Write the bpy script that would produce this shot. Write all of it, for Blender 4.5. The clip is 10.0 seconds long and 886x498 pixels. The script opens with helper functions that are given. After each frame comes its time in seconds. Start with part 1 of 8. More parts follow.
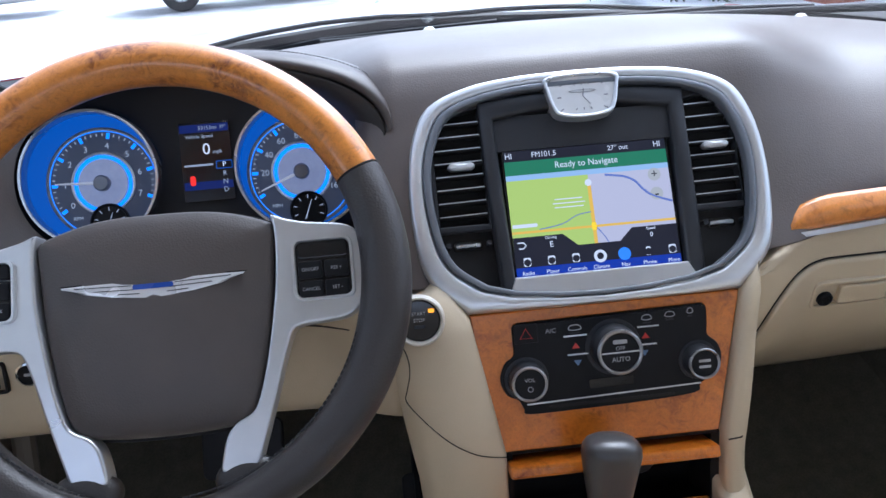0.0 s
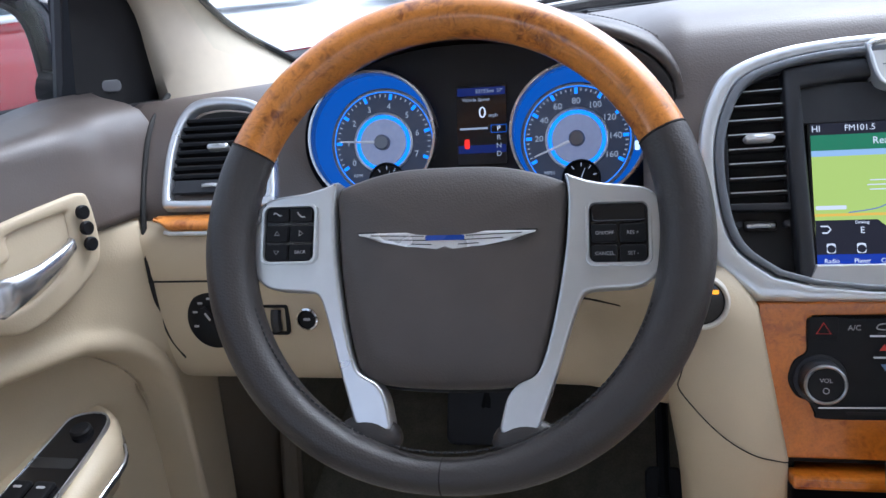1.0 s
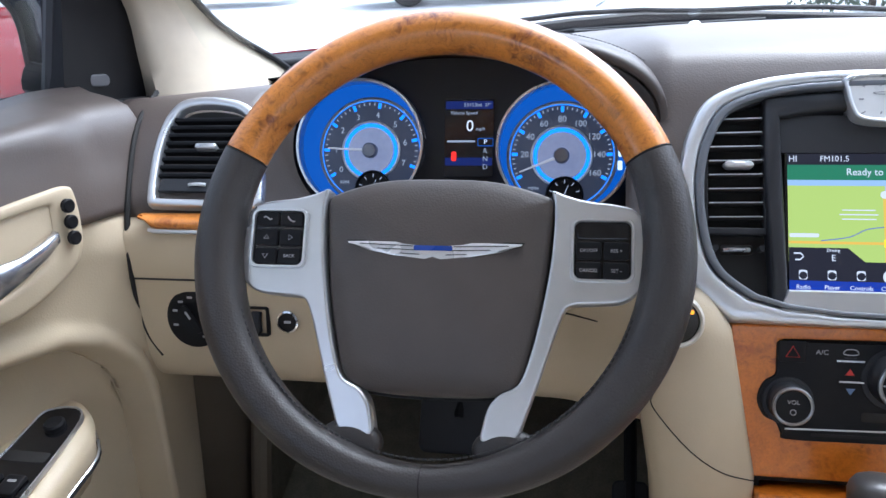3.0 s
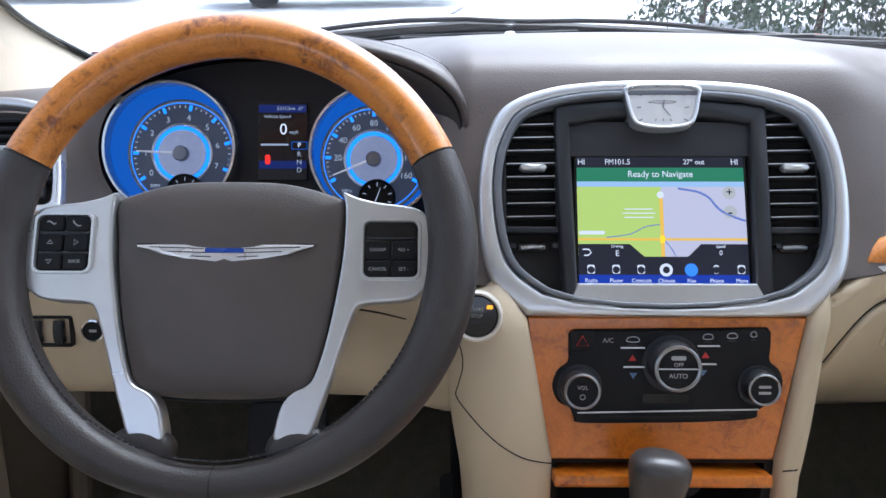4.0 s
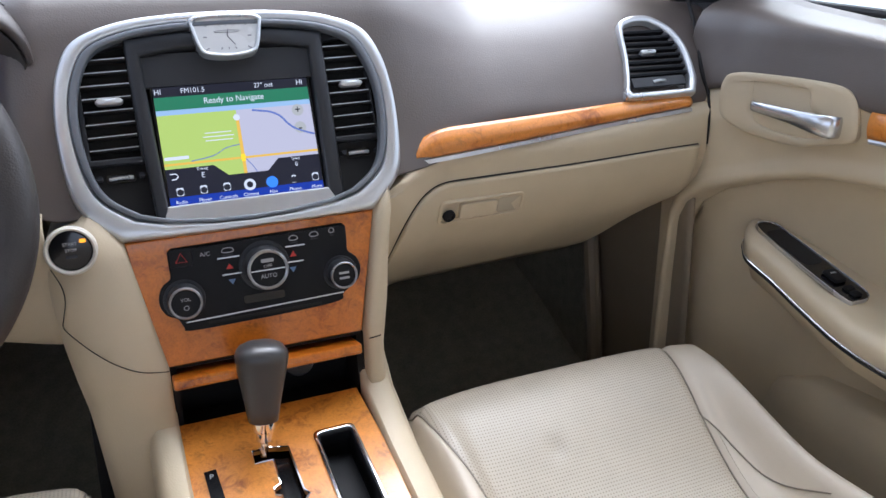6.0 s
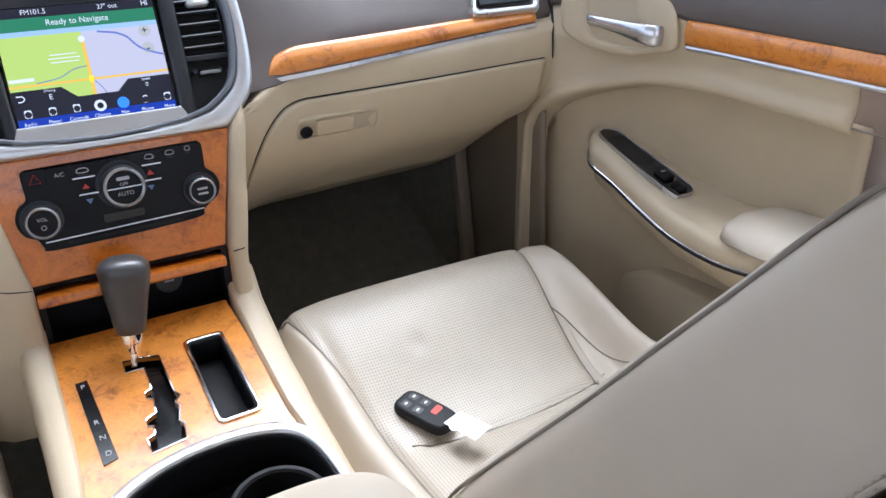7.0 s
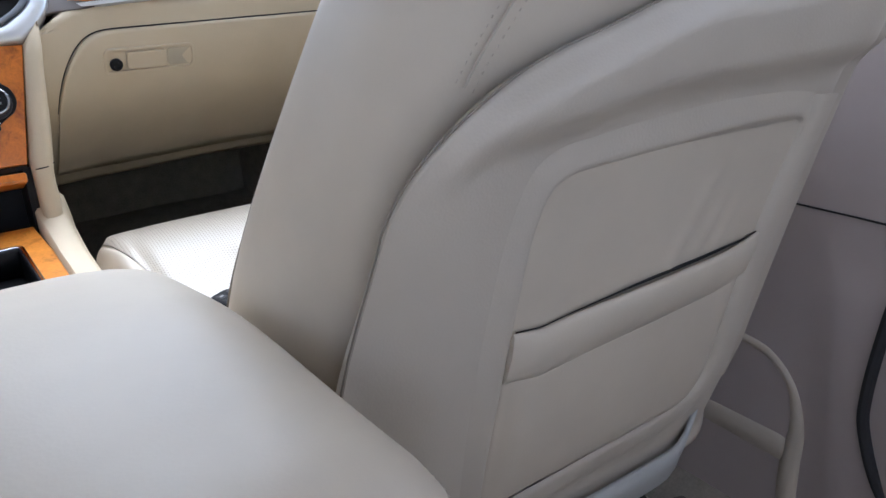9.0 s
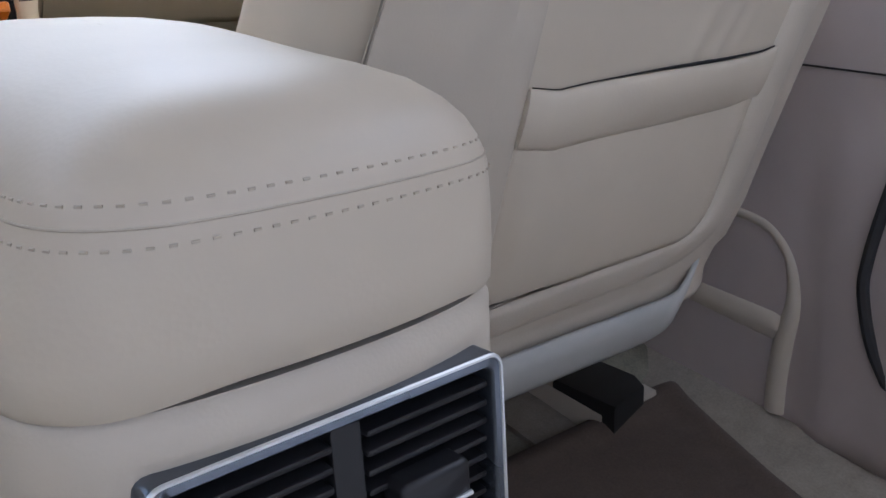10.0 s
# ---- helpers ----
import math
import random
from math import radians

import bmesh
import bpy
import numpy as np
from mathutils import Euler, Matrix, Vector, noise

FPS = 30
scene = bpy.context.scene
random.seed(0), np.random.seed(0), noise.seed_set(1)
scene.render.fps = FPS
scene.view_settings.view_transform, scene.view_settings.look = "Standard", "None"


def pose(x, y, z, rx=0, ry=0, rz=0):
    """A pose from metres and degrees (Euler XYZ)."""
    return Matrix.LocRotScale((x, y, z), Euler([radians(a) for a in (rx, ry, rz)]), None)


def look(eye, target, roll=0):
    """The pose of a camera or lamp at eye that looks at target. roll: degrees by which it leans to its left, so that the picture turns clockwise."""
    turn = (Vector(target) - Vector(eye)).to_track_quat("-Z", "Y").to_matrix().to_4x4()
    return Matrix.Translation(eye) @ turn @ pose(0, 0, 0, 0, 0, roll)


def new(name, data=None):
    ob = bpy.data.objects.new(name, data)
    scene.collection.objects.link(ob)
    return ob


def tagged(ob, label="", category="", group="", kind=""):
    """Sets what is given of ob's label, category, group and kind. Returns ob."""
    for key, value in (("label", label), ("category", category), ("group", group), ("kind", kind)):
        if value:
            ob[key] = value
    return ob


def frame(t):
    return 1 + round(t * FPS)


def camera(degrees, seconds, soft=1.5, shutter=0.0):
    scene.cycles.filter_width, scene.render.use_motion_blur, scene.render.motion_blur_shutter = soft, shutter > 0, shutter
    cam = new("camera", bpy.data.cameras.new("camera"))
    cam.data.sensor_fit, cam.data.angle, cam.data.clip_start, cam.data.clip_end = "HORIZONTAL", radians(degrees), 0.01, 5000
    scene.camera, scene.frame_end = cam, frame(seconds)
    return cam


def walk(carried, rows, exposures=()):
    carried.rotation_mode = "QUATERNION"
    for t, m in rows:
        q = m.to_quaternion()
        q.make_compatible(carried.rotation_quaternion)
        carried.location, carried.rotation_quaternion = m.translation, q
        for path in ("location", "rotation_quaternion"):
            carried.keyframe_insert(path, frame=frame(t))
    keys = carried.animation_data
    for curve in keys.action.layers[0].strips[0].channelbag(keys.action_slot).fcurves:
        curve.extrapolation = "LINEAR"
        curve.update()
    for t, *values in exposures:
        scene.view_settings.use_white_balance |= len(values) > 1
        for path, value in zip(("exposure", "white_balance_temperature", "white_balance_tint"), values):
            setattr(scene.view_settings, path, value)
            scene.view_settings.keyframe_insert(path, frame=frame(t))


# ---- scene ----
cam = camera(58.7, 10.0)
PATH = [
    (0, (-0.202, 0.051, 1.082), (-0.091, 1.893, 0.309), -4.1),
    (0.5, (-0.236, 0.06, 1.074), (-0.459, 1.896, 0.311), -6.2),
    (1, (-0.263, 0.069, 1.057), (-0.692, 1.871, 0.304), -6.3),
    (1.5, (-0.283, 0.066, 1.061), (-0.832, 1.841, 0.321), -6.6),
    (2, (-0.289, 0.061, 1.062), (-0.88, 1.826, 0.331), -6.6),
    (3.5, (-0.248, 0.053, 1.065), (-0.424, 1.903, 0.325), -0.9),
    (4, (-0.215, 0.045, 1.066), (-0.234, 1.904, 0.328), -0.1),
    (4.5, (-0.194, 0.031, 1.074), (-0.025, 1.881, 0.334), 1.3),
    (5, (-0.167, 0.008, 1.078), (0.183, 1.831, 0.331), 1.7),
    (5.5, (-0.141, -0.022, 1.084), (0.381, 1.744, 0.304), 1.5),
    (6, (-0.123, -0.061, 1.113), (0.586, 1.559, 0.179), 2.4),
    (7.3, (-0.083, -0.196, 1.108), (0.82, 1.241, 0.049), 2.9),
    (7.5, (-0.074, -0.225, 1.087), (0.833, 1.218, 0.04), 2.1),
    (8, (-0.059, -0.291, 0.995), (0.878, 1.193, 0.036), -0.1),
    (8.5, (-0.031, -0.33, 0.909), (0.985, 1.184, 0.086), -1.1),
    (9, (-0.030, -0.359, 0.827), (1.059, 1.149, 0.091), -1.1),
    (9.5, (-0.049, -0.367, 0.740), (1.083, 1.122, 0.030), -0.1),
    (10, (-0.067, -0.373, 0.668), (1.062, 1.093, -0.091), 2.0),
]
EXPOSURES = [(0, 1.50, 5350, 12), (1.0, 1.56, 5450, 11), (1.5, 1.64, 5450, 9), (2.0, 1.70, 5400, 9), (3.5, 1.72, 5550, 11), (4.5, 1.56, 5600, 11), (6.0, 1.66, 5700, 12), (7.4, 1.94, 5550, 12), (8.0, 1.98, 5450, 12), (8.5, 1.94, 5350, 11), (9.5, 1.94, 5350, 11), (10.0, 2.06, 5450, 12)]
# the car is modelled in its own axes, which lean 7.5 degrees back from upright
PIVOT = Vector((0, 0.6, 0.6))
CAR = Matrix.Translation(PIVOT) @ pose(0, 0, 0, -7.5) @ Matrix.Translation(-PIVOT)
walk(cam, [(t, look(eye, target, roll)) for t, eye, target, roll in PATH], EXPOSURES)

# ---- light: an overcast winter day ----
world = bpy.data.worlds.new("sky")
scene.world = world
world.use_nodes = True
wn = world.node_tree
sky = wn.nodes.new("ShaderNodeTexSky")
sky.sky_type = "NISHITA"
sky.sun_disc = False
sky.sun_elevation, sky.sun_rotation = radians(57), radians(34)
sky.air_density, sky.dust_density, sky.ozone_density = 0.4, 3.0, 0.5
SKY = 0.24
wn.nodes["Background"].inputs[1].default_value = SKY
# cloud takes most of the blue out of the sky
grey = wn.nodes.new("ShaderNodeHueSaturation")
grey.inputs["Saturation"].default_value = 0.35
wn.links.new(sky.outputs[0], grey.inputs["Color"])
wn.links.new(grey.outputs[0], wn.nodes["Background"].inputs[0])
sun = new("sun", bpy.data.lights.new("sun", "SUN"))
sun.data.energy, sun.data.angle, sun.data.color = 0.10, radians(60), (1.0, 0.98, 0.96)
sun.matrix_world = look((0, 0, 10), (-3.6, -5.4, 0))

# ---- building helpers ----
def S(a, b, t):
    t = min(1.0, max(0.0, (t - a) / (b - a)))
    return t * t * (3 - 2 * t)


def lerp(a, b, t):
    return a + (b - a) * t


def pl(xs, ys, x):
    """Piecewise linear."""
    return float(np.interp(x, xs, ys))


PROFILES = {}


def smooth_profile(pts):
    if pts not in PROFILES:
        PROFILES[pts] = spline(list(pts), 6, False)
    return PROFILES[pts]


def prof(pts, s):
    """A place along a smoothed profile, s from 0 to 1."""
    q = smooth_profile(tuple(pts))
    k = s * (len(q) - 1)
    i = min(int(k), len(q) - 2)
    return tuple(lerp(a, b, k - i) for a, b in zip(q[i], q[i + 1]))


def spline(pts, n=8, closed=True):
    """A smooth line through points of any dimension."""
    P = [np.array(p, float) for p in pts]
    m, out = len(P), []
    for i in range(m if closed else m - 1):
        g = (lambda k: P[k % m]) if closed else (lambda k: P[min(max(k, 0), m - 1)])
        a, b, c, d = g(i - 1), g(i), g(i + 1), g(i + 2)
        for k in range(n):
            t = k / n
            out.append(tuple(0.5 * (2 * b + (c - a) * t + (2 * a - 5 * b + 4 * c - d) * t * t + (3 * b - a - 3 * c + d) * t ** 3)))
    if not closed:
        out.append(tuple(P[-1]))
    return out


def rrect(w, h, r, n=5, cx=0.0, cy=0.0):
    out = []
    for sx, sy, a0 in ((1, 1, 0), (-1, 1, 90), (-1, -1, 180), (1, -1, 270)):
        for k in range(n + 1):
            a = radians(a0 + 90 * k / n)
            out.append((cx + sx * (w / 2 - r) + r * math.cos(a), cy + sy * (h / 2 - r) + r * math.sin(a)))
    return out


def circle(r, n=32, cx=0.0, cy=0.0, ry=None):
    return [(cx + r * math.cos(2 * math.pi * k / n), cy + (ry or r) * math.sin(2 * math.pi * k / n)) for k in range(n)]


def mirror_half(half):
    """A closed outline from its right half, top to bottom."""
    return half + [(-u, v) for u, v in reversed(half) if abs(u) > 1e-6]


def plane(o, n, up=(0, 0, 1)):
    """A frame on a surface: u to the right, v up, w out along n."""
    w = Vector(n).normalized()
    u = Vector(up).cross(w).normalized()
    v = w.cross(u)
    m = Matrix((u, v, w)).transposed().to_4x4()
    m.translation = o
    return m


def loft(rings, closed=True, caps=True, loop=False):
    bm = bmesh.new()
    R = [[bm.verts.new(p) for p in ring] for ring in rings]
    n = len(R[0])
    pairs = list(zip(R, R[1:])) + ([(R[-1], R[0])] if loop else [])
    for a, b in pairs:
        for i in range(n if closed else n - 1):
            j = (i + 1) % n
            bm.faces.new((a[i], a[j], b[j], b[i]))
    if caps and closed and not loop:
        bm.faces.new(list(reversed(R[0])))
        bm.faces.new(R[-1])
    bmesh.ops.recalc_face_normals(bm, faces=bm.faces)
    return bm


def slab(outline, m, depth, bevel=0.0, seg=2, front=0.0):
    """A plate with that outline; its front at w = front, its back depth behind."""
    if bevel <= 0:
        rings = [[m @ Vector((u, v, front - depth)) for u, v in outline], [m @ Vector((u, v, front)) for u, v in outline]]
        return loft(rings)
    P = np.array(outline)
    nx, pv = np.roll(P, -1, 0), np.roll(P, 1, 0)
    tan = nx - pv
    nor = np.stack([tan[:, 1], -tan[:, 0]], 1)
    nor /= np.linalg.norm(nor, axis=1)[:, None] + 1e-9
    area = np.sum(P[:, 0] * nx[:, 1] - nx[:, 0] * P[:, 1])
    if area < 0:
        nor = -nor
    rings = [[m @ Vector((u, v, front - depth)) for u, v in P]]
    for k in range(seg + 1):
        a = math.pi / 2 * k / seg
        q = P - nor * bevel * (1 - math.cos(a))
        rings.append([m @ Vector((u, v, front - bevel + bevel * math.sin(a))) for u, v in q])
    rings.append([m @ Vector((u, v, front)) for u, v in P - nor * bevel * 1.15])
    return loft(rings)


def ring(outer, inner, m, depth, front=0.0, round_=0.002):
    """A frame between two outlines of equal length, slightly rounded in front."""
    O, I = np.array(outer), np.array(inner)
    f = lambda t, w: [m @ Vector((*(O[k] + (I[k] - O[k]) * t), w)) for k in range(len(O))]
    rings = [f(0, front - depth), f(0, front - round_), f(0.08, front - round_ * 0.3), f(0.2, front), f(0.8, front), f(0.92, front - round_ * 0.3), f(1, front - round_), f(1, front - depth)]
    return loft(rings, caps=False, loop=True)


def tube(path, r, n=8, closed=False, ry=None):
    """A round bar along a path; r a number or one for each point."""
    P = [Vector(p) for p in path]
    k = len(P)
    rings, up = [], None
    for i, p in enumerate(P):
        a, b = (P[(i - 1) % k], P[(i + 1) % k]) if closed else (P[max(i - 1, 0)], P[min(i + 1, k - 1)])
        t = (b - a).normalized()
        if up is None:
            up = Vector((0, 0, 1)) if abs(t.z) < 0.9 else Vector((0, 1, 0))
        u = t.cross(up).normalized()
        up = u.cross(t).normalized()
        rr = r[i] if isinstance(r, (list, tuple)) else r
        rings.append([p + u * rr * math.cos(2 * math.pi * j / n) + up * (ry or rr) * math.sin(2 * math.pi * j / n) for j in range(n)])
    return loft(rings, caps=not closed, loop=closed)


def lathe(profile, m, n=40):
    """A turned shape: profile of (radius, w) pairs about the frame's w axis."""
    rings = [[m @ Vector((r * math.cos(2 * math.pi * k / n), r * math.sin(2 * math.pi * k / n), w)) for k in range(n)] for r, w in profile]
    return loft(rings)


def sheet(fn, us, vs, keep=None):
    """A grid surface: fn(u, v) gives a place."""
    bm = bmesh.new()
    V = [[bm.verts.new(fn(u, v)) for v in vs] for u in us]
    for i in range(len(us) - 1):
        for j in range(len(vs) - 1):
            if keep is None or keep((us[i] + us[i + 1]) / 2, (vs[j] + vs[j + 1]) / 2):
                bm.faces.new((V[i][j], V[i + 1][j], V[i + 1][j + 1], V[i][j + 1]))
    return bm


def cushion(w, h, d, m, r=0.02, crown=0.004, n=6):
    """A pillow-like block: rounded outline, rounded rim and a crowned top at w = d."""
    rings = []
    for t in np.linspace(0, 1, n):
        a = math.pi / 2 * t
        rings.append([m @ Vector((u, v, d - r + r * math.sin(a))) for u, v in rrect(w - 2 * r * (1 - math.cos(a)), h - 2 * r * (1 - math.cos(a)), max(r * 1.2 - r * (1 - math.cos(a)), 0.002))])
    rings.insert(0, [m @ Vector((u, v, 0)) for u, v in rrect(w, h, r * 1.2)])
    for s, c in ((0.7, 0.6), (0.35, 1.0)):
        rings.append([m @ Vector((u * s, v * s, d + crown * c)) for u, v in rrect(w - 2 * r, h - 2 * r, 0.002)])
    return loft(rings)


def box(a, b, bevel=0.0):
    bm = bmesh.new()
    bmesh.ops.create_cube(bm, size=1)
    a, b = Vector(a), Vector(b)
    for v in bm.verts:
        v.co = Vector([(a[k] + b[k]) / 2 + v.co[k] * abs(b[k] - a[k]) for k in range(3)])
    if bevel:
        bmesh.ops.bevel(bm, geom=list(bm.edges), offset=bevel, segments=2, affect="EDGES", profile=0.5)
    return bm


def join(*bms):
    out = bmesh.new()
    for b in bms:
        me = bpy.data.meshes.new("tmp")
        b.to_mesh(me)
        out.from_mesh(me)
        bpy.data.meshes.remove(me)
        b.free()
    return out


def obj(name, bm, mat, smooth=35, solid=0.0, sub=0):
    me = bpy.data.meshes.new(name)
    for f in bm.faces:
        f.smooth = True
    for e in bm.edges:
        if len(e.link_faces) == 2 and e.calc_face_angle(0) > radians(smooth):
            e.smooth = False
    bm.to_mesh(me)
    bm.free()
    me.materials.append(mat)
    ob = new(name, me)
    if solid:
        s = ob.modifiers.new("thick", "SOLIDIFY")
        s.thickness, s.offset = solid, -1
    if sub:
        s = ob.modifiers.new("soft", "SUBSURF")
        s.levels = s.render_levels = sub
    return ob


def thing(name, loc, label, category, group="", kind=""):
    """An empty at a thing's base, to which its parts belong."""
    e = new(name)
    e.location = loc
    e.empty_display_size = 0.02
    tagged(e, label, category, group, kind)
    return e


def part(name, bm, mat, parent, label="", **kw):
    ob = obj(name, bm, mat, **kw)
    ob.parent = parent
    if parent.type == "EMPTY":
        ob.matrix_parent_inverse = Matrix.Translation(parent.location).inverted()
    if label:
        ob["label"] = label
    return ob


def whole(name, bm, mat, label, category, group="", kind="", **kw):
    return tagged(obj(name, bm, mat, **kw), label, category, group, kind)


def words(text, size, m, mat, parent, name="lettering", depth=0.0002, align="CENTER", squeeze=1.0):
    """Raised letters in the built-in font, centred on the frame."""
    cu = bpy.data.curves.new("t", "FONT")
    cu.body, cu.size, cu.align_x, cu.align_y, cu.extrude, cu.resolution_u = text, size, align, "CENTER", depth, 3
    tmp = bpy.data.objects.new("t", cu)
    me = bpy.data.meshes.new_from_object(tmp)
    me.transform(m @ Matrix.Diagonal((squeeze, 1, 1, 1)))
    bpy.data.objects.remove(tmp)
    bpy.data.curves.remove(cu)
    me.name = name
    me.materials.clear()
    me.materials.append(mat)
    ob = new(name, me)
    ob.parent = parent
    if parent.type == "EMPTY":
        ob.matrix_parent_inverse = Matrix.Translation(parent.location).inverted()
    return ob


def bar(w, h, m, x, y, mat, parent, name="marking", lift=0.0003):
    return part(name, slab(rrect(w, h, min(w, h) * 0.2, 1), m @ Matrix.Translation((x, y, 0)), lift, front=lift), mat, parent)


def carve(ob, *cutters):
    """Cuts the given shapes out of an object's mesh, for good."""
    made = []
    for bm in cutters:
        me = bpy.data.meshes.new("cutter")
        bm.to_mesh(me)
        bm.free()
        c = new("cutter", me)
        made.append(c)
        b = ob.modifiers.new("cut", "BOOLEAN")
        b.object, b.operation, b.solver = c, "DIFFERENCE", "EXACT"
    bpy.context.view_layer.update()
    dg = bpy.context.evaluated_depsgraph_get()
    mesh = bpy.data.meshes.new_from_object(ob.evaluated_get(dg))
    ob.modifiers.clear()
    old, ob.data = ob.data, mesh
    mesh.name = ob.name
    for c in made:
        me = c.data
        bpy.data.objects.remove(c)
        bpy.data.meshes.remove(me)
    bpy.data.meshes.remove(old)
    return ob


def stitches(path, mat, parent, pitch=0.006, length=0.0035, r=0.0005, name="stitching"):
    """A row of short thread stitches along a path, as one part."""
    P = [Vector(p) for p in path]
    bms, left = [], 0.0
    for a, b in zip(P, P[1:]):
        d = (b - a).length
        while left < d:
            p = a + (b - a) * (left / d)
            q = p + (b - a).normalized() * length
            bms.append(tube([p, q], r, 5))
            left += pitch
        left -= d
    return part(name, join(*bms), mat, parent)


# ---- materials ----
def material(name, base, rough=0.5, metal=0.0, var=0.15, scale=40.0, bump=0.0, bscale=600.0, coat=0.0, kind="noise", emit=None, strength=1.0, spec=0.5):
    """A surface with two scales of colour variation and a fine relief."""
    m = bpy.data.materials.new(name)
    m.use_nodes = True
    nt = m.node_tree
    b = nt.nodes["Principled BSDF"]
    b.inputs["Roughness"].default_value = rough
    b.inputs["Metallic"].default_value = metal
    b.inputs["Coat Weight"].default_value = coat
    b.inputs["Coat Roughness"].default_value = 0.06
    b.inputs["Specular IOR Level"].default_value = spec
    tc = nt.nodes.new("ShaderNodeTexCoord")
    if var:
        n1 = nt.nodes.new("ShaderNodeTexNoise")
        n1.inputs["Scale"].default_value, n1.inputs["Detail"].default_value = scale, 6
        n2 = nt.nodes.new("ShaderNodeTexNoise")
        n2.inputs["Scale"].default_value, n2.inputs["Detail"].default_value = scale / 7, 3
        mix = nt.nodes.new("ShaderNodeMath")
        mix.operation = "ADD"
        ramp = nt.nodes.new("ShaderNodeMapRange")
        ramp.inputs[1].default_value, ramp.inputs[2].default_value = 0.6, 1.4
        ramp.inputs[3].default_value, ramp.inputs[4].default_value = 1 - var, 1 + var
        mul = nt.nodes.new("ShaderNodeVectorMath")
        mul.operation = "SCALE"
        mul.inputs[0].default_value = base
        for n in (n1, n2):
            nt.links.new(tc.outputs["Object"], n.inputs["Vector"])
        nt.links.new(n1.outputs[0], mix.inputs[0])
        nt.links.new(n2.outputs[0], mix.inputs[1])
        nt.links.new(mix.outputs[0], ramp.inputs[0])
        nt.links.new(ramp.outputs[0], mul.inputs["Scale"])
        nt.links.new(mul.outputs[0], b.inputs["Base Color"])
        rr = nt.nodes.new("ShaderNodeMapRange")
        rr.inputs[1].default_value, rr.inputs[2].default_value = 0.3, 0.7
        rr.inputs[3].default_value, rr.inputs[4].default_value = max(rough - 0.06, 0.02), min(rough + 0.08, 1)
        nt.links.new(n2.outputs[0], rr.inputs[0])
        nt.links.new(rr.outputs[0], b.inputs["Roughness"])
    else:
        b.inputs["Base Color"].default_value = (*base, 1)
    if bump:
        if kind == "grain":
            t = nt.nodes.new("ShaderNodeTexVoronoi")
            t.inputs["Scale"].default_value = bscale
            out = t.outputs["Distance"]
        else:
            t = nt.nodes.new("ShaderNodeTexNoise")
            t.inputs["Scale"].default_value, t.inputs["Detail"].default_value = bscale, 4
            out = t.outputs[0]
        nt.links.new(tc.outputs["Object"], t.inputs["Vector"])
        bp = nt.nodes.new("ShaderNodeBump")
        bp.inputs["Strength"].default_value, bp.inputs["Distance"].default_value = bump, 0.001
        nt.links.new(out, bp.inputs["Height"])
        nt.links.new(bp.outputs[0], b.inputs["Normal"])
    if emit:
        b.inputs["Emission Color"].default_value = (*emit, 1)
        b.inputs["Emission Strength"].default_value = strength
    return m


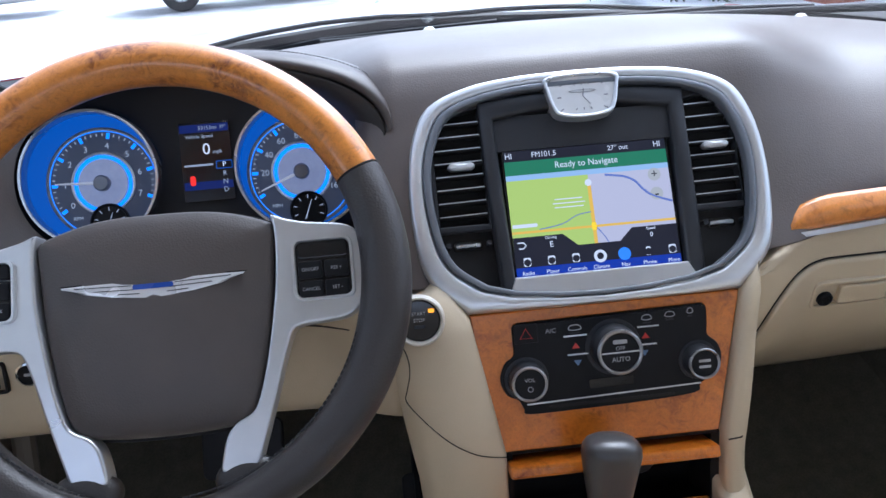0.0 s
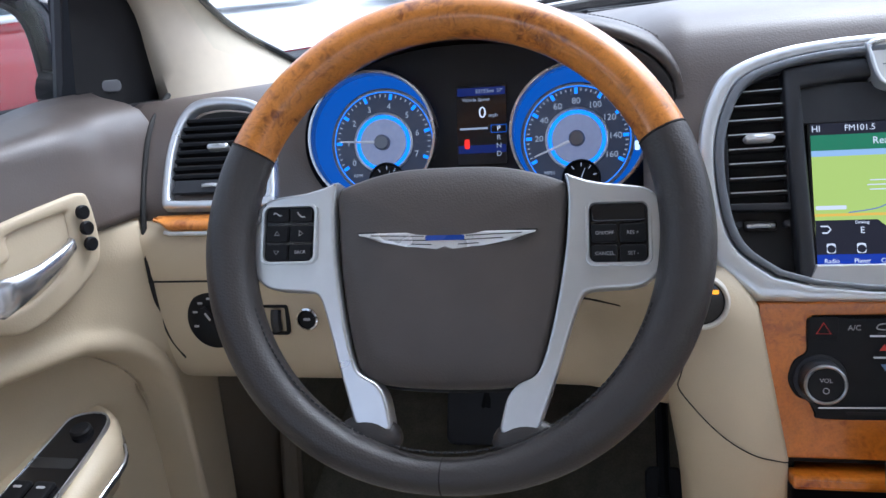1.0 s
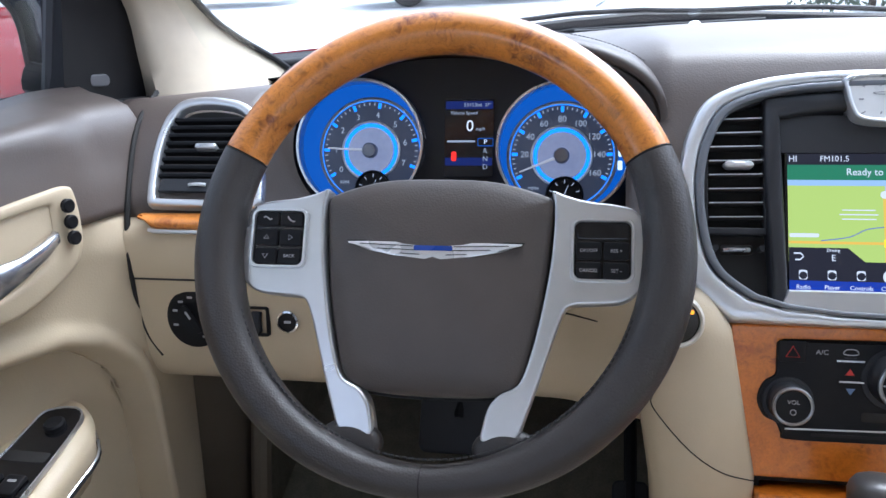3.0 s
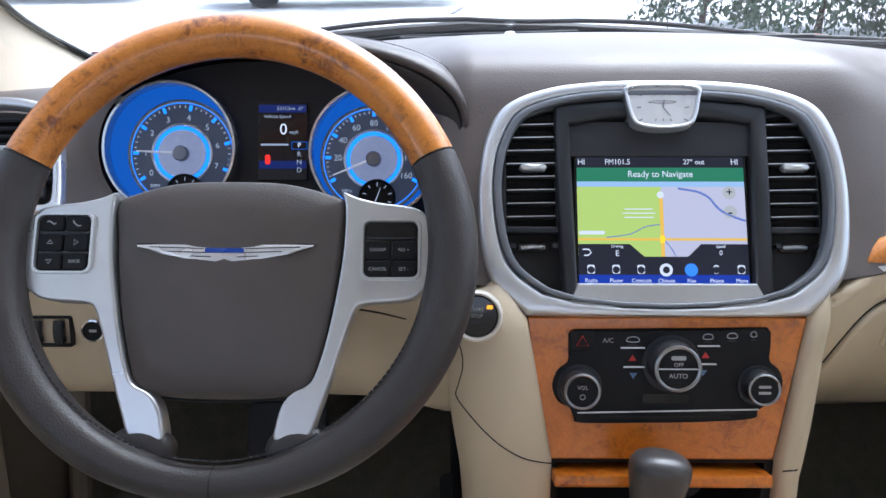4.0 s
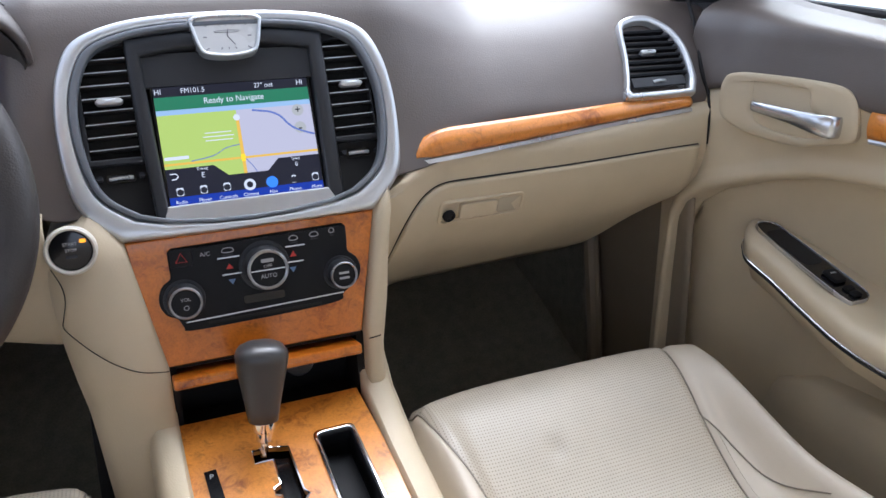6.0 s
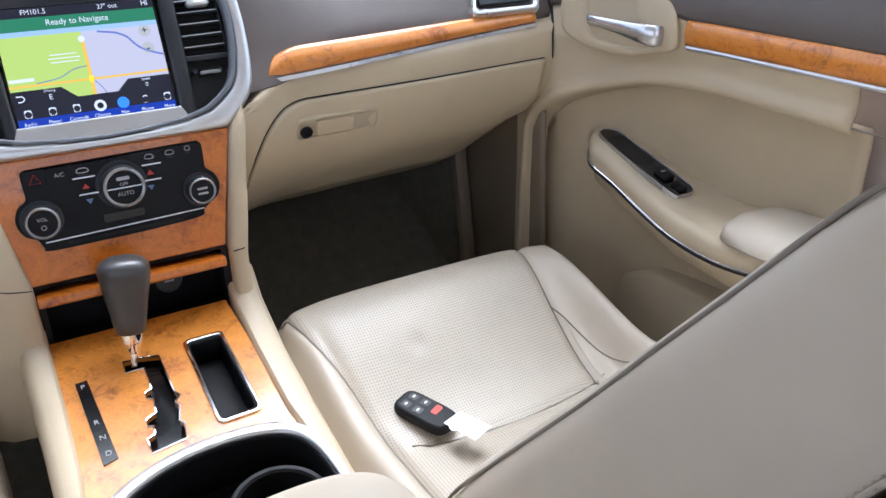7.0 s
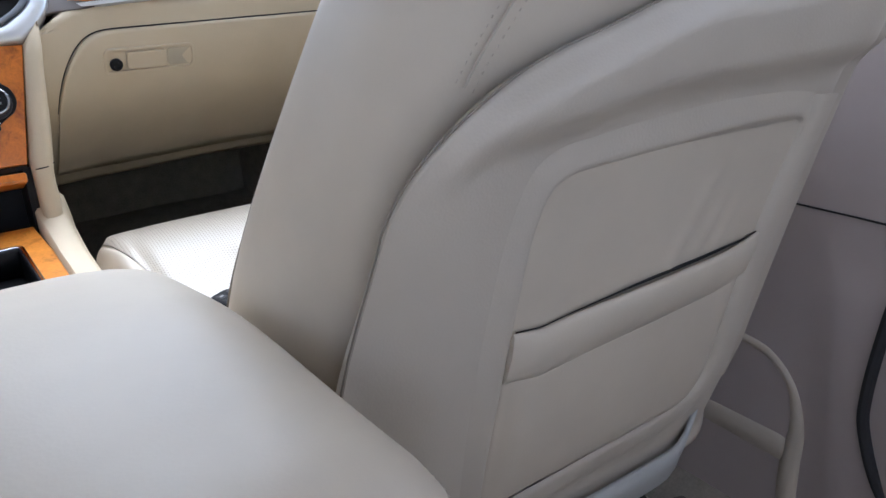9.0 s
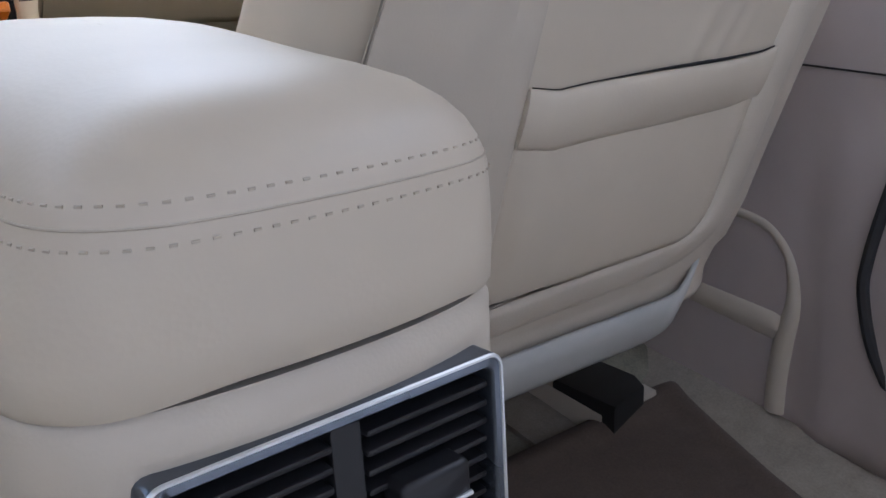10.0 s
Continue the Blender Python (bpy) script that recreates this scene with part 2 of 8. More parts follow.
def burl(name, dark, light, stretch=(1, 1, 1)):
    """Lacquered burl veneer: clouded figure, dark eyes and fine pores under a clear coat."""
    m = bpy.data.materials.new(name)
    m.use_nodes = True
    nt = m.node_tree
    b = nt.nodes["Principled BSDF"]
    b.inputs["Roughness"].default_value = 0.32
    b.inputs["Coat Weight"].default_value, b.inputs["Coat Roughness"].default_value = 0.45, 0.05
    tc = nt.nodes.new("ShaderNodeTexCoord")
    mp = nt.nodes.new("ShaderNodeMapping")
    mp.inputs["Scale"].default_value = stretch
    nt.links.new(tc.outputs["Object"], mp.inputs[0])

    def tex(scale, detail, dist):
        t = nt.nodes.new("ShaderNodeTexNoise")
        t.inputs["Scale"].default_value, t.inputs["Detail"].default_value, t.inputs["Distortion"].default_value = scale, detail, dist
        nt.links.new(mp.outputs[0], t.inputs["Vector"])
        return t
    a, f, p = tex(14, 8, 1.6), tex(60, 6, 2.5), tex(420, 3, 0.4)
    mx = nt.nodes.new("ShaderNodeMix")
    mx.inputs[0].default_value = 0.4
    nt.links.new(a.outputs[0], mx.inputs[2])
    nt.links.new(f.outputs[0], mx.inputs[3])
    ramp = nt.nodes.new("ShaderNodeValToRGB")
    e = ramp.color_ramp.elements
    e[0].position, e[0].color = 0.32, (*dark, 1)
    e[1].position, e[1].color = 0.66, (*light, 1)
    mid = e.new(0.47)
    mid.color = (*[lerp(x, y, 0.72) for x, y in zip(dark, light)], 1)
    nt.links.new(mx.outputs[0], ramp.inputs[0])
    pr = nt.nodes.new("ShaderNodeMapRange")
    pr.inputs[1].default_value, pr.inputs[2].default_value, pr.inputs[3].default_value, pr.inputs[4].default_value = 0.3, 0.55, 0.86, 1.0
    nt.links.new(p.outputs[0], pr.inputs[0])
    sc = nt.nodes.new("ShaderNodeVectorMath")
    sc.operation = "SCALE"
    nt.links.new(ramp.outputs[0], sc.inputs[0])
    nt.links.new(pr.outputs[0], sc.inputs["Scale"])
    # dark eyes scattered through the figure
    vo = nt.nodes.new("ShaderNodeTexVoronoi")
    vo.inputs["Scale"].default_value = 34
    ad = nt.nodes.new("ShaderNodeVectorMath")
    ad.operation = "MULTIPLY_ADD"
    ad.inputs[1].default_value = (0.03, 0.03, 0.03)
    nt.links.new(f.outputs[1], ad.inputs[0])
    nt.links.new(mp.outputs[0], ad.inputs[2])
    nt.links.new(ad.outputs[0], vo.inputs["Vector"])
    er = nt.nodes.new("ShaderNodeMapRange")
    er.inputs[1].default_value, er.inputs[2].default_value, er.inputs[3].default_value, er.inputs[4].default_value = 0.05, 0.30, 0.62, 1.0
    nt.links.new(vo.outputs["Distance"], er.inputs[0])
    em = nt.nodes.new("ShaderNodeVectorMath")
    em.operation = "SCALE"
    nt.links.new(sc.outputs[0], em.inputs[0])
    nt.links.new(er.outputs[0], em.inputs["Scale"])
    nt.links.new(em.outputs[0], b.inputs["Base Color"])
    return m


def perforated(name, base, pitch=0.0040):
    """Leather with a close grid of pin holes."""
    m = material(name, base, 0.42, var=0.06, scale=30, bump=0.05, bscale=900)
    nt = m.node_tree
    b = nt.nodes["Principled BSDF"]
    tc = nt.nodes.new("ShaderNodeTexCoord")
    sc = nt.nodes.new("ShaderNodeVectorMath")
    sc.operation = "SCALE"
    sc.inputs["Scale"].default_value = 1 / pitch
    fr = nt.nodes.new("ShaderNodeVectorMath")
    fr.operation = "FRACTION"
    ct = nt.nodes.new("ShaderNodeVectorMath")
    ct.operation = "SUBTRACT"
    ct.inputs[1].default_value = (0.5, 0.5, 0)
    fl = nt.nodes.new("ShaderNodeVectorMath")
    fl.operation = "MULTIPLY"
    fl.inputs[1].default_value = (1, 1, 0)
    ln = nt.nodes.new("ShaderNodeVectorMath")
    ln.operation = "LENGTH"
    mr = nt.nodes.new("ShaderNodeMapRange")
    mr.inputs[1].default_value, mr.inputs[2].default_value, mr.inputs[3].default_value, mr.inputs[4].default_value = 0.13, 0.26, 0.46, 1.0
    nt.links.new(tc.outputs["Object"], sc.inputs[0])
    nt.links.new(sc.outputs[0], fr.inputs[0])
    nt.links.new(fr.outputs[0], ct.inputs[0])
    nt.links.new(ct.outputs[0], fl.inputs[0])
    nt.links.new(fl.outputs[0], ln.inputs[0])
    nt.links.new(ln.outputs["Value"], mr.inputs[0])
    old = b.inputs["Base Color"].links[0].from_socket
    mu = nt.nodes.new("ShaderNodeVectorMath")
    mu.operation = "SCALE"
    nt.links.new(old, mu.inputs[0])
    nt.links.new(mr.outputs[0], mu.inputs["Scale"])
    nt.links.new(mu.outputs[0], b.inputs["Base Color"])
    return m


def glow(name, colour, strength):
    return material(name, (0.01, 0.01, 0.01), 0.6, var=0, emit=colour, strength=strength, spec=0.1)


def glass(name, tint=(1, 1, 1)):
    m = bpy.data.materials.new(name)
    m.use_nodes = True
    nt = m.node_tree
    for n in list(nt.nodes):
        nt.nodes.remove(n)
    out = nt.nodes.new("ShaderNodeOutputMaterial")
    tr, gl, mx, lw, pw = (nt.nodes.new("ShaderNode" + k) for k in ("BsdfTransparent", "BsdfGlossy", "MixShader", "LayerWeight", "Math"))
    lw.inputs[0].default_value = 0.5
    pw.operation = "POWER"
    pw.inputs[1].default_value = 4.0
    nt.links.new(lw.outputs["Facing"], pw.inputs[0])
    fr = nt.nodes.new("ShaderNodeMapRange")
    fr.inputs[3].default_value, fr.inputs[4].default_value = 0.04, 0.55
    nt.links.new(pw.outputs[0], fr.inputs[0])
    tr.inputs[0].default_value = (*tint, 1)
    gl.inputs["Roughness"].default_value = 0.01
    nt.links.new(fr.outputs[0], mx.inputs[0])
    nt.links.new(tr.outputs[0], mx.inputs[1])
    nt.links.new(gl.outputs[0], mx.inputs[2])
    nt.links.new(mx.outputs[0], out.inputs[0])
    return m


BROWN = material("brown_vinyl", (0.100, 0.080, 0.068), 0.43, var=0.10, scale=25, bump=0.16, bscale=520, kind="grain", spec=0.65)
BEIGE = material("beige_plastic", (0.53, 0.44, 0.30), 0.5, var=0.06, scale=20, bump=0.12, bscale=500, kind="grain")
LEATHER = material("beige_leather", (0.52, 0.455, 0.36), 0.50, var=0.06, scale=18, bump=0.05, bscale=380, kind="grain", spec=0.50)
PERF = perforated("perforated_beige_leather", (0.455, 0.40, 0.315))
SHELL = material("taupe_trim", (0.48, 0.425, 0.345), 0.5, var=0.05, scale=18, bump=0.10, bscale=500, kind="grain")
PIPING = material("dark_beige_piping", (0.22, 0.19, 0.15), 0.5, var=0.1, scale=60)
THREAD = material("tan_thread", (0.40, 0.35, 0.27), 0.7, var=0.1, scale=200)
RIM = material("dark_grey_leather", (0.038, 0.034, 0.032), 0.42, var=0.12, scale=40, bump=0.2, bscale=520, kind="grain", spec=0.45)
PAD = material("brown_grey_leather", (0.072, 0.060, 0.053), 0.45, var=0.10, scale=35, bump=0.14, bscale=620, kind="grain", spec=0.52)
WOOD = burl("burl_wood", (0.22, 0.042, 0.003), (0.68, 0.205, 0.012))
WOODL = burl("light_burl_wood", (0.36, 0.10, 0.013), (0.74, 0.275, 0.045))
SILVER = material("satin_silver", (0.66, 0.675, 0.685), 0.30, 0.75, var=0.05, scale=60, bump=0.02, bscale=900)
CHROME = material("chrome", (0.82, 0.83, 0.85), 0.08, 1.0, var=0.02, scale=30)
BLACK = material("black_plastic", (0.010, 0.010, 0.011), 0.44, var=0.15, scale=60, bump=0.08, bscale=700, spec=0.16)
GLOSS = material("gloss_black", (0.008, 0.008, 0.009), 0.1, var=0.1, scale=40)
SATIN = material("satin_chrome", (0.62, 0.63, 0.65), 0.24, 0.9, var=0.03, scale=60)
# thread toned darker than the leather for the shade in its dimples
STITCH = material("beige_stitch_shaded", (0.44, 0.385, 0.305), 0.6, var=0.1, scale=200)
CHARCOAL = material("charcoal_plastic", (0.024, 0.025, 0.028), 0.4, var=0.1, scale=50, bump=0.08, bscale=700, spec=0.35)
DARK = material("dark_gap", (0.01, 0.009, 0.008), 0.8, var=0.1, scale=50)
CARPET = material("dark_carpet", (0.22, 0.205, 0.155), 0.95, var=0.3, scale=300, bump=0.8, bscale=900)
TAUPE = material("taupe_carpet", (0.095, 0.070, 0.055), 0.95, var=0.22, scale=300, bump=0.8, bscale=900)
HEADLINER = material("headliner_cloth", (0.74, 0.70, 0.62), 0.9, var=0.06, scale=120, bump=0.3, bscale=900)
RUBBER = material("black_rubber", (0.018, 0.018, 0.02), 0.65, var=0.15, scale=60)
WHITE = material("white_print", (0.38, 0.38, 0.38), 0.5, var=0)
RED = material("red_print", (0.5, 0.03, 0.02), 0.5, var=0)
PAINT = material("dark_red_car_paint", (0.22, 0.012, 0.018), 0.25, var=0.05, scale=20, coat=1.0)
GLASS = glass("window_glass", (0.93, 0.96, 0.95))
MIRROR = material("mirror_glass", (0.85, 0.87, 0.88), 0.015, 1.0, var=0)

# kick plastic toned darker to carry the footwell's shade
KICK = material("shaded_kick_plastic", (0.24, 0.195, 0.14), 0.55, var=0.06, scale=20, bump=0.12, bscale=500, kind="grain")

# ---- the plan: x to the passenger's side, y ahead, z up; the centre stack stands at x = 0 ----
MID = -0.05      # the cabin's own middle line
FLOOR = 0.12


def zrear(x):
    """Height of the dash at the foot of the windscreen."""
    return 1.016 - 0.11 * x * x - 0.06 * x ** 4


def dash_point(x, s):
    """The brown upper dash: s from 0 at its lower front edge to 1 at the windscreen."""
    side = [(0.795, 0.790), (0.792, 0.815), (0.813, 0.845), (0.850, 0.885), (0.890, 0.918), (0.945, 0.945), (1.02, 0.962), (1.12, 0.975), (1.25, 0.985)]
    mid = [(0.748, 0.760), (0.768, 0.806), (0.790, 0.858), (0.812, 0.910), (0.833, 0.957), (0.862, 0.983), (0.93, 1.000), (1.06, 1.012), (1.25, 1.016)]
    w = S(0.175, 0.36, abs(x)) if x > 0 else S(0.19, 0.30, -x)
    a, b = prof(side, s), prof(mid, s)
    y, z = lerp(b[0], a[0], w), lerp(b[1], a[1], w)
    top = S(0.45, 1.0, s)
    z += 0.008 * (1 - S(0.0, 0.14, s)) * S(0.14, 0.19, x) * (1 - w)
    z += (zrear(x) - lerp(1.016, 0.985, w)) * top + 0.012 * (1 - top) * S(0.4, 0.75, -x)
    y += 0.01 * S(0.45, 0.72, x) - 0.10 * top * S(0.45, 0.85, abs(x - MID))
    return Vector((x, y, z))


dashboard = thing("dashboard", (0, 0.9, FLOOR), "two-tone car dashboard, dark brown vinyl over beige, with burl wood trim", "dashboard")
xs = [-0.84 + 0.62 * k / 40 for k in range(40)] + [-0.22 + 0.44 * k / 110 for k in range(110)] + [0.22 + 0.53 * k / 36 for k in range(37)]
ss = [k / 40 for k in range(41)]
fine = [k / 120 for k in range(121)]


def dash_kept(x, s):
    """Leaves out what the screen bezel and the instrument hood cover."""
    if -0.66 < x < -0.228 and s < 0.60:
        return False
    z = dash_point(x, s).z
    d = (abs(x) / 0.178) ** 3.4 + (abs(z - 0.845) / 0.104) ** 3.4
    return not (d < 1 and s < 0.55)


part("upper_dash", sheet(dash_point, xs, fine, keep=dash_kept), BROWN, dashboard, "grained dark brown soft upper dash", solid=0.006, smooth=60)


STRIP_TOP = lambda x: 0.7835 + 0.0305 * max(0.0, 1 - max(0.0, (0.262 - x) / 0.059) ** 2) ** 0.5 + 0.008 * max(0.0, x - 0.26) / 0.4
STRIP_LOW = lambda x: 0.779 + 0.020 * (x - 0.205) / 0.43 * 1.25


def lower_point(x, s):
    """The beige lower dash on the passenger's side."""
    section = [(0.790, 0.815), (0.776, 0.806), (0.772, 0.785), (0.774, 0.758), (0.776, 0.738), (0.784, 0.706), (0.800, 0.672), (0.828, 0.638), (0.872, 0.602), (0.925, 0.562), (0.975, 0.531)]
    y, z = prof(section, s)
    y -= 0.034 * (1 - S(0.145, 0.26, x)) - 0.012 * S(0.4, 0.66, x)
    z += (0.006 * S(0.25, 0.45, x) + 0.042 * S(0.55, 0.70, x)) * S(0.5, 0.9, s)
    z += (STRIP_LOW(max(x, 0.205)) - 0.004 - 0.815 - 0.9 * max(0.0, 0.205 - x)) * (1 - S(0.0, 0.4, s))
    return Vector((x, y, z))


part("lower_dash", sheet(lower_point, [0.14 + 0.545 * k / 50 for k in range(51)], ss), BEIGE, dashboard, "beige lower dash", solid=0.005, smooth=60)


def glove_edge(x):
    """The profile place of the glove box's upper edge."""
    return 0.375 + 0.36 * (1 - max(0.0, 1 - ((0.26 - x) / 0.09) ** 2) ** 0.5) if x < 0.26 else lerp(0.375, 0.345, (x - 0.26) / 0.4)


def glove_point(x, t):
    p = lower_point(x, lerp(glove_edge(x), 0.93, t))
    return p + Vector((0, -0.0045, 0))


LATCH = 0.0072
glove = thing("glove_box", (0.42, 0.80, 0.62), "beige glove box lid with a recessed latch and a round lock", "glove box")
gx = [0.1705 + 0.09 * (k / 24) ** 2 for k in range(24)] + [0.2605 + 0.3935 * k / 40 for k in range(41)]
part("lid", sheet(glove_point, gx, [k / 20 for k in range(21)]), BEIGE, glove, solid=0.006, smooth=60)
part("gap", tube([lower_point(x, glove_edge(x) - 0.006) + Vector((0, -0.0058, 0)) for x in gx], 0.0010, 6), DARK, glove, "dark gap along the lid's upper edge")
lq = [glove_point(0.30, k / 200) for k in range(201)]
li = min(range(1, 200), key=lambda k: abs(lq[k].z - 0.701))
ld = (lq[li + 1] - lq[li - 1]).normalized()
LK = plane(lq[li] + Vector((0, -LATCH, 0)), (0.03, ld.z, -ld.y))
part("latch_recess", ring(rrect(0.125, 0.036, 0.008, 5), rrect(0.117, 0.028, 0.006, 5), LK, 0.010, 0.0022, 0.001), BEIGE, glove)
part("latch_pull", slab(rrect(0.055, 0.024, 0.004, 3, cx=-0.005), LK, 0.006, 0.002, front=0.004), BEIGE, glove)
# the well is flat; a darker beige stands for the shade inside it
part("latch_well", slab(rrect(0.036, 0.024, 0.005, 3, cx=0.042), LK, 0.004, 0.0, front=0.0006), material("beige_recess_shade", (0.42, 0.36, 0.26), 0.6, var=0.08), glove)
lock = part("lock", lathe([(0.0085, 0.0), (0.0085, 0.004), (0.007, 0.0055), (0.0045, 0.0055), (0.004, 0.004), (0.0001, 0.004)], LK @ Matrix.Translation((-0.047, -0.004, 0)), 24), BLACK, glove, "round black lock")

# wood and silver strip across the passenger's side


def strip_wood(x, t):
    z = lerp(STRIP_LOW(x), max(STRIP_TOP(x), STRIP_LOW(x) + 0.002), t)
    return Vector((x, 0.760 - 0.007 * math.sin(math.pi * t) + 0.010 * t + 0.026 * S(0.2, 0.64, x), z))


sx = [0.205 + 0.433 * k / 60 for k in range(61)]
part("wood_strip", sheet(strip_wood, sx, [k / 8 for k in range(9)]), WOODL, dashboard, "lacquered burl wood strip", solid=0.004, smooth=60)
part("silver_strip", loft([[Vector((x, y + 0.026 * S(0.2, 0.64, x), STRIP_LOW(x) + dz)) for y, dz in ((0.768, 0.0), (0.757, -0.001), (0.756, -0.006), (0.768, -0.009))] for x in sx]), SILVER, dashboard, "satin silver strip under the wood")
# short strip on the driver's side
part("wood_strip", sheet(lambda x, t: Vector((x, 0.766 - 0.006 * math.sin(math.pi * t) + 0.012 * t, lerp(0.806 + 0.013 * (1 - S(-0.754, -0.735, x)), 0.821, t))), [-0.754 + 0.3 * k / 40 for k in range(41)], [k / 8 for k in range(9)]), WOODL, dashboard, "lacquered burl wood strip", solid=0.004, smooth=60)
part("silver_strip", tube([(-0.742, 0.765, 0.805), (-0.735, 0.764, 0.8035), (-0.60, 0.762, 0.803), (-0.45, 0.765, 0.803)], 0.0024, 8), SILVER, dashboard, "satin silver strip under the wood")


def knee_point(x, s):
    section = [(0.800, 0.810), (0.782, 0.803), (0.772, 0.790), (0.772, 0.762), (0.776, 0.745), (0.782, 0.720), (0.785, 0.690), (0.791, 0.650), (0.812, 0.620), (0.88, 0.600)]
    y, z = prof(section, s)
    y -= 0.04 * S(-0.30, -0.20, x)
    return Vector((x, y, z - 0.045 * S(-0.45, -0.25, x) * (1 - s)))


part("knee_panel", sheet(knee_point, [-0.82 + 0.608 * k / 60 for k in range(61)], ss), BEIGE, dashboard, "beige driver's knee panel", solid=0.005, smooth=60)
part("panel_seam", tube([knee_point(x, 0.43) + Vector((0, -0.0054, 0)) for x in np.linspace(-0.80, -0.26, 40)], 0.0012, 6), DARK, dashboard)
part("dash_end_gap", tube(spline([(-0.812, 0.935, 0.943), (-0.7990, 0.8640, 0.9115), (-0.7885, 0.8205, 0.8675), (-0.778, 0.7870, 0.8235), (-0.772, 0.770, 0.783), (-0.772, 0.770, 0.745), (-0.774, 0.778, 0.708), (-0.768, 0.782, 0.675), (-0.755, 0.785, 0.650)], 6, False), [0.0034 - 0.0022 * S(20, 46, k) for k in range(49)], 8), DARK, dashboard, "dark gap at the end of the dash")
part("dash_end_gap", tube(spline([(0.730, 0.930, 0.945), (0.7030, 0.8650, 0.8915), (0.682, 0.8225, 0.848), (0.679, 0.799, 0.8155), (0.6665, 0.7780, 0.7815), (0.670, 0.7805, 0.7475)], 6, False), [0.0030 - 0.0018 * S(14, 30, k) for k in range(31)], 8), DARK, dashboard, "dark gap at the end of the dash")

# ---- floor, firewall, roof and walls that close the cabin ----
floor = whole("floor", sheet(lambda x, y: Vector((x, y, FLOOR - 0.005 + 0.13 * (y - 0.15) + 0.004 * noise.noise((x * 9, y * 9, 0)) - 0.104 * S(0.56, 0.36, y) + 0.12 * S(1.05, 1.35, y) + 0.05 * S(0.66, 0.78, abs(x - MID)) * S(0.2, 0.4, y))), [-0.90 + 1.70 * k / 40 for k in range(41)], [-1.3 + 2.7 * k / 60 for k in range(61)]), CARPET, "dark carpet on the front and rear floor", "carpet", kind="structure", solid=0.01)
mat_edge = lambda y: pl([-1.2, -0.4, -0.02, 0.045, 0.13, 0.19, 0.235, 0.262], [0.66, 0.665, 0.690, 0.706, 0.735, 0.757, 0.765, 0.735], y)


def mat_point(u, y):
    """The rear mat: a shallow tray with a rounded raised edge."""
    edge = 0.010 * math.exp(-((u - 0.95) / 0.03) ** 2) * S(0.26, 0.22, y) + 0.010 * math.exp(-((y - 0.225) / 0.02) ** 2)
    return Vector((lerp(0.14, mat_edge(y), u), y, FLOOR - 0.088 + 0.13 * (y - 0.15) + edge - 0.024 * S(0.965, 1.0, u) - 0.024 * S(0.243, 0.262, y)))


whole("rear_floor_carpet", sheet(mat_point, [math.sin(math.pi / 2 * k / 60) for k in range(61)], [-1.2 + 1.1 * k / 30 for k in range(30)] + [-0.1 + 0.362 * k / 60 for k in range(61)]), TAUPE, "taupe carpet mat of the rear footwell", "carpet", kind="structure", solid=0.006, smooth=80)
whole("wall_firewall", box((-0.95, 1.36, 0.15), (0.85, 1.40, 0.93)), CARPET, "dark firewall lining ahead of the footwells", "wall", kind="structure")
whole("ceiling", sheet(lambda x, y: Vector((x, y, 1.27 + 0.13 * (y - 0.1) - 0.09 * ((x - MID) / 0.6) ** 2 - 0.10 * S(0.0, 0.55, y) - 0.06 * S(-0.8, -1.5, y))), [MID - 0.60 + 1.2 * k / 24 for k in range(25)], [-1.10 + 1.62 * k / 40 for k in range(41)]), HEADLINER, "beige cloth headliner", "ceiling", kind="structure", solid=0.03)
whole("wall_rear", box((-0.95, -1.55, -0.12), (0.85, -1.50, 0.72)), SHELL, "taupe wall behind the rear seats", "wall", kind="structure")
for side in (1, -1):
    whole(f"wall_cowl_{'right' if side > 0 else 'left'}", box((MID + side * 0.80, 0.84, 0.12), (MID + side * 0.93, 1.40, 0.935)), RUBBER, "black body side ahead of the door", "wall", kind="structure")
whole("trim_cowl", sheet(lambda x, t: Vector((x, 1.18 + 0.26 * t, zrear(x) - 0.03 - 0.02 * t)), [-0.82 + 1.56 * k / 20 for k in range(21)], [0, 0.5, 1]), BLACK, "black cowl under the windscreen", "cowl", kind="structure", solid=0.01)
# carpet lining beside the pedals and the passenger's feet
for side in (1, -1):
    whole(f"trim_footwell_{'right' if side > 0 else 'left'}", sheet(lambda y, z: Vector((MID + side * (0.712 - 0.03 * S(1.1, 1.36, y)), y, z)), [1.04 + 0.33 * k / 10 for k in range(11)], [0.10 + 0.52 * k / 10 for k in range(11)]), CARPET, "dark carpet lining of the footwell", "carpet", kind="structure", solid=0.008)
# sill beside the rear carpet
whole("trim_sill", loft([[Vector((x, y, 0.13 * (y - 0.15) + z)) for x, z in ((0.52, 0.020), (0.70, 0.022), (0.76, 0.030), (0.79, 0.040), (0.83, 0.056), (0.83, -0.02), (0.52, -0.02))] for y in (0.36, 0.20, 0.0, -0.4, -1.2)]), material("pale_taupe_carpet", (0.27, 0.235, 0.19), 0.95, var=0.2, scale=300, bump=0.8, bscale=900), "pale taupe carpeted door sill", "sill", kind="structure", smooth=50)


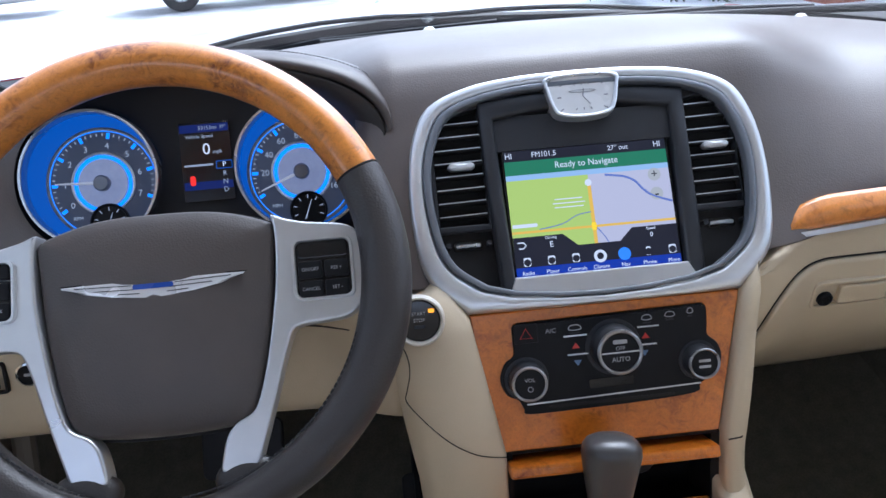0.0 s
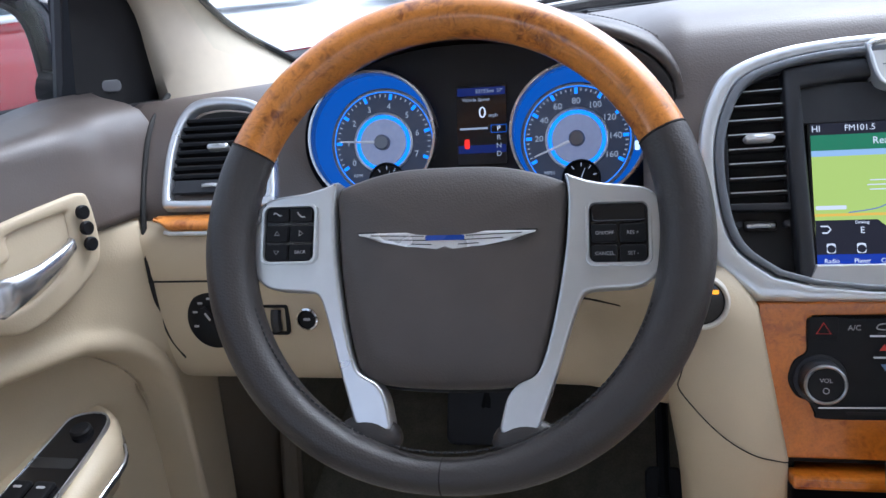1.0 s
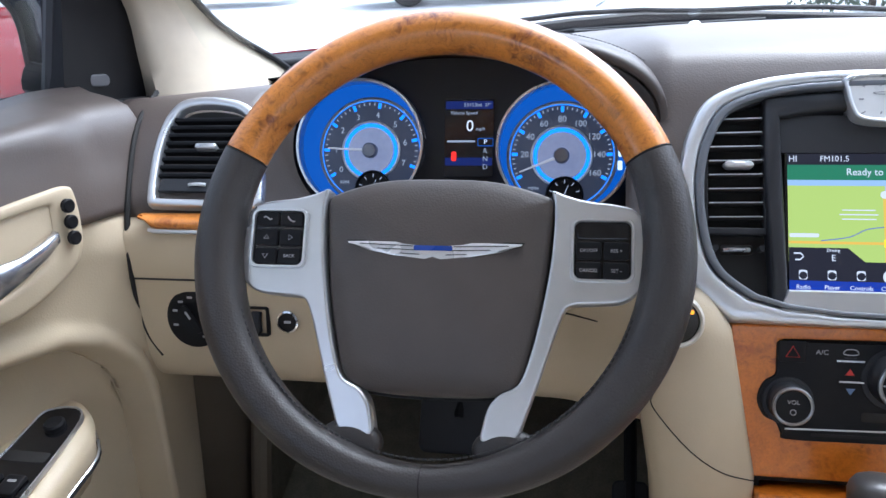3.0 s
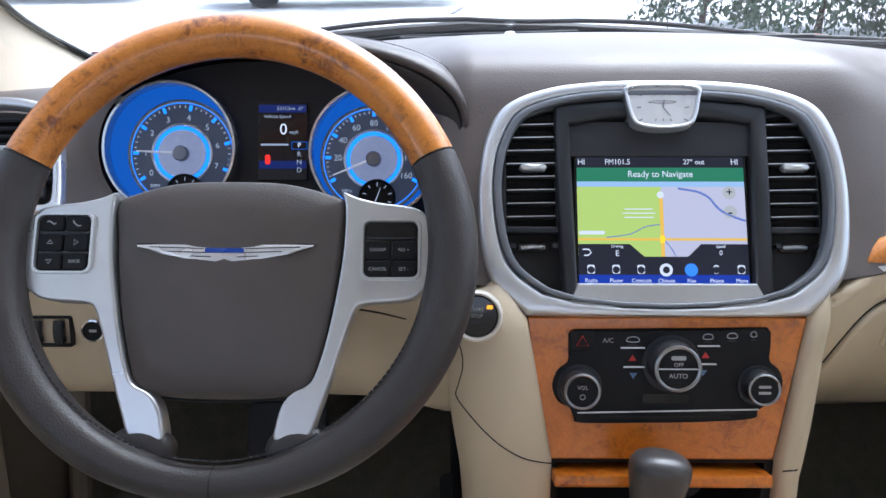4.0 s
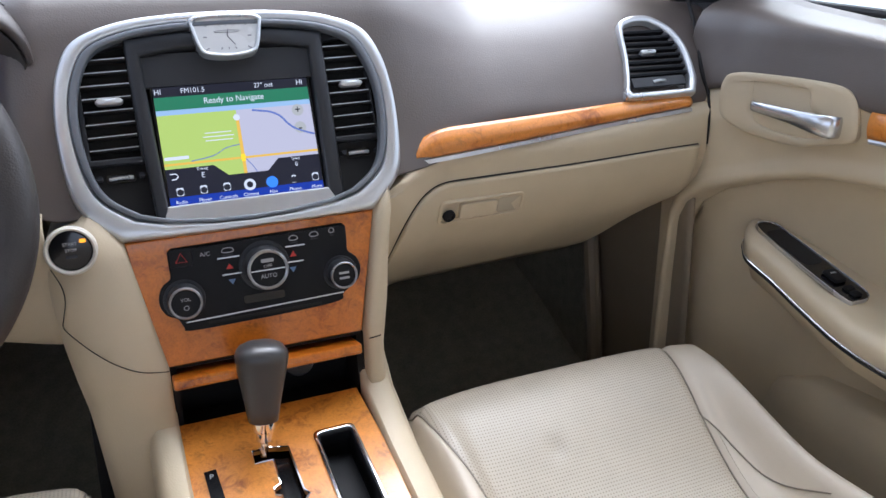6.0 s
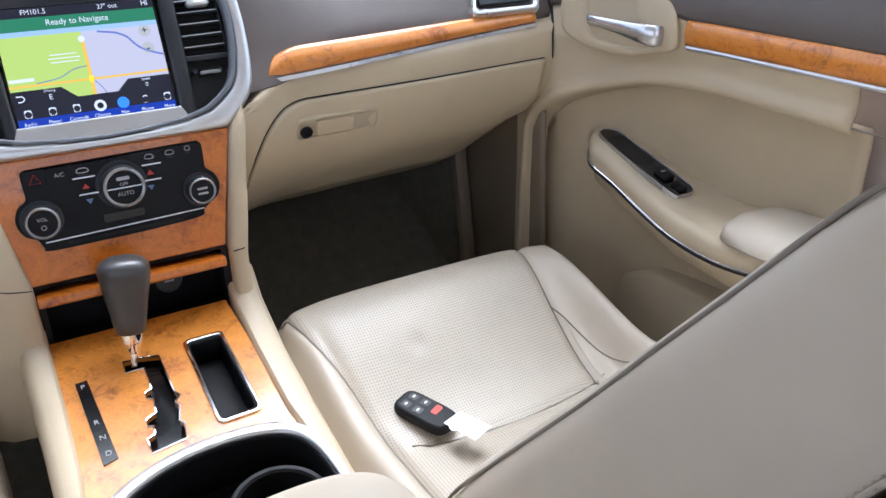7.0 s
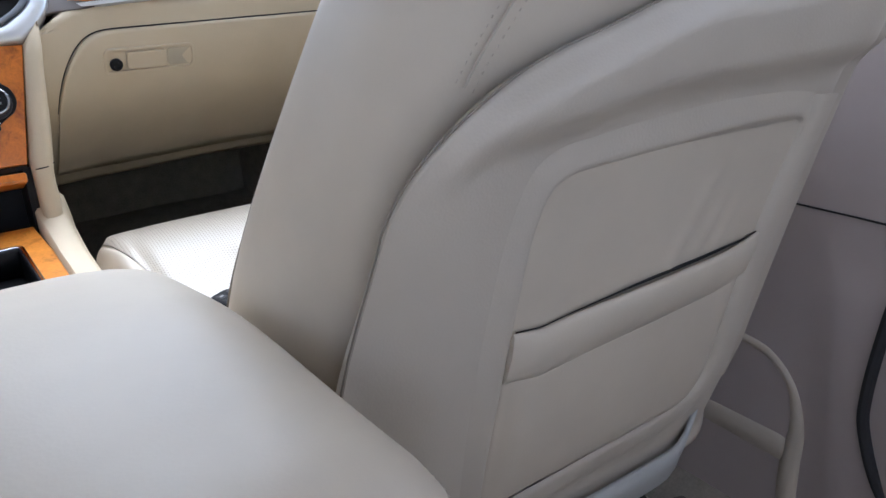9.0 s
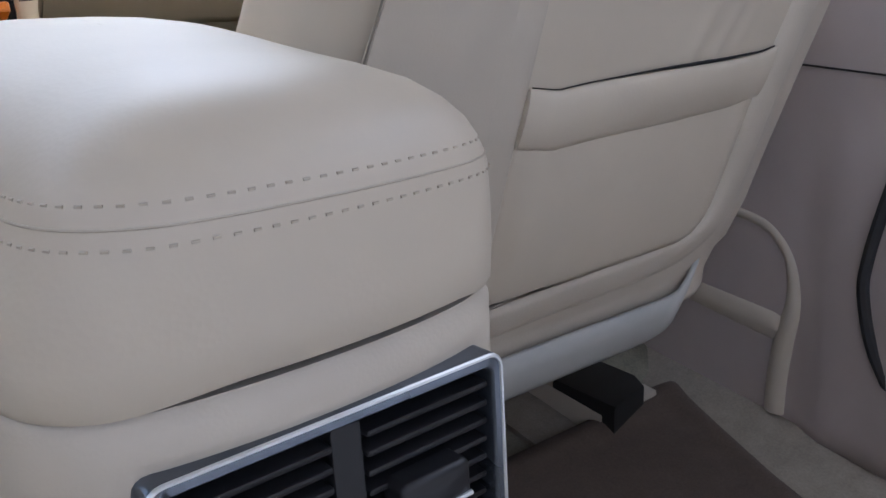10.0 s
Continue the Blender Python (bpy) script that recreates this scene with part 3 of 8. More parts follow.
# ---- doors ----
def recess_top(y, side=1):
    """Upper edge of the door's hollow; the driver's ends further back."""
    if side < 0:
        return pl([-0.2, 0.463, 0.60, 0.69, 0.735, 0.757, 0.775, 0.786, 0.795, 0.805], [0.700, 0.711, 0.706, 0.700, 0.683, 0.662, 0.635, 0.60, 0.50, 0.20], y)
    return pl([-0.2, 0.30, 0.50, 0.55, 0.63, 0.71, 0.775, 0.817, 0.836, 0.846, 0.853], [0.730, 0.738, 0.742, 0.741, 0.735, 0.713, 0.687, 0.655, 0.623, 0.50, 0.20], y)


def door_x(y, z, side=1):
    """A door's inner face, counted from the cabin's middle line."""
    x = 0.80 - 0.062 * S(0.50, 0.86, y)
    x -= 0.012 * math.exp(-((z - 0.83) / 0.05) ** 2)
    # the front of the door meets the end of the dash
    x += S(0.70, 0.79, y) * pl([0.60, 0.70, 0.783, 0.822, 0.866, 0.911], [-0.016, -0.019, -0.017, 0.008, 0.019, 0.022], z)
    top = recess_top(y, side)
    rec = S(0.0, 0.007, top - z)
    lip = 0.008 * math.exp(-((z - top - 0.003) / 0.014) ** 2)
    return x - lip + 0.040 * rec + 0.02 * S(0.9, 0.95, z)


def build_door(name, side):
    dx = lambda y, z: door_x(y, z, side)
    rt = lambda y: recess_top(y, side)
    m = Matrix.Translation((MID, 0, 0)) @ Matrix.Diagonal((side, 1, 1, 1))
    P = lambda x, y, z: m @ Vector((x, y, z))
    who = "driver's" if side < 0 else "passenger's"
    d = thing(name, P(0.8, 0.4, 0.2), f"{who} door panel, brown over beige, with wood strip and armrest", "car door", kind="structure")
    ys = [0.18 + 0.58 * k / 40 for k in range(40)] + [0.76 + 0.106 * k / 40 for k in range(41)]
    split = lambda y: pl([0.2, 0.56, 0.60, 0.78, 0.84, 0.87], [0.826, 0.826, 0.836, 0.828, 0.815, 0.808], y) if side > 0 else 0.822 - 0.004 * S(0.5, 0.86, y)
    belt = lambda y: 0.915 + 0.035 * S(0.5, 0.85, y)
    def lower_row(y, k):
        """Rows gather round the edge of the hollow."""
        a, b = max(rt(y) - 0.014, 0.162), min(rt(y) + 0.03, split(y) - 0.01)
        b = max(b, a + 0.01)
        return lerp(0.16, a, k / 25) if k < 25 else lerp(a, b, (k - 25) / 30) if k < 55 else lerp(b, split(y), (k - 55) / 15)
    flip = lambda bm: (bmesh.ops.reverse_faces(bm, faces=bm.faces), bm)[1] if side < 0 else bm
    part("lower_trim", flip(sheet(lambda y, t: (lambda z: P(dx(y, z), y, z))(lower_row(y, t)), [y for y in ys if side < 0 or y > 0.30], list(range(71)))), BEIGE, d, "beige lower door trim", solid=0.006, smooth=70)
    part("upper_trim", flip(sheet(lambda y, t: P(dx(y, lerp(split(y), belt(y), t)) - 0.004 + 0.05 * S(0.82, 1.0, t), y, lerp(split(y), belt(y), t) + 0.004 * math.sin(math.pi * t)), ys, [k / 16 for k in range(17)])), BROWN, d, "grained dark brown upper door trim", solid=0.006, smooth=70)
    # finger recess in the upper trim, lens-shaped: a dark patch stands for its shade
    def upper_at(y, z, lift):
        t = (z - split(y)) / (belt(y) - split(y))
        return P(dx(y, z) - 0.004 + 0.05 * S(0.82, 1.0, t) - lift, y, z + 0.004 * math.sin(math.pi * t) + lift * 0.6)
    gy, gz, gl_ = (0.742, 0.915, 0.068) if side < 0 else (0.705, 0.914, 0.062)
    lens = lambda q: (gy + gl_ * math.copysign(abs(math.cos(q)) ** 1.1, math.cos(q)), gz + 0.006 * math.cos(q) + (0.006 if math.sin(q) > 0 else 0.010) * math.sin(q))
    qs = np.linspace(0, 2 * math.pi, 41)[:-1]
    part("finger_recess", loft([[upper_at(lerp(gy, lens(q)[0], k), lerp(gz, lens(q)[1], k), 0.0012) for q in qs] for k in (1.0, 0.6, 0.2)]), RIM, d, "dark lens standing for the shaded finger recess", smooth=70)
    part("recess_lip", tube([upper_at(*lens(q), 0.0010) for q in qs], 0.0016, 6, closed=True), BROWN, d)
    # wood and silver strip
    part("wood_strip", flip(sheet(lambda y, t: P(dx(y, 0.81) - 0.008 - 0.004 * math.sin(math.pi * t), y, (0.797 if side > 0 else 0.793) + 0.03 * t), [0.18 + 0.38 * k / 24 for k in range(25)], [k / 6 for k in range(7)])), WOODL, d, "lacquered burl wood strip", solid=0.004)
    part("silver_strip", tube([P(dx(y, 0.795) - 0.009, y, 0.792 if side > 0 else 0.788) for y in np.linspace(0.18, 0.56, 20)], 0.004, 8), SILVER, d, "satin silver strip")
    # inner handle in its surround; f runs forward
    k = -1 if side < 0 else 1
    hy = 0.672 if side > 0 else 0.647
    H = plane(P(dx(hy, 0.81) - 0.012, hy, 0.813), (-side, -0.24, 0.03))
    fx = lambda f: -f if side > 0 else f
    outer = spline([(fx(u), v) for u, v in ((0.100, 0.005), (0.098, 0.026), (0.085, 0.040), (0.04, 0.044), (-0.03, 0.044), (-0.075, 0.040), (-0.092, 0.028), (-0.100, 0.008), (-0.100, -0.024), (-0.07, -0.034), (-0.025, -0.043), (0.035, -0.040), (0.075, -0.030), (0.095, -0.018))], 5)
    inner = spline([(fx(u), v) for u, v in ((0.048, 0.004), (0.050, 0.030), (0.046, 0.034), (0.02, 0.034), (-0.025, 0.033), (-0.034, 0.030), (-0.037, 0.010), (-0.050, 0.000), (-0.064, -0.010), (-0.064, -0.024), (-0.05, -0.029), (-0.025, -0.031), (0.01, -0.028), (0.034, -0.022), (0.045, -0.012))], 5)
    pull = ((0.045, 0.002, 0.013, 0.000), (0.038, 0.002, 0.014, 0.008), (0.015, 0.001, 0.016, 0.013), (-0.025, -0.002, 0.020, 0.017), (-0.055, -0.006, 0.026, 0.018), (-0.077, -0.008, 0.029, 0.016), (-0.085, -0.008, 0.027, 0.008))
    if side > 0:
        outer, inner = outer[::-1], inner[::-1]
    else:
        outer = spline([(0.070, 0.005), (0.067, 0.040), (0.058, 0.050), (0.03, 0.048), (-0.015, 0.042), (-0.050, 0.036), (-0.066, 0.027), (-0.073, 0.010), (-0.074, -0.022), (-0.070, -0.050), (-0.035, -0.066), (0.01, -0.056), (0.050, -0.036), (0.066, -0.018)], 5)
        inner = spline([(0.035, 0.005), (0.036, 0.028), (0.033, 0.035), (0.02, 0.0345), (-0.005, 0.032), (-0.025, 0.029), (-0.031, 0.024), (-0.033, 0.006), (-0.058, -0.002), (-0.064, -0.032), (-0.048, -0.043), (-0.015, -0.038), (0.018, -0.022), (0.033, -0.007)], 5)
        pull = ((0.034, 0.005, 0.010, 0.0), (0.029, 0.004, 0.013, 0.008), (0.010, -0.004, 0.017, 0.013), (-0.02, -0.014, 0.022, 0.017), (-0.045, -0.020, 0.030, 0.018), (-0.062, -0.023, 0.036, 0.016), (-0.068, -0.023, 0.033, 0.008))
    part("handle_surround", ring(outer, inner, H, 0.024, 0.0062, 0.0030), BEIGE, d, "beige surround of the inner handle", smooth=50)
    part("handle_well", slab([(u * 1.1, v * 1.1) for u, v in inner], H, 0.003, 0, front=0.0024), BEIGE, d)
    hr_ = []
    for f, v, h, w in pull:
        hr_.append([H @ Vector((fx(f), v + h / 2 * math.copysign(abs(math.cos(q)) ** 0.6, math.cos(q)), w + 0.006 + 0.0055 * math.sin(q))) for q in np.linspace(0, 2 * math.pi, 17)[:-1]])
    part("handle", loft(hr_), SATIN, d, "satin chrome door pull", smooth=60)
    if side < 0:
        for i in range(3):
            part("memory_button", lathe([(0.0072, 0), (0.0072, 0.004), (0.006, 0.005), (0.0001, 0.0045)], H @ Matrix.Translation((0.050 + 0.001 * i, 0.032 - 0.0165 * i, 0.010)), 20), BLACK, d, "round black memory button")
    # armrest
    ay, az = (-0.012, -0.010) if side > 0 else (-0.019, -0.031)
    rings = []
    for y in [0.748, 0.744, 0.735, 0.72, 0.69, 0.64, 0.58, 0.50, 0.40, 0.30, 0.18]:
        f = 1 - S(0.69, 0.75, y)
        xi = 0.835 - (0.835 - lerp(0.790, 0.725, min(1, (0.75 - y) / 0.06) ** 0.5 if y < 0.75 else 0)) - 0.030 * S(0.62, 0.35, y)
        zt = 0.648 - 0.055 * S(0.75, 0.50, y) + 0.02 * S(0.45, 0.25, y)
        h = lerp(0.03, 0.085, f)
        y, zt = y + ay * S(0.3, 0.6, y), zt + az
        rings.append([P(0.86, y, zt - 0.002), P(0.80, y, zt), P(xi + 0.018, y, zt), P(xi + 0.006, y, zt - 0.004), P(xi, y, zt - 0.013), P(xi + 0.001, y, zt - 0.03), P(xi + 0.012, y, zt - h * 0.7), P(xi + 0.05, y, zt - h), P(0.86, y, zt - h - 0.02)])
    part("armrest", loft(rings), BEIGE, d, "beige door armrest", smooth=60)
    edge = [(r[5] * 0.6 + r[4] * 0.4) + Vector((-side * 0.001, 0, -0.006)) for r in rings]
    part("armrest_trim", tube(spline([tuple(p) for p in edge], 3, False), 0.0014, 8), SATIN, d, "thin chrome line along the armrest")
    part("armrest_gap", tube(spline([tuple(p + Vector((0, 0, -0.004))) for p in edge], 3, False), 0.0018, 8), DARK, d)
    pad = [[P(x, y, z) for x, z in ((0.86, 0.60 + q), (0.80, 0.622 + q), (0.72 + e, 0.624 + q), (0.69 + e, 0.616 + q), (0.684 + e, 0.60 + q), (0.70 + e, 0.588 + q), (0.86, 0.588 + q))] for y, e, q in ((0.415, 0.06, -0.014 + az), (0.408, 0.03, -0.006 + az), (0.39, 0.012, az), (0.34, 0.002, 0.004 + az), (0.25, 0, 0.01 + az), (0.18, 0, 0.012 + az))]
    part("armrest_pad", loft(pad), LEATHER, d, "padded leather elbow rest", smooth=70)
    # switch panel
    Sw = plane(P(0.772, 0.612 + ay, 0.622 + az), (0.0, -0.27, 1), up=(0, 1, 0.27))
    sh = 0.025 if side > 0 else 0.0
    o = [(-k * u * (0.76 if side > 0 else 1), v) for u, v in spline([(-0.020, 0.105), (0.018, 0.108), (0.030, 0.06), (0.030, -0.09 + sh), (0.012, -0.105 + sh), (-0.024, -0.10 + sh), (-0.03, -0.04), (-0.026, 0.07)], 4)]
    part("switch_frame", ring(o, [(u * 0.95, v * 0.98) for u, v in o], Sw, 0.006, 0.0025, 0.0006), SATIN, d)
    sp = part("switch_panel", slab([(u * 0.955, v * 0.985) for u, v in o], Sw, 0.006, 0, front=0.0012), GLOSS, d, "gloss black window switch panel")
    rows = ((-0.005, -0.02), (-0.035, -0.02)) if side < 0 else ((-0.030, 0.0),)
    for r, (v, _) in enumerate(rows):
        for u in ((-0.013, 0.013) if side < 0 else (0.0,)):
            part("window_switch", slab(rrect(0.021, 0.026, 0.003, 3, cx=u, cy=v), Sw, 0.004, 0.002, front=0.007), BLACK, sp, "black window switch")
            bar(0.009, 0.003, Sw @ Matrix.Translation((0, 0, 0.0072)), u, v + 0.004, WHITE, sp)
    if side < 0:
        part("mirror_dial", lathe([(0.011, 0), (0.011, 0.005), (0.009, 0.007), (0.0001, 0.006)], Sw @ Matrix.Translation((0.004, 0.080, 0.001)), 24), BLACK, sp, "round mirror control")
        part("switch_well", slab(rrect(0.05, 0.014, 0.003, 3, cy=0.036), Sw, 0.001, 0, front=0.0016), DARK, sp)
    else:
        part("switch_well", slab(rrect(0.034, 0.085, 0.01, 3, cy=0.045), Sw, 0.001, 0, front=0.0016), DARK, sp)
        for v in (-0.056, -0.068):
            part("window_switch", slab(rrect(0.014, 0.010, 0.002, 3, cy=v), Sw, 0.003, 0.001, front=0.005), BLACK, sp)
    # thin dark bar that draws the shading at the hollow's edge
    part("hollow_edge", tube([P(dx(y, rt(y) + 0.001) - 0.0004, y, rt(y) + 0.001) for y in np.linspace(0.18, 0.845, 60)], 0.0011, 6), PIPING, d, "fine dark line for the shade along the hollow")
    # lower pocket and pull
    part("pocket_lip", loft([[P(x, y, z) for x, z in ((0.86, zt), (0.80, zt), (0.79, zt - 0.01), (0.80, 0.22), (0.86, 0.2))] for y, zt in ((0.69, 0.30), (0.66, 0.40), (0.60, 0.43), (0.4, 0.44), (0.32, 0.44))]), BEIGE, d, "moulded map pocket", smooth=60)
    part("speaker_lip", tube(spline([tuple(P(dx(y, z) - 0.002, y, z)) for y, z in ((0.62, 0.53), (0.585, 0.50), (0.57, 0.44), (0.585, 0.36), (0.62, 0.30))], 5, False), 0.004, 8), BEIGE, d)
    # sail panel and the front of the window frame
    part("sail_panel", loft([[P(0.845, y, z) for y, z in ((1.06, 0.925), (0.83, 0.93), (0.852, 1.065), (0.80, 1.16), (0.90, 1.16), (1.03, 1.065))], [P(0.822, y, z) for y, z in ((1.05, 0.925), (0.835, 0.935), (0.856, 1.065), (0.81, 1.145), (0.89, 1.145), (1.02, 1.065))]]), BLACK, d, "black sail panel by the mirror")
    part("tweeter", slab(rrect(0.030, 0.015, 0.0072, 6), plane(P(0.823, 0.905, 0.960), (-side, -0.3, 0)), 0.006, 0.002, front=0.006), material("tweeter_grey", (0.13, 0.13, 0.135), 0.35, 0.3, var=0.05), d, "small oval grey knob")
    part("window_seal", tube([P(0.845, 0.845, 0.945), P(0.853, 0.5, 0.930), P(0.855, 0.0, 0.915)], 0.006, 8), RUBBER, d, "black rubber sill seal")
    part("window_seal", tube([P(0.845, 0.84, 0.94), P(0.835, 0.858, 1.065), P(0.815, 0.80, 1.15), P(0.745, 0.66, 1.20)], 0.009, 8), RUBBER, d)
    # window pane
    pane = part("window_pane", loft([[P(x, y, z) for x, y, z in ((0.852, 0.85, 0.93), (0.853, -0.02, 0.91), (0.66, -0.02, 1.22), (0.68, 0.62, 1.215))], [P(x + 0.004, y, z) for x, y, z in ((0.852, 0.85, 0.93), (0.853, -0.02, 0.91), (0.66, -0.02, 1.22), (0.68, 0.62, 1.215))]]), GLASS, d, "side window with water drops")
    pane.visible_shadow = False
    # outer skin
    part("outer_skin", loft([[P(x, y, z) for y, z in ((1.0, 0.1), (0.95, 0.93), (-0.05, 0.82), (-0.05, 0.0))] for x in (0.93, 0.945)]), PAINT, d, "dark red outer door skin")
    return d


build_door("door_1", 1)
build_door("door_2", -1)


# ---- pillars, windscreen, rear side ----
PILLAR = material("cream_pillar_trim", (0.60, 0.52, 0.39), 0.6, var=0.05, scale=60, bump=0.15, bscale=700, kind="grain")


def pillars(side):
    m = Matrix.Translation((MID, 0, 0)) @ Matrix.Diagonal((side, 1, 1, 1))
    P = lambda x, y, z: m @ Vector((x, y, z))
    # each level: edge by the door, middle, edge by the glass
    L = [(0.79, 0.98, 0.90), (0.792, 0.99, 0.925), (0.80, 0.985, 0.985), (0.805, 0.96, 1.066), (0.775, 0.82, 1.145), (0.70, 0.58, 1.215), (0.65, 0.42, 1.255)]
    R = [(0.73, 1.32, 0.955), (0.74, 1.28, 0.975), (0.757, 1.17, 1.012), (0.757, 1.07, 1.048), (0.715, 0.84, 1.13), (0.635, 0.58, 1.205), (0.585, 0.42, 1.245)]
    rings = []
    for l, r in zip(spline(L, 4, False), spline(R, 4, False)):
        l, r = Vector(l), Vector(r)
        n_ = Vector((-0.6, -0.8, -0.1)) * (r - l).length * 0.15
        rings.append([P(*l), P(*(l.lerp(r, 0.12) + n_ * 0.55)), P(*(l.lerp(r, 0.35) + n_)), P(*(l.lerp(r, 0.65) + n_ * 0.8)), P(*(l.lerp(r, 0.9) + n_ * 0.25)), P(*r), P(*(r + Vector((0.06, 0.02, 0.02)))), P(*(l + Vector((0.07, 0.05, 0.0))))])
    whole(f"trim_a_pillar_{'right' if side > 0 else 'left'}", loft(rings), PILLAR, "cream windscreen pillar trim", "pillar trim", kind="structure", smooth=70)
    whole(f"trim_glass_edge_{'right' if side > 0 else 'left'}", tube([P(*(Vector(r) + Vector((-0.004, -0.006, 0.002)))) for r in spline(R, 4, False)], 0.005, 8), RUBBER, "black rubber edge of the windscreen", "seal", kind="structure")
    whole(f"trim_b_pillar_{'right' if side > 0 else 'left'}", loft([[P(x, y - 0.10 * S(0.6, 1.25, z), z) for x, y in ((xx, 0.17), (xx, 0.02), (xx - 0.01, 0.0), (xx + 0.05, -0.03), (xx + 0.07, 0.18))] for z, xx in ((0.93, 0.83), (1.0, 0.80), (1.15, 0.71), (1.25, 0.64))]), SHELL, "taupe upper centre pillar trim", "pillar trim", kind="structure", smooth=50)


pillars(1)
pillars(-1)
# lower centre pillar and rear door beside the passenger's seat
bp = thing("trim_centre_pillar", (0.80, 0.1, FLOOR), "taupe lower trim of the centre pillar, with a curved storage arch", "pillar trim", kind="structure")
part("panel", sheet(lambda y, z: Vector((0.805 + 0.02 * S(0.47, 0.9, z) - 0.012 * S(0.02, -0.06, y) - 0.010 * S(0.085, 0.050, y) * S(0.415, 0.375, z), y, z)), [-0.16 + 0.52 * k / 30 for k in range(31)], [0.02 + 0.92 * k / 30 for k in range(31)]), material("taupe_plastic", (0.40, 0.345, 0.32), 0.5, var=0.05, scale=20, bump=0.1, bscale=500, kind="grain"), bp, "taupe plastic lower panel", solid=0.008)
part("seam", tube([(0.7966 - 0.012 * S(0.02, -0.06, y), y, 0.471 - 0.10 * (0.10 - y)) for y in (0.16, 0.10, 0.04, 0.0, -0.02, -0.05)], 0.0012, 6), DARK, bp)
ap = spline([(0.800, 0.24, 0.296), (0.798, 0.177, 0.290), (0.797, 0.136, 0.276), (0.797, 0.108, 0.241), (0.797, 0.100, 0.19), (0.798, 0.108, 0.14), (0.800, 0.113, 0.09), (0.801, 0.114, 0.04)], 6, False)
part("arch", tube([(0.7985 + 0.42 * lerp(0.008, 0.016, S(0.26, 0.12, p[2])), p[1], p[2]) for p in ap], [lerp(0.008, 0.016, S(0.26, 0.12, p[2])) for p in ap], 12), SHELL, bp, "raised arch moulding")
part("ledge", loft([[Vector((0.815 - (0.815 - x) * k, y, z + 0.14 * (y - 0.12))) for x, z in spline([(0.815, 0.180), (0.801, 0.174), (0.7955, 0.163), (0.795, 0.148), (0.801, 0.134), (0.815, 0.124)], 4)] for y, k in ((0.40, 1), (0.25, 1.05), (0.16, 1.12), (0.125, 1.15), (0.108, 1.0))]), SHELL, bp, "sloping moulded ledge", smooth=80)
rd = thing("door_3", (0.80, -0.3, FLOOR), "taupe rear door panel with a black rubber seal", "car door", kind="structure")
part("seal", tube(spline([(0.79, -0.06, 0.62), (0.787, -0.035, 0.48), (0.785, -0.005, 0.36), (0.783, 0.012, 0.27), (0.783, 0.012, 0.22), (0.785, -0.01, 0.15), (0.79, -0.06, 0.09), (0.79, -0.2, 0.06)], 6, False), 0.007, 8), RUBBER, rd, "black rubber door seal")
part("panel", sheet(lambda y, z: Vector((0.79 + 0.03 * S(0.6, 0.9, z), y, z)), [-1.3 + 1.26 * k / 30 for k in range(31)], [0.05 + 0.86 * k / 20 for k in range(21)], keep=lambda y, z: y < -0.07 or abs(z - 0.25) < 0.12 and y < -0.01), SHELL, rd, solid=0.01)
whole("wall_left_rear", box((-0.93, -1.5, -0.05), (-0.90, 0.18, 0.82)), SHELL, "taupe rear door panel", "wall", kind="structure")
whole("wall_right_rear", box((0.86, -1.5, -0.05), (0.89, -0.12, 0.82)), SHELL, "taupe rear door panel", "wall", kind="structure")
# kick panels by the footwells
for side in (1, -1):
    m = Matrix.Translation((MID, 0, 0)) @ Matrix.Diagonal((side, 1, 1, 1))
    kp = thing(f"trim_kick_{'right' if side > 0 else 'left'}", m @ Vector((0.75, 0.95, FLOOR)), "kick panel beside the footwell, toned dark for its shade", "kick panel", kind="structure")
    part("panel", sheet(lambda y, z: m @ Vector((0.728 + 0.01 * math.sin(5 * z) - 0.02 * S(1.05, 1.35, y), y, z)), [0.80 + 0.27 * k / 20 for k in range(21)], [0.10 + 0.56 * k / 20 for k in range(21)]), KICK, kp, solid=0.006)
    part("moulding", tube(spline([tuple(m @ Vector(p)) for p in ((0.715, 1.075, 0.64), (0.712, 1.065, 0.56), (0.710, 1.05, 0.48), (0.712, 1.035, 0.38), (0.716, 1.03, 0.28), (0.718, 1.03, 0.12))], 6, False), 0.016, 10), KICK, kp)
# windscreen
ws = thing("windscreen", (MID, 1.35, 0.98), "wide raked windscreen with black edge band and dried drops", "windscreen", kind="structure")
wpt = lambda u, v: Vector((MID + u * lerp(0.80, 0.60, v), lerp(1.36 - 0.14 * u * u, 0.50 - 0.04 * u * u, v), lerp(0.985 - 0.05 * u * u, 1.25, v)))
us = [-1 + 2 * k / 24 for k in range(25)]
pane = part("pane", sheet(wpt, us, [k / 12 for k in range(13)]), GLASS, ws)
pane.visible_shadow = False
part("edge_band", sheet(lambda u, v: wpt(u, v) + Vector((0, -0.004, -0.004)), us, [0, 0.012, 0.024]), BLACK, ws, "black printed edge band", solid=0.002)
# black cowl and resting wiper outside the foot of the glass
cw = thing("wiper_cowl", (MID, 1.41, 0.96), "black cowl strip with a resting wiper below the windscreen", "cowl", kind="structure")
top_z = lambda x: pl([-0.85, -0.60, -0.43, -0.30, -0.19, 0.0, 0.22, 0.40, 0.58, 0.68, 0.80], [0.955, 1.004, 1.028, 1.040, 1.047, 1.043, 1.031, 1.017, 1.001, 0.983, 0.94], x)
cx_ = [-0.85 + 1.65 * k / 60 for k in range(61)]
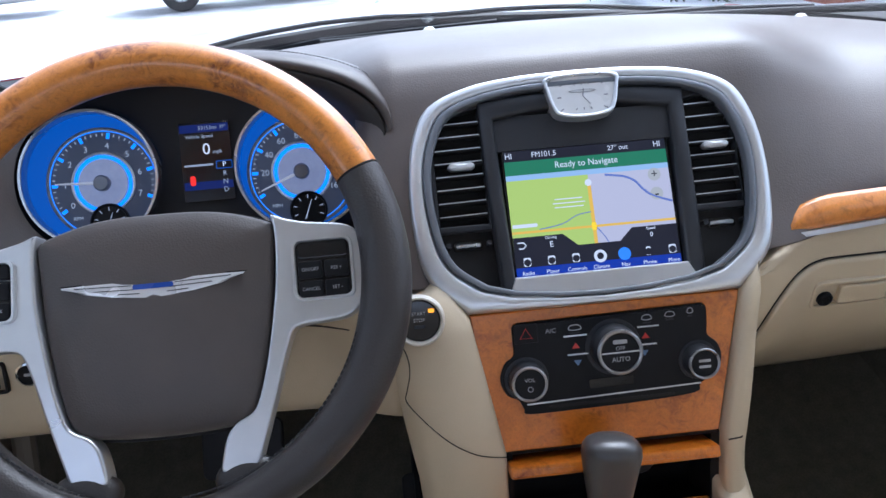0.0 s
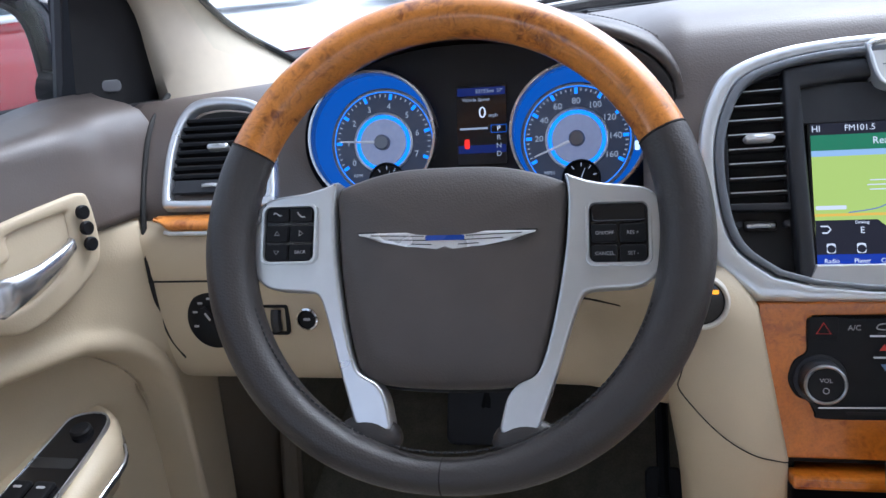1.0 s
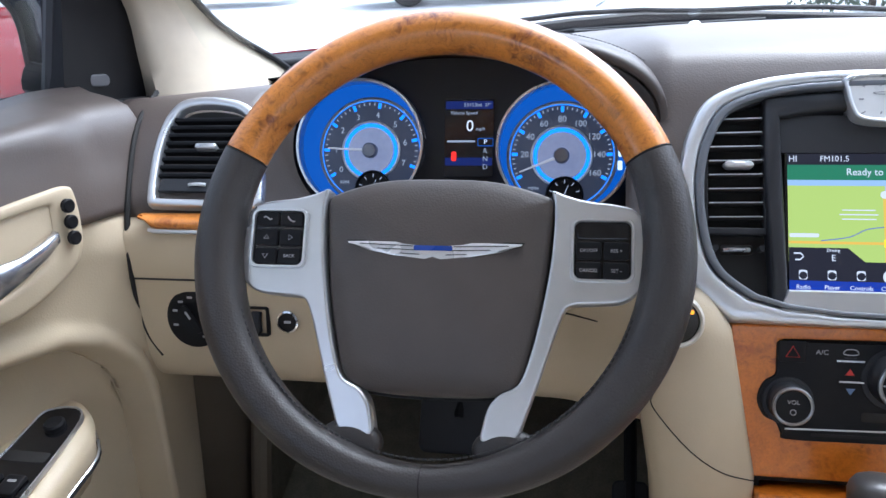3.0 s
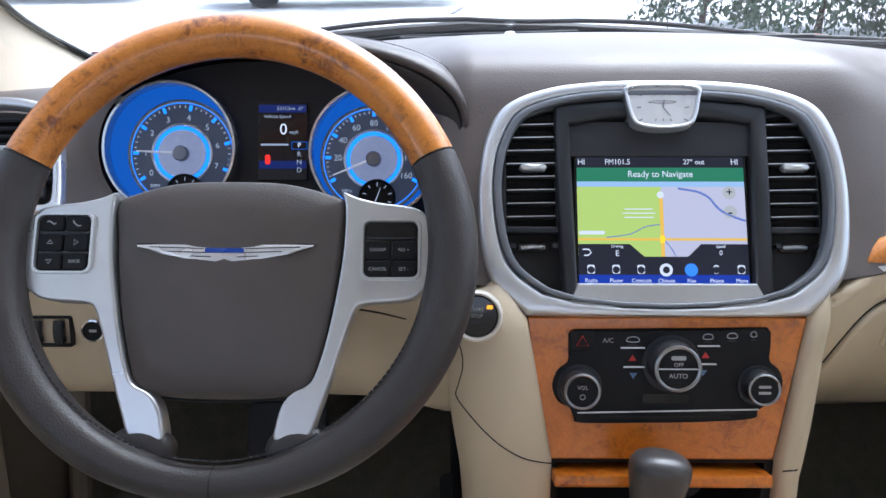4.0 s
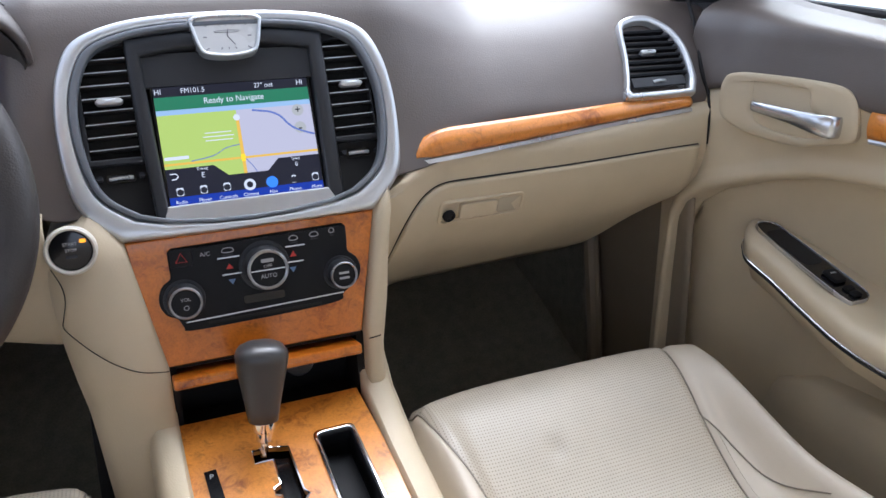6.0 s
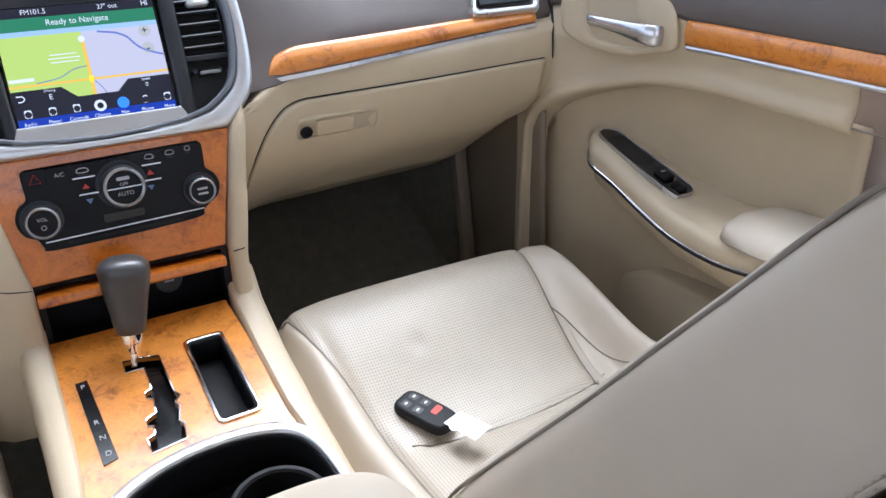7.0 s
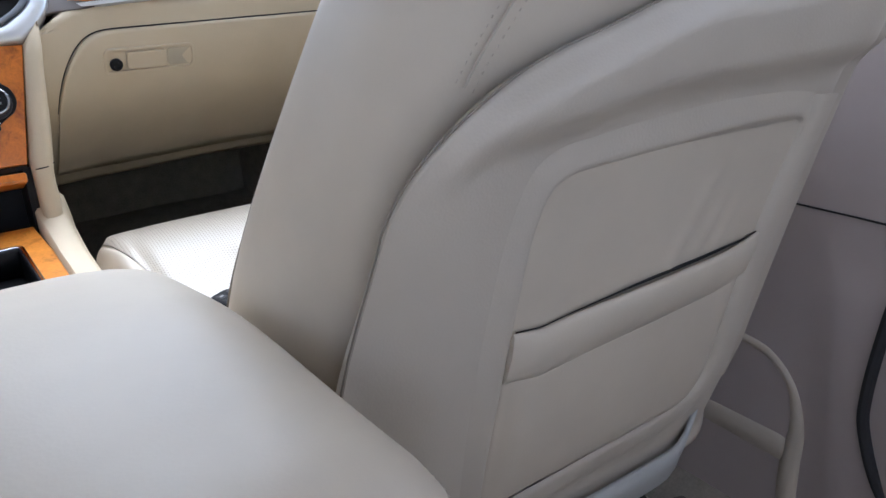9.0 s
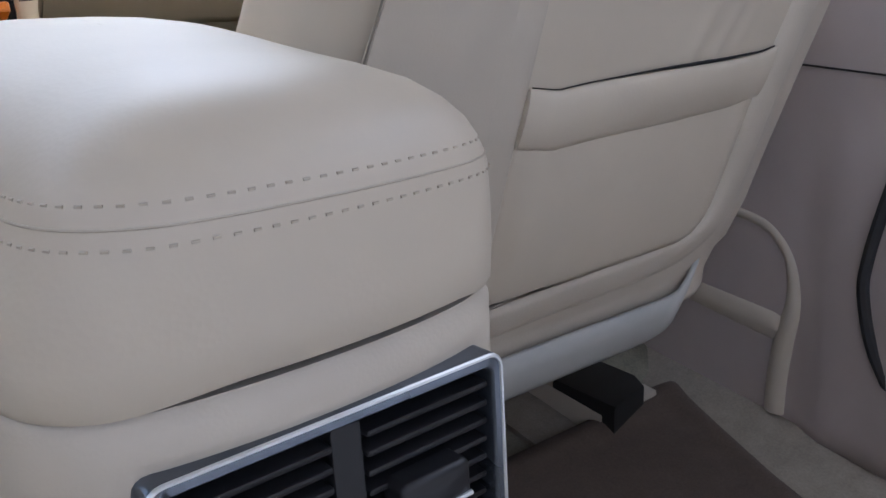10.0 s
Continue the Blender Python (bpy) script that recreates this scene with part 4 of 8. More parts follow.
part("strip", loft([[Vector((x, 1.43 - 0.16 * (x - MID) ** 2 + dy, z)) for dy, z in ((0.0, 0.93), (0.0, top_z(x) - 0.012), (0.008, top_z(x) - 0.007), (0.03, top_z(x) - 0.006), (0.05, 0.93))] for x in cx_]), RUBBER, cw, "black plastic cowl")
part("wiper_arm", tube([(x, 1.425 - 0.16 * (x - MID) ** 2, top_z(x) - 0.003 + 0.003 * math.sin(14 * x)) for x in cx_[8:52]], 0.0042, 8), CHARCOAL, cw, "dark grey wiper blade")

# ---- centre stack ----
GRAPHITE = material("graphite_satin", (0.15, 0.16, 0.175), 0.38, 0.3, var=0.05, scale=60)
A = plane((0, 0.728, 0.718), (0, -1, 0.43))
ZA = lambda z: (z - 0.718) * 1.0886
stack = thing("centre_stack", (0, 0.75, 0.5), "centre stack with silver bezel, screen, clock, vents and wood panel", "centre stack")
half = spline([(0.0, 0.957), (0.06, 0.9555), (0.115, 0.949), (0.158, 0.933), (0.177, 0.905), (0.185, 0.87), (0.1865, 0.83), (0.182, 0.785), (0.170, 0.760), (0.139, 0.7335)], 6, False) + [(0.10, 0.7325), (0.05, 0.732), (0.0, 0.732)]
ihalf = spline([(0.0, 0.946), (0.06, 0.9445), (0.108, 0.938), (0.145, 0.924), (0.162, 0.898), (0.170, 0.868), (0.170, 0.832), (0.163, 0.795), (0.150, 0.773), (0.122, 0.754)], 6, False) + [(0.09, 0.7455), (0.045, 0.741), (0.0, 0.7395)]
OUT = mirror_half([(u, ZA(v)) for u, v in half])
INN = mirror_half([(u, ZA(v)) for u, v in ihalf])
part("bezel", ring(OUT, INN, A, 0.03, 0.010, 0.006), SILVER, stack, "satin silver bezel round the screen and vents", smooth=60)
LIPO, LIPI = [(u * 1.003, (v - 0.12) * 1.003 + 0.12) for u, v in INN], [(u * 0.955, (v - 0.12) * 0.950 + 0.12) for u, v in INN]
part("inner_lip", ring(LIPO, LIPI, A, 0.012, 0.0115, 0.003), GRAPHITE, stack, "graphite inner lip of the bezel", smooth=60)
part("face", slab([(u * 0.985, (v - 0.12) * 0.985 + 0.12) for u, v in INN], A, 0.01, 0, front=-0.016), DARK, stack, "black plastic face")
# vents either side of the screen
for side, x0, x1 in ((-1, -0.158, -0.107), (1, 0.110, 0.160)):
    vent = part("vent", ring([(x0 - 0.004, ZA(0.931)), (x1 + 0.002, ZA(0.936)), (x1 + 0.002, ZA(0.811)), (x0 - 0.006 * (side < 0), ZA(0.811))], [(x0, ZA(0.922)), (x1, ZA(0.930)), (x1, ZA(0.817)), (x0, ZA(0.817))], A, 0.014, -0.004, 0.001), CHARCOAL, stack, "black air vent with silver-edged slats")
    for i in range(8):
        z = 0.826 + 0.0128 * i
        ins = 0.012 if i == 7 else (0.004 if i == 6 else 0)
        a, b = (x0 + ins, x1) if side < 0 else (x0, x1 - ins)
        part("slat", slab([(a, ZA(z) - 0.0016), (b, ZA(z) - 0.0016), (b, ZA(z) + 0.0016), (a, ZA(z) + 0.0016)], A, 0.012, 0, front=-0.0035), DARK, vent)
        part("slat_edge", tube([A @ Vector((a + 0.001, ZA(z), -0.0025)), A @ Vector((b - 0.001, ZA(z) + 0.001, -0.0028))], 0.0006, 6), SILVER, vent)
    xm = (x0 + x1) / 2 + 0.002
    part("tab", cushion(0.028, 0.0075, 0.010, A @ Matrix.Translation((xm, ZA(0.8725), -0.004)), 0.004, 0.001), SILVER, vent, "silver vent tab")
    part("thumbwheel_well", slab(rrect(0.030, 0.010, 0.003, 3, cx=xm, cy=ZA(0.7985)), A, 0.002, 0, front=-0.0135), GLOSS, vent)
    part("thumbwheel", tube([A @ Vector((xm - 0.012 + 0.024 * k / 8, ZA(0.7985), -0.013 + 0.003 * math.sin(math.pi * k / 8))) for k in range(9)], 0.0022, 8), SILVER, vent, "silver thumbwheel")
    for dx in (-0.021, 0.021):
        bar(0.005, 0.005, A, xm + dx, ZA(0.7985), CHARCOAL, vent, lift=-0.0125)
# screen pod
pod_o = [(-0.101, ZA(0.748)), (-0.106, ZA(0.84)), (-0.108, ZA(0.934)), (-0.05, ZA(0.938)), (0, ZA(0.939)), (0.05, ZA(0.938)), (0.110, ZA(0.932)), (0.109, ZA(0.84)), (0.107, ZA(0.75)), (0.05, ZA(0.7425)), (0, ZA(0.7418)), (-0.05, ZA(0.7425))]
pod_i = [(-0.088, ZA(0.760)), (-0.0905, ZA(0.84)), (-0.093, ZA(0.915)), (-0.05, ZA(0.921)), (0, ZA(0.922)), (0.05, ZA(0.921)), (0.093, ZA(0.915)), (0.091, ZA(0.84)), (0.088, ZA(0.760)), (0.05, ZA(0.7595)), (0, ZA(0.7595)), (-0.05, ZA(0.7595))]
part("screen_frame", ring(pod_o, pod_i, A, 0.022, 0.006, 0.004), CHARCOAL, stack, "dark grey raised screen frame", smooth=50)
part("screen_shroud", slab([(-0.093, ZA(0.8845)), (-0.094, ZA(0.918)), (0.094, ZA(0.918)), (0.092, ZA(0.8845))], A @ pose(0, 0, -0.002), 0.008, 0, front=0.0), CHARCOAL, stack)
part("chin", slab([(-0.098, ZA(0.7405)), (-0.0885, ZA(0.7625)), (0.0885, ZA(0.7625)), (0.101, ZA(0.7405))], A, 0.006, 0.002, front=0.0085), SILVER, stack, "satin silver panel below the screen")
display = thing("touch_screen", A @ Vector((0, ZA(0.82), -0.004)), "lit touch screen showing a navigation map", "screen")
M = A @ Matrix.Translation((0, 0, -0.003))
part("panel", slab([(-0.088, ZA(0.761)), (0.088, ZA(0.761)), (0.088, ZA(0.886)), (-0.088, ZA(0.886))], M, 0.004, 0), GLOSS, display)
B_ = 0.42
GREEN = glow("map_green", (0.52, 0.68, 0.16), B_ * 0.75)
GREY = glow("map_grey", (0.58, 0.56, 0.66), B_ * 0.75)
BANNER = glow("banner_green", (0.03, 0.20, 0.10), B_ * 0.8)
NAVY = glow("button_blue", (0.01, 0.04, 0.35), B_ * 0.8)
NIGHT = glow("screen_dark", (0.012, 0.012, 0.02), B_)
PALE = glow("screen_white", (0.75, 0.78, 0.85), B_ * 0.8)
SKYB = glow("screen_sky", (0.40, 0.60, 0.85), B_ * 0.7)
ROADC = glow("map_orange", (0.85, 0.52, 0.08), B_ * 0.8)
RIVER = glow("map_river", (0.16, 0.22, 0.55), B_ * 0.7)
SH = 0.1302 / 212.0
SX = lambda px: (px - 993) * 0.171 / 280.0
SY = lambda py: ZA(0.763) + (497 - py) * SH


def tile(x0, y0, x1, y1, mat, name, lift=0.0004):
    return part(name, slab([(SX(x0), SY(y1)), (SX(x1), SY(y1)), (SX(x1), SY(y0)), (SX(x0), SY(y0))], M, 0.0002, 0, front=lift), mat, display)


tile(853, 283, 1133, 301, NIGHT, "status_bar")
tile(853, 301, 1133, 325, BANNER, "banner")
tile(853, 325, 1133, 334, SKYB, "map_sky")
tile(853, 334, 993, 452, GREEN, "map_land")
tile(993, 334, 1133, 452, GREY, "map_town")
part("map_river", tube([M @ Vector((SX(a), SY(b), 0.0006)) for a, b in spline([(1022, 337), (1040, 340), (1055, 343), (1072, 352), (1085, 368), (1100, 380), (1120, 388), (1132, 392)], 4, False)], 0.0012, 4), RIVER, display)
part("map_road", slab([(SX(990), SY(452)), (SX(996), SY(452)), (SX(996), SY(345)), (SX(990), SY(345))], M, 0.0002, 0, front=0.0007), ROADC, display)
part("map_road", slab([(SX(853), SY(425)), (SX(1133), SY(425)), (SX(1133), SY(421)), (SX(853), SY(421))], M, 0.0002, 0, front=0.0006), ROADC, display)
for pts in ([(900, 420), (940, 414), (965, 402), (990, 398)], [(996, 424), (1008, 440), (1014, 452)]):
    part("map_track", tube([M @ Vector((SX(a), SY(b), 0.0006)) for a, b in spline(pts, 4, False)], 0.0005, 4), RIVER, display)
for w, y in ((48, 372), (56, 379), (50, 386)):
    bar(w * 0.0006, 0.0010, M @ Matrix.Translation((0, 0, 0.0004)), SX(955), SY(y), PALE, display, "map_caption")
bar(0.026, 0.0036, M @ Matrix.Translation((0, 0, 0.0004)), SX(876), SY(412), PALE, display, "map_caption")
part("position_marker", slab(rrect(0.005, 0.008, 0.001, 2, cx=SX(993), cy=SY(423)), M, 0.0002, 0, front=0.001), glow("marker_yellow", (0.9, 0.6, 0.02), B_), display)
part("route_shield", slab(circle(0.0036, 16, SX(992), SY(348)), M, 0.0002, 0, front=0.001), PALE, display)
part("toolbar", slab([(SX(853), SY(466)), (SX(1133), SY(466)), (SX(1133), SY(431)), (SX(1056), SY(431)), (SX(1034), SY(452)), (SX(962), SY(452)), (SX(938), SY(431)), (SX(853), SY(431))], M, 0.0002, 0, front=0.0009), NIGHT, display)
tile(853, 464, 1133, 484, NIGHT, "button_strip", 0.0008)
tile(853, 482, 1133, 497, NAVY, "button_strip", 0.0009)
T = lambda s, px, py, size, mat=PALE, sq=0.95: words(s, size, M @ Matrix.Translation((SX(px), SY(py), 0.0013)), mat, display, "screen_text", squeeze=sq)
T("HI", 861, 292, 0.0085), T("FM101.5", 922, 292, 0.0080), T("27° out", 1050, 292, 0.0075), T("HI", 1118, 292, 0.0085)
T("Ready to Navigate", 993, 313, 0.0095), T("E", 917, 447, 0.0085), T("Driving", 917, 435, 0.0042), T("+", 1107, 344, 0.013, NIGHT), T("-", 1107, 377, 0.016, NIGHT), T("Speed", 1088, 435, 0.0042), T("0", 1088, 446, 0.007)
for i, s in enumerate(("Radio", "Player", "Controls", "Climate", "Nav", "Phone", "More")):
    px = 873 + 41.2 * i
    T(s, px, 492, 0.0058)
    icon = slab(circle(0.0066, 20, SX(px), SY(474)), M, 0.0002, 0, front=0.0012) if i in (3, 4) else slab(rrect(0.0075 if i != 5 else 0.005, 0.009, 0.0015, 2, SX(px), SY(473)), M, 0.0002, 0, front=0.0012)
    part("icon", icon, PALE if i != 4 else glow("icon_blue", (0.05, 0.22, 0.8), B_), display)
    if i != 4:
        part("icon", slab(circle(0.0036, 12, SX(px), SY(474)), M, 0.0002, 0, front=0.0015), NIGHT, display)
for y, mt in ((344, PALE), (377, PALE)):
    part("zoom_button", slab(circle(0.0068, 20, SX(1107), SY(y)), M, 0.0002, 0, front=0.0010), glow("zoom_grey", (0.62, 0.62, 0.6), B_ * 0.6), display)
part("back_arrow", tube([M @ Vector((SX(a), SY(b), 0.0012)) for a, b in ((860, 440), (870, 440), (874, 445), (869, 450), (862, 450))], 0.0007, 4), PALE, display)

# clock
CLOCK_GREY = material("clock_grey", (0.20, 0.20, 0.21), 0.4, var=0.05)
clock = thing("clock", A @ Vector((0.002, ZA(0.93), 0.012)), "analogue clock with a white face in a rounded silver frame", "clock")
CK = A @ Matrix.Translation((0.002, ZA(0.9285), 0.0))
co = spline([(-0.039, 0.021), (-0.02, 0.025), (0.02, 0.025), (0.039, 0.021), (0.0385, 0.010), (0.034, -0.010), (0.026, -0.020), (0, -0.0235), (-0.026, -0.020), (-0.034, -0.010), (-0.0385, 0.010)], 5)
ci = [(u * 0.88, v * 0.84) for u, v in co]
part("frame", ring(co, ci, CK, 0.022, 0.0145, 0.004), SILVER, clock, "satin silver clock frame", smooth=70)
part("face", slab(ci, CK, 0.004, 0, front=0.011), material("clock_face", (0.60, 0.60, 0.585), 0.25, var=0.06, scale=80), clock, "white clock face")
for h in range(12):
    a = radians(30 * h)
    r = 1 / max(abs(math.cos(a)) / 0.0265, abs(math.sin(a)) / 0.0145)
    part("hour_mark", slab([(math.cos(a) * r * k + s * math.sin(a) * 0.0006, math.sin(a) * r * k - s * math.cos(a) * 0.0006) for k, s in ((0.84, 1), (1.0, 1), (1.0, -1), (0.84, -1))], CK, 0.0003, 0, front=0.0115), CLOCK_GREY, clock)
for ang, ln, w in ((-52, 0.012, 0.0009), (78, 0.008, 0.0012)):
    a = radians(ang)
    part("hand_of_clock", tube([CK @ Vector((0, 0, 0.0122)), CK @ Vector((math.cos(a) * ln, math.sin(a) * ln, 0.0122))], w * 0.5, 5), CLOCK_GREY, clock)
part("plate", tube([CK @ Vector((0.014 * math.cos(a), 0.0058 + 0.0014 * math.sin(a), 0.0113)) for a in np.linspace(0, 2 * math.pi, 25)[:-1]], 0.00028, 5, closed=True), CLOCK_GREY, clock)

# wood panel and climate controls
Bm = plane((0, 0.7305, 0.720), (0, -1, 0.17))
ZB = lambda z: (z - 0.720) * 1.0143
part("wood_panel", slab([(-0.138, ZB(0.7325)), (-0.119, ZB(0.590)), (0.110, ZB(0.590)), (0.1385, ZB(0.7325))], Bm, 0.02, 0.002, front=0.0), WOOD, stack, "lacquered burl wood panel")
ctl = part("climate_panel", slab([(u, ZB(v)) for u, v in spline([(-0.0975, 0.700), (-0.0975, 0.7145), (-0.0965, 0.7180), (-0.0930, 0.7193), (-0.085, 0.7195), (0.0, 0.7205), (0.090, 0.7215), (0.0980, 0.7216), (0.1015, 0.7200), (0.1025, 0.7165), (0.1025, 0.702), (0.1025, 0.690), (0.112, 0.681), (0.116, 0.667), (0.111, 0.654), (0.100, 0.646), (0.092, 0.640), (0.086, 0.632), (0.03, 0.6285), (-0.03, 0.6275), (-0.085, 0.6275), (-0.091, 0.633), (-0.096, 0.643), (-0.107, 0.649), (-0.113, 0.664), (-0.108, 0.680), (-0.098, 0.688)], 4)], Bm, 0.012, 0.0015, front=0.003), BLACK, stack, "black climate and radio control panel")
KNOB = material("knob_silver", (0.36, 0.37, 0.38), 0.28, 0.9, var=0.05)
for cx, cz, r, h in ((-0.0865, 0.664, 0.0185, 0.020), (0.004, 0.688, 0.0235, 0.026), (0.0905, 0.666, 0.0165, 0.018)):
    K = Bm @ Matrix.Translation((cx, ZB(cz), 0.003))
    kn = part("knob", lathe([(r * 1.22, 0), (r * 1.2, 0.001), (r * 1.02, 0.001), (r * 1.02, h * 0.3), (r * 0.98, h * 0.9), (r * 0.9, h), (r * 0.1, h)], K, 40), CHARCOAL, ctl, "round dark grey knob with a silver ring")
    part("knob_ring", lathe([(r * 0.96, h * 0.9), (r * 0.96, h + 0.0012), (r * 0.9, h + 0.002), (r * 0.82, h + 0.0012), (r * 0.82, h)], K, 40), KNOB, kn)
    part("knob_cap", lathe([(r * 0.82, h), (r * 0.78, h + 0.0008), (0.0005, h + 0.001)], K, 32), BLACK, kn)
    if r > 0.02:
        part("knob_divider", slab(rrect(r * 1.6, 0.0012, 0.0003, 1), K, 0.001, 0, front=h + 0.0018), SILVER, kn)
        words("AUTO", 0.0065, K @ Matrix.Translation((0, -0.007, h + 0.0014)), WHITE, kn)
        words("OFF", 0.0055, K @ Matrix.Translation((0, 0.004, h + 0.0014)), WHITE, kn)
        bar(0.014, 0.004, K, 0, 0.0105, WHITE, kn, lift=h + 0.0014)
    elif cx < 0:
        words("VOL", 0.0055, K @ Matrix.Translation((0, 0.004, h + 0.0014)), WHITE, kn)
        part("power_mark", tube([K @ Vector((0.0025 * math.cos(a), -0.005 + 0.0025 * math.sin(a), h + 0.0014)) for a in np.linspace(0, 6.28, 13)], 0.0004, 4), WHITE, kn)
    else:
        bar(0.012, 0.0026, K, 0, 0.003, WHITE, kn, lift=h + 0.0014)
        bar(0.012, 0.0026, K, 0, -0.003, WHITE, kn, lift=h + 0.0014)
Cm = Bm @ Matrix.Translation((0, 0, 0.0032))
part("accent_line", slab([(-0.088, ZB(0.6375)), (0.092, ZB(0.6415)), (0.092, ZB(0.6428)), (-0.088, ZB(0.6388))], Bm, 0.001, 0, front=0.0045), SILVER, ctl)
part("disc_slot", slab(rrect(0.13, 0.003, 0.001, 2, cx=0.0, cy=ZB(0.6335)), Bm, 0.001, 0, front=0.0036), DARK, ctl)
part("card_slot", slab(rrect(0.046, 0.009, 0.002, 3, cx=0.0, cy=ZB(0.6525)), Bm, 0.001, 0, front=0.0036), GLOSS, ctl)
for x0, x1, z in ((-0.046, -0.022, 0.703), (-0.043, -0.022, 0.684), (0.030, 0.052, 0.705), (0.030, 0.049, 0.687)):
    bar(x1 - x0, 0.0014, Cm, (x0 + x1) / 2, ZB(z), SILVER, ctl, "key_line", 0.0012)
for x, z in ((-0.034, 0.693), (0.038, 0.696)):
    part("red_arrow", slab([(x - 0.004, ZB(z) - 0.003), (x + 0.004, ZB(z) - 0.003), (x, ZB(z) + 0.003)], Cm, 0.0003, 0, front=0.0003), RED, ctl)
for x, z in ((-0.033, 0.675), (0.036, 0.678)):
    part("blue_arrow", slab([(x - 0.004, ZB(z) + 0.003), (x, ZB(z) - 0.003), (x + 0.004, ZB(z) + 0.003)], Cm, 0.0003, 0, front=0.0003), material("blue_print", (0.12, 0.2, 0.35), 0.5, var=0), ctl)
hz = part("hazard_button", slab(rrect(0.024, 0.020, 0.001, 2, -0.084, ZB(0.710)), Cm, 0.002, 0.0006, front=0.0012), BLACK, ctl)
part("hazard_mark", tube([Cm @ Vector((-0.084 + a, ZB(0.709) + b, 0.0014)) for a, b in ((-0.006, -0.004), (0.006, -0.004), (0, 0.006))], 0.0008, 4, closed=True), RED, hz)
words("A/C", 0.0066, Cm @ Matrix.Translation((-0.0585, ZB(0.710), 0.0004)), WHITE, ctl)
for x, z, w in ((-0.034, 0.711, 0.013), (0.040, 0.714, 0.010), (0.064, 0.715, 0.010), (0.085, 0.7165, 0.006)):
    part("key_mark", tube([Cm @ Vector((x + a * w, ZB(z) + b * 0.006, 0.0005)) for a, b in spline([(-0.5, -0.2), (-0.3, 0.4), (0.3, 0.4), (0.5, -0.2), (0.2, -0.4), (-0.2, -0.4)], 3)], 0.0005, 4, closed=True), WHITE, ctl)
    bar(w * 0.8, 0.0014, Cm, x, ZB(z) - 0.0055, CHARCOAL, ctl)

# beige columns beside the panel
def column(side):
    rings = []
    for z in np.linspace(0.40, 0.765, 22):
        xi = pl([0.40, 0.59, 0.7325, 0.765], [0.114, 0.113, 0.139, 0.160], z)
        xo = pl([0.40, 0.57, 0.63, 0.70, 0.74, 0.765], [0.145, 0.140, 0.150, 0.158, 0.165, 0.163], z) if side > 0 else pl([0.40, 0.55, 0.63, 0.69, 0.74, 0.758, 0.765], [0.19, 0.20, 0.213, 0.218, 0.212, 0.195, 0.175], z)
        yf = pl([0.40, 0.59, 0.73, 0.765], [0.700, 0.702, 0.724, 0.742], z)
        yo = yf + (0.028 if side > 0 else 0.014)
        rings.append([Vector((side * x, y, z)) for x, y in ((xi, yf + 0.05), (xi, yf + 0.003), (xi + 0.004, yf - 0.003), (lerp(xi, xo, 0.5), yf - 0.003), (lerp(xi, xo, 0.8), yf + 0.001), (xo, yo), (xo + 0.004, yo + 0.05))])
    return loft(rings)


part("side_column", column(1), BEIGE, stack, "beige column beside the wood panel", smooth=60)
part("side_column", column(-1), BEIGE, stack, "beige column with the start button", smooth=60)
part("column_seam", tube([(0.116, 0.6985, 0.583), (0.13, 0.699, 0.584), (0.142, 0.722, 0.586)], 0.0008, 6), DARK, stack)
part("column_seam", tube(spline([(-0.114, 0.6995, 0.590), (-0.14, 0.6990, 0.595), (-0.162, 0.6998, 0.607), (-0.180, 0.7028, 0.622), (-0.197, 0.7080, 0.640), (-0.209, 0.7135, 0.656), (-0.207, 0.7145, 0.668), (-0.203, 0.7150, 0.685), (-0.204, 0.7165, 0.702), (-0.211, 0.720, 0.720)], 6, False), 0.0006, 6), DARK, stack)
start = thing("start_button", (-0.189, 0.724, 0.735), "round black engine start button in a silver ring", "button")
SB = plane((-0.189, 0.722, 0.737), (-0.05, -1, 0.14))
part("button_ring", lathe([(0.0255, -0.004), (0.0255, 0.003), (0.0235, 0.005), (0.0215, 0.004), (0.0205, -0.002)], SB, 40), material("light_beige_ring", (0.62, 0.58, 0.50), 0.35, var=0.03), start, "pale ring")
part("button_cap", lathe([(0.0208, -0.004), (0.0208, 0.001), (0.0195, 0.0022), (0.0005, 0.0028)], SB, 40), GLOSS, start)
SBm = SB @ Matrix.Translation((0, 0, 0.0027))
for y, w, s in ((0.007, 0.012, "START"), (0.0005, 0.011, "STOP")):
    words(s, 0.0048, SBm @ Matrix.Translation((0, y, 0)), WHITE, start)
bar(0.011, 0.0034, SBm, 0, -0.006, CHARCOAL, start)
part("amber_lamp", slab(rrect(0.006, 0.004, 0.001, 2, 0.0125, 0.0095), SBm, 0.0003, 0, front=0.0003), glow("amber_lamp", (1.0, 0.35, 0.02), 0.6), start)

# wood shelf and the open bin below it
shelf = thing("storage_bin", (0, 0.74, 0.52), "open black storage bin under a sliding burl wood lid", "storage bin")
part("wood_lid", slab(rrect(0.216, 0.013, 0.003, 3, -0.004, 0), plane((0, 0.688, 0.577), (0, -1, 0.25)), 0.05, 0.003), WOOD, shelf, "burl wood lip")
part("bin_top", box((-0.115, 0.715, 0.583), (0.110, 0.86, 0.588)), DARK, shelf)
part("bin_back", box((-0.118, 0.775, 0.47), (0.116, 0.79, 0.585)), BLACK, shelf)
ps = thing("power_socket", (0.041, 0.77, 0.52), "round black cap over a power socket in the bin", "power socket")
PS = plane((0.040, 0.776, 0.536), (0, -1, 0.15))
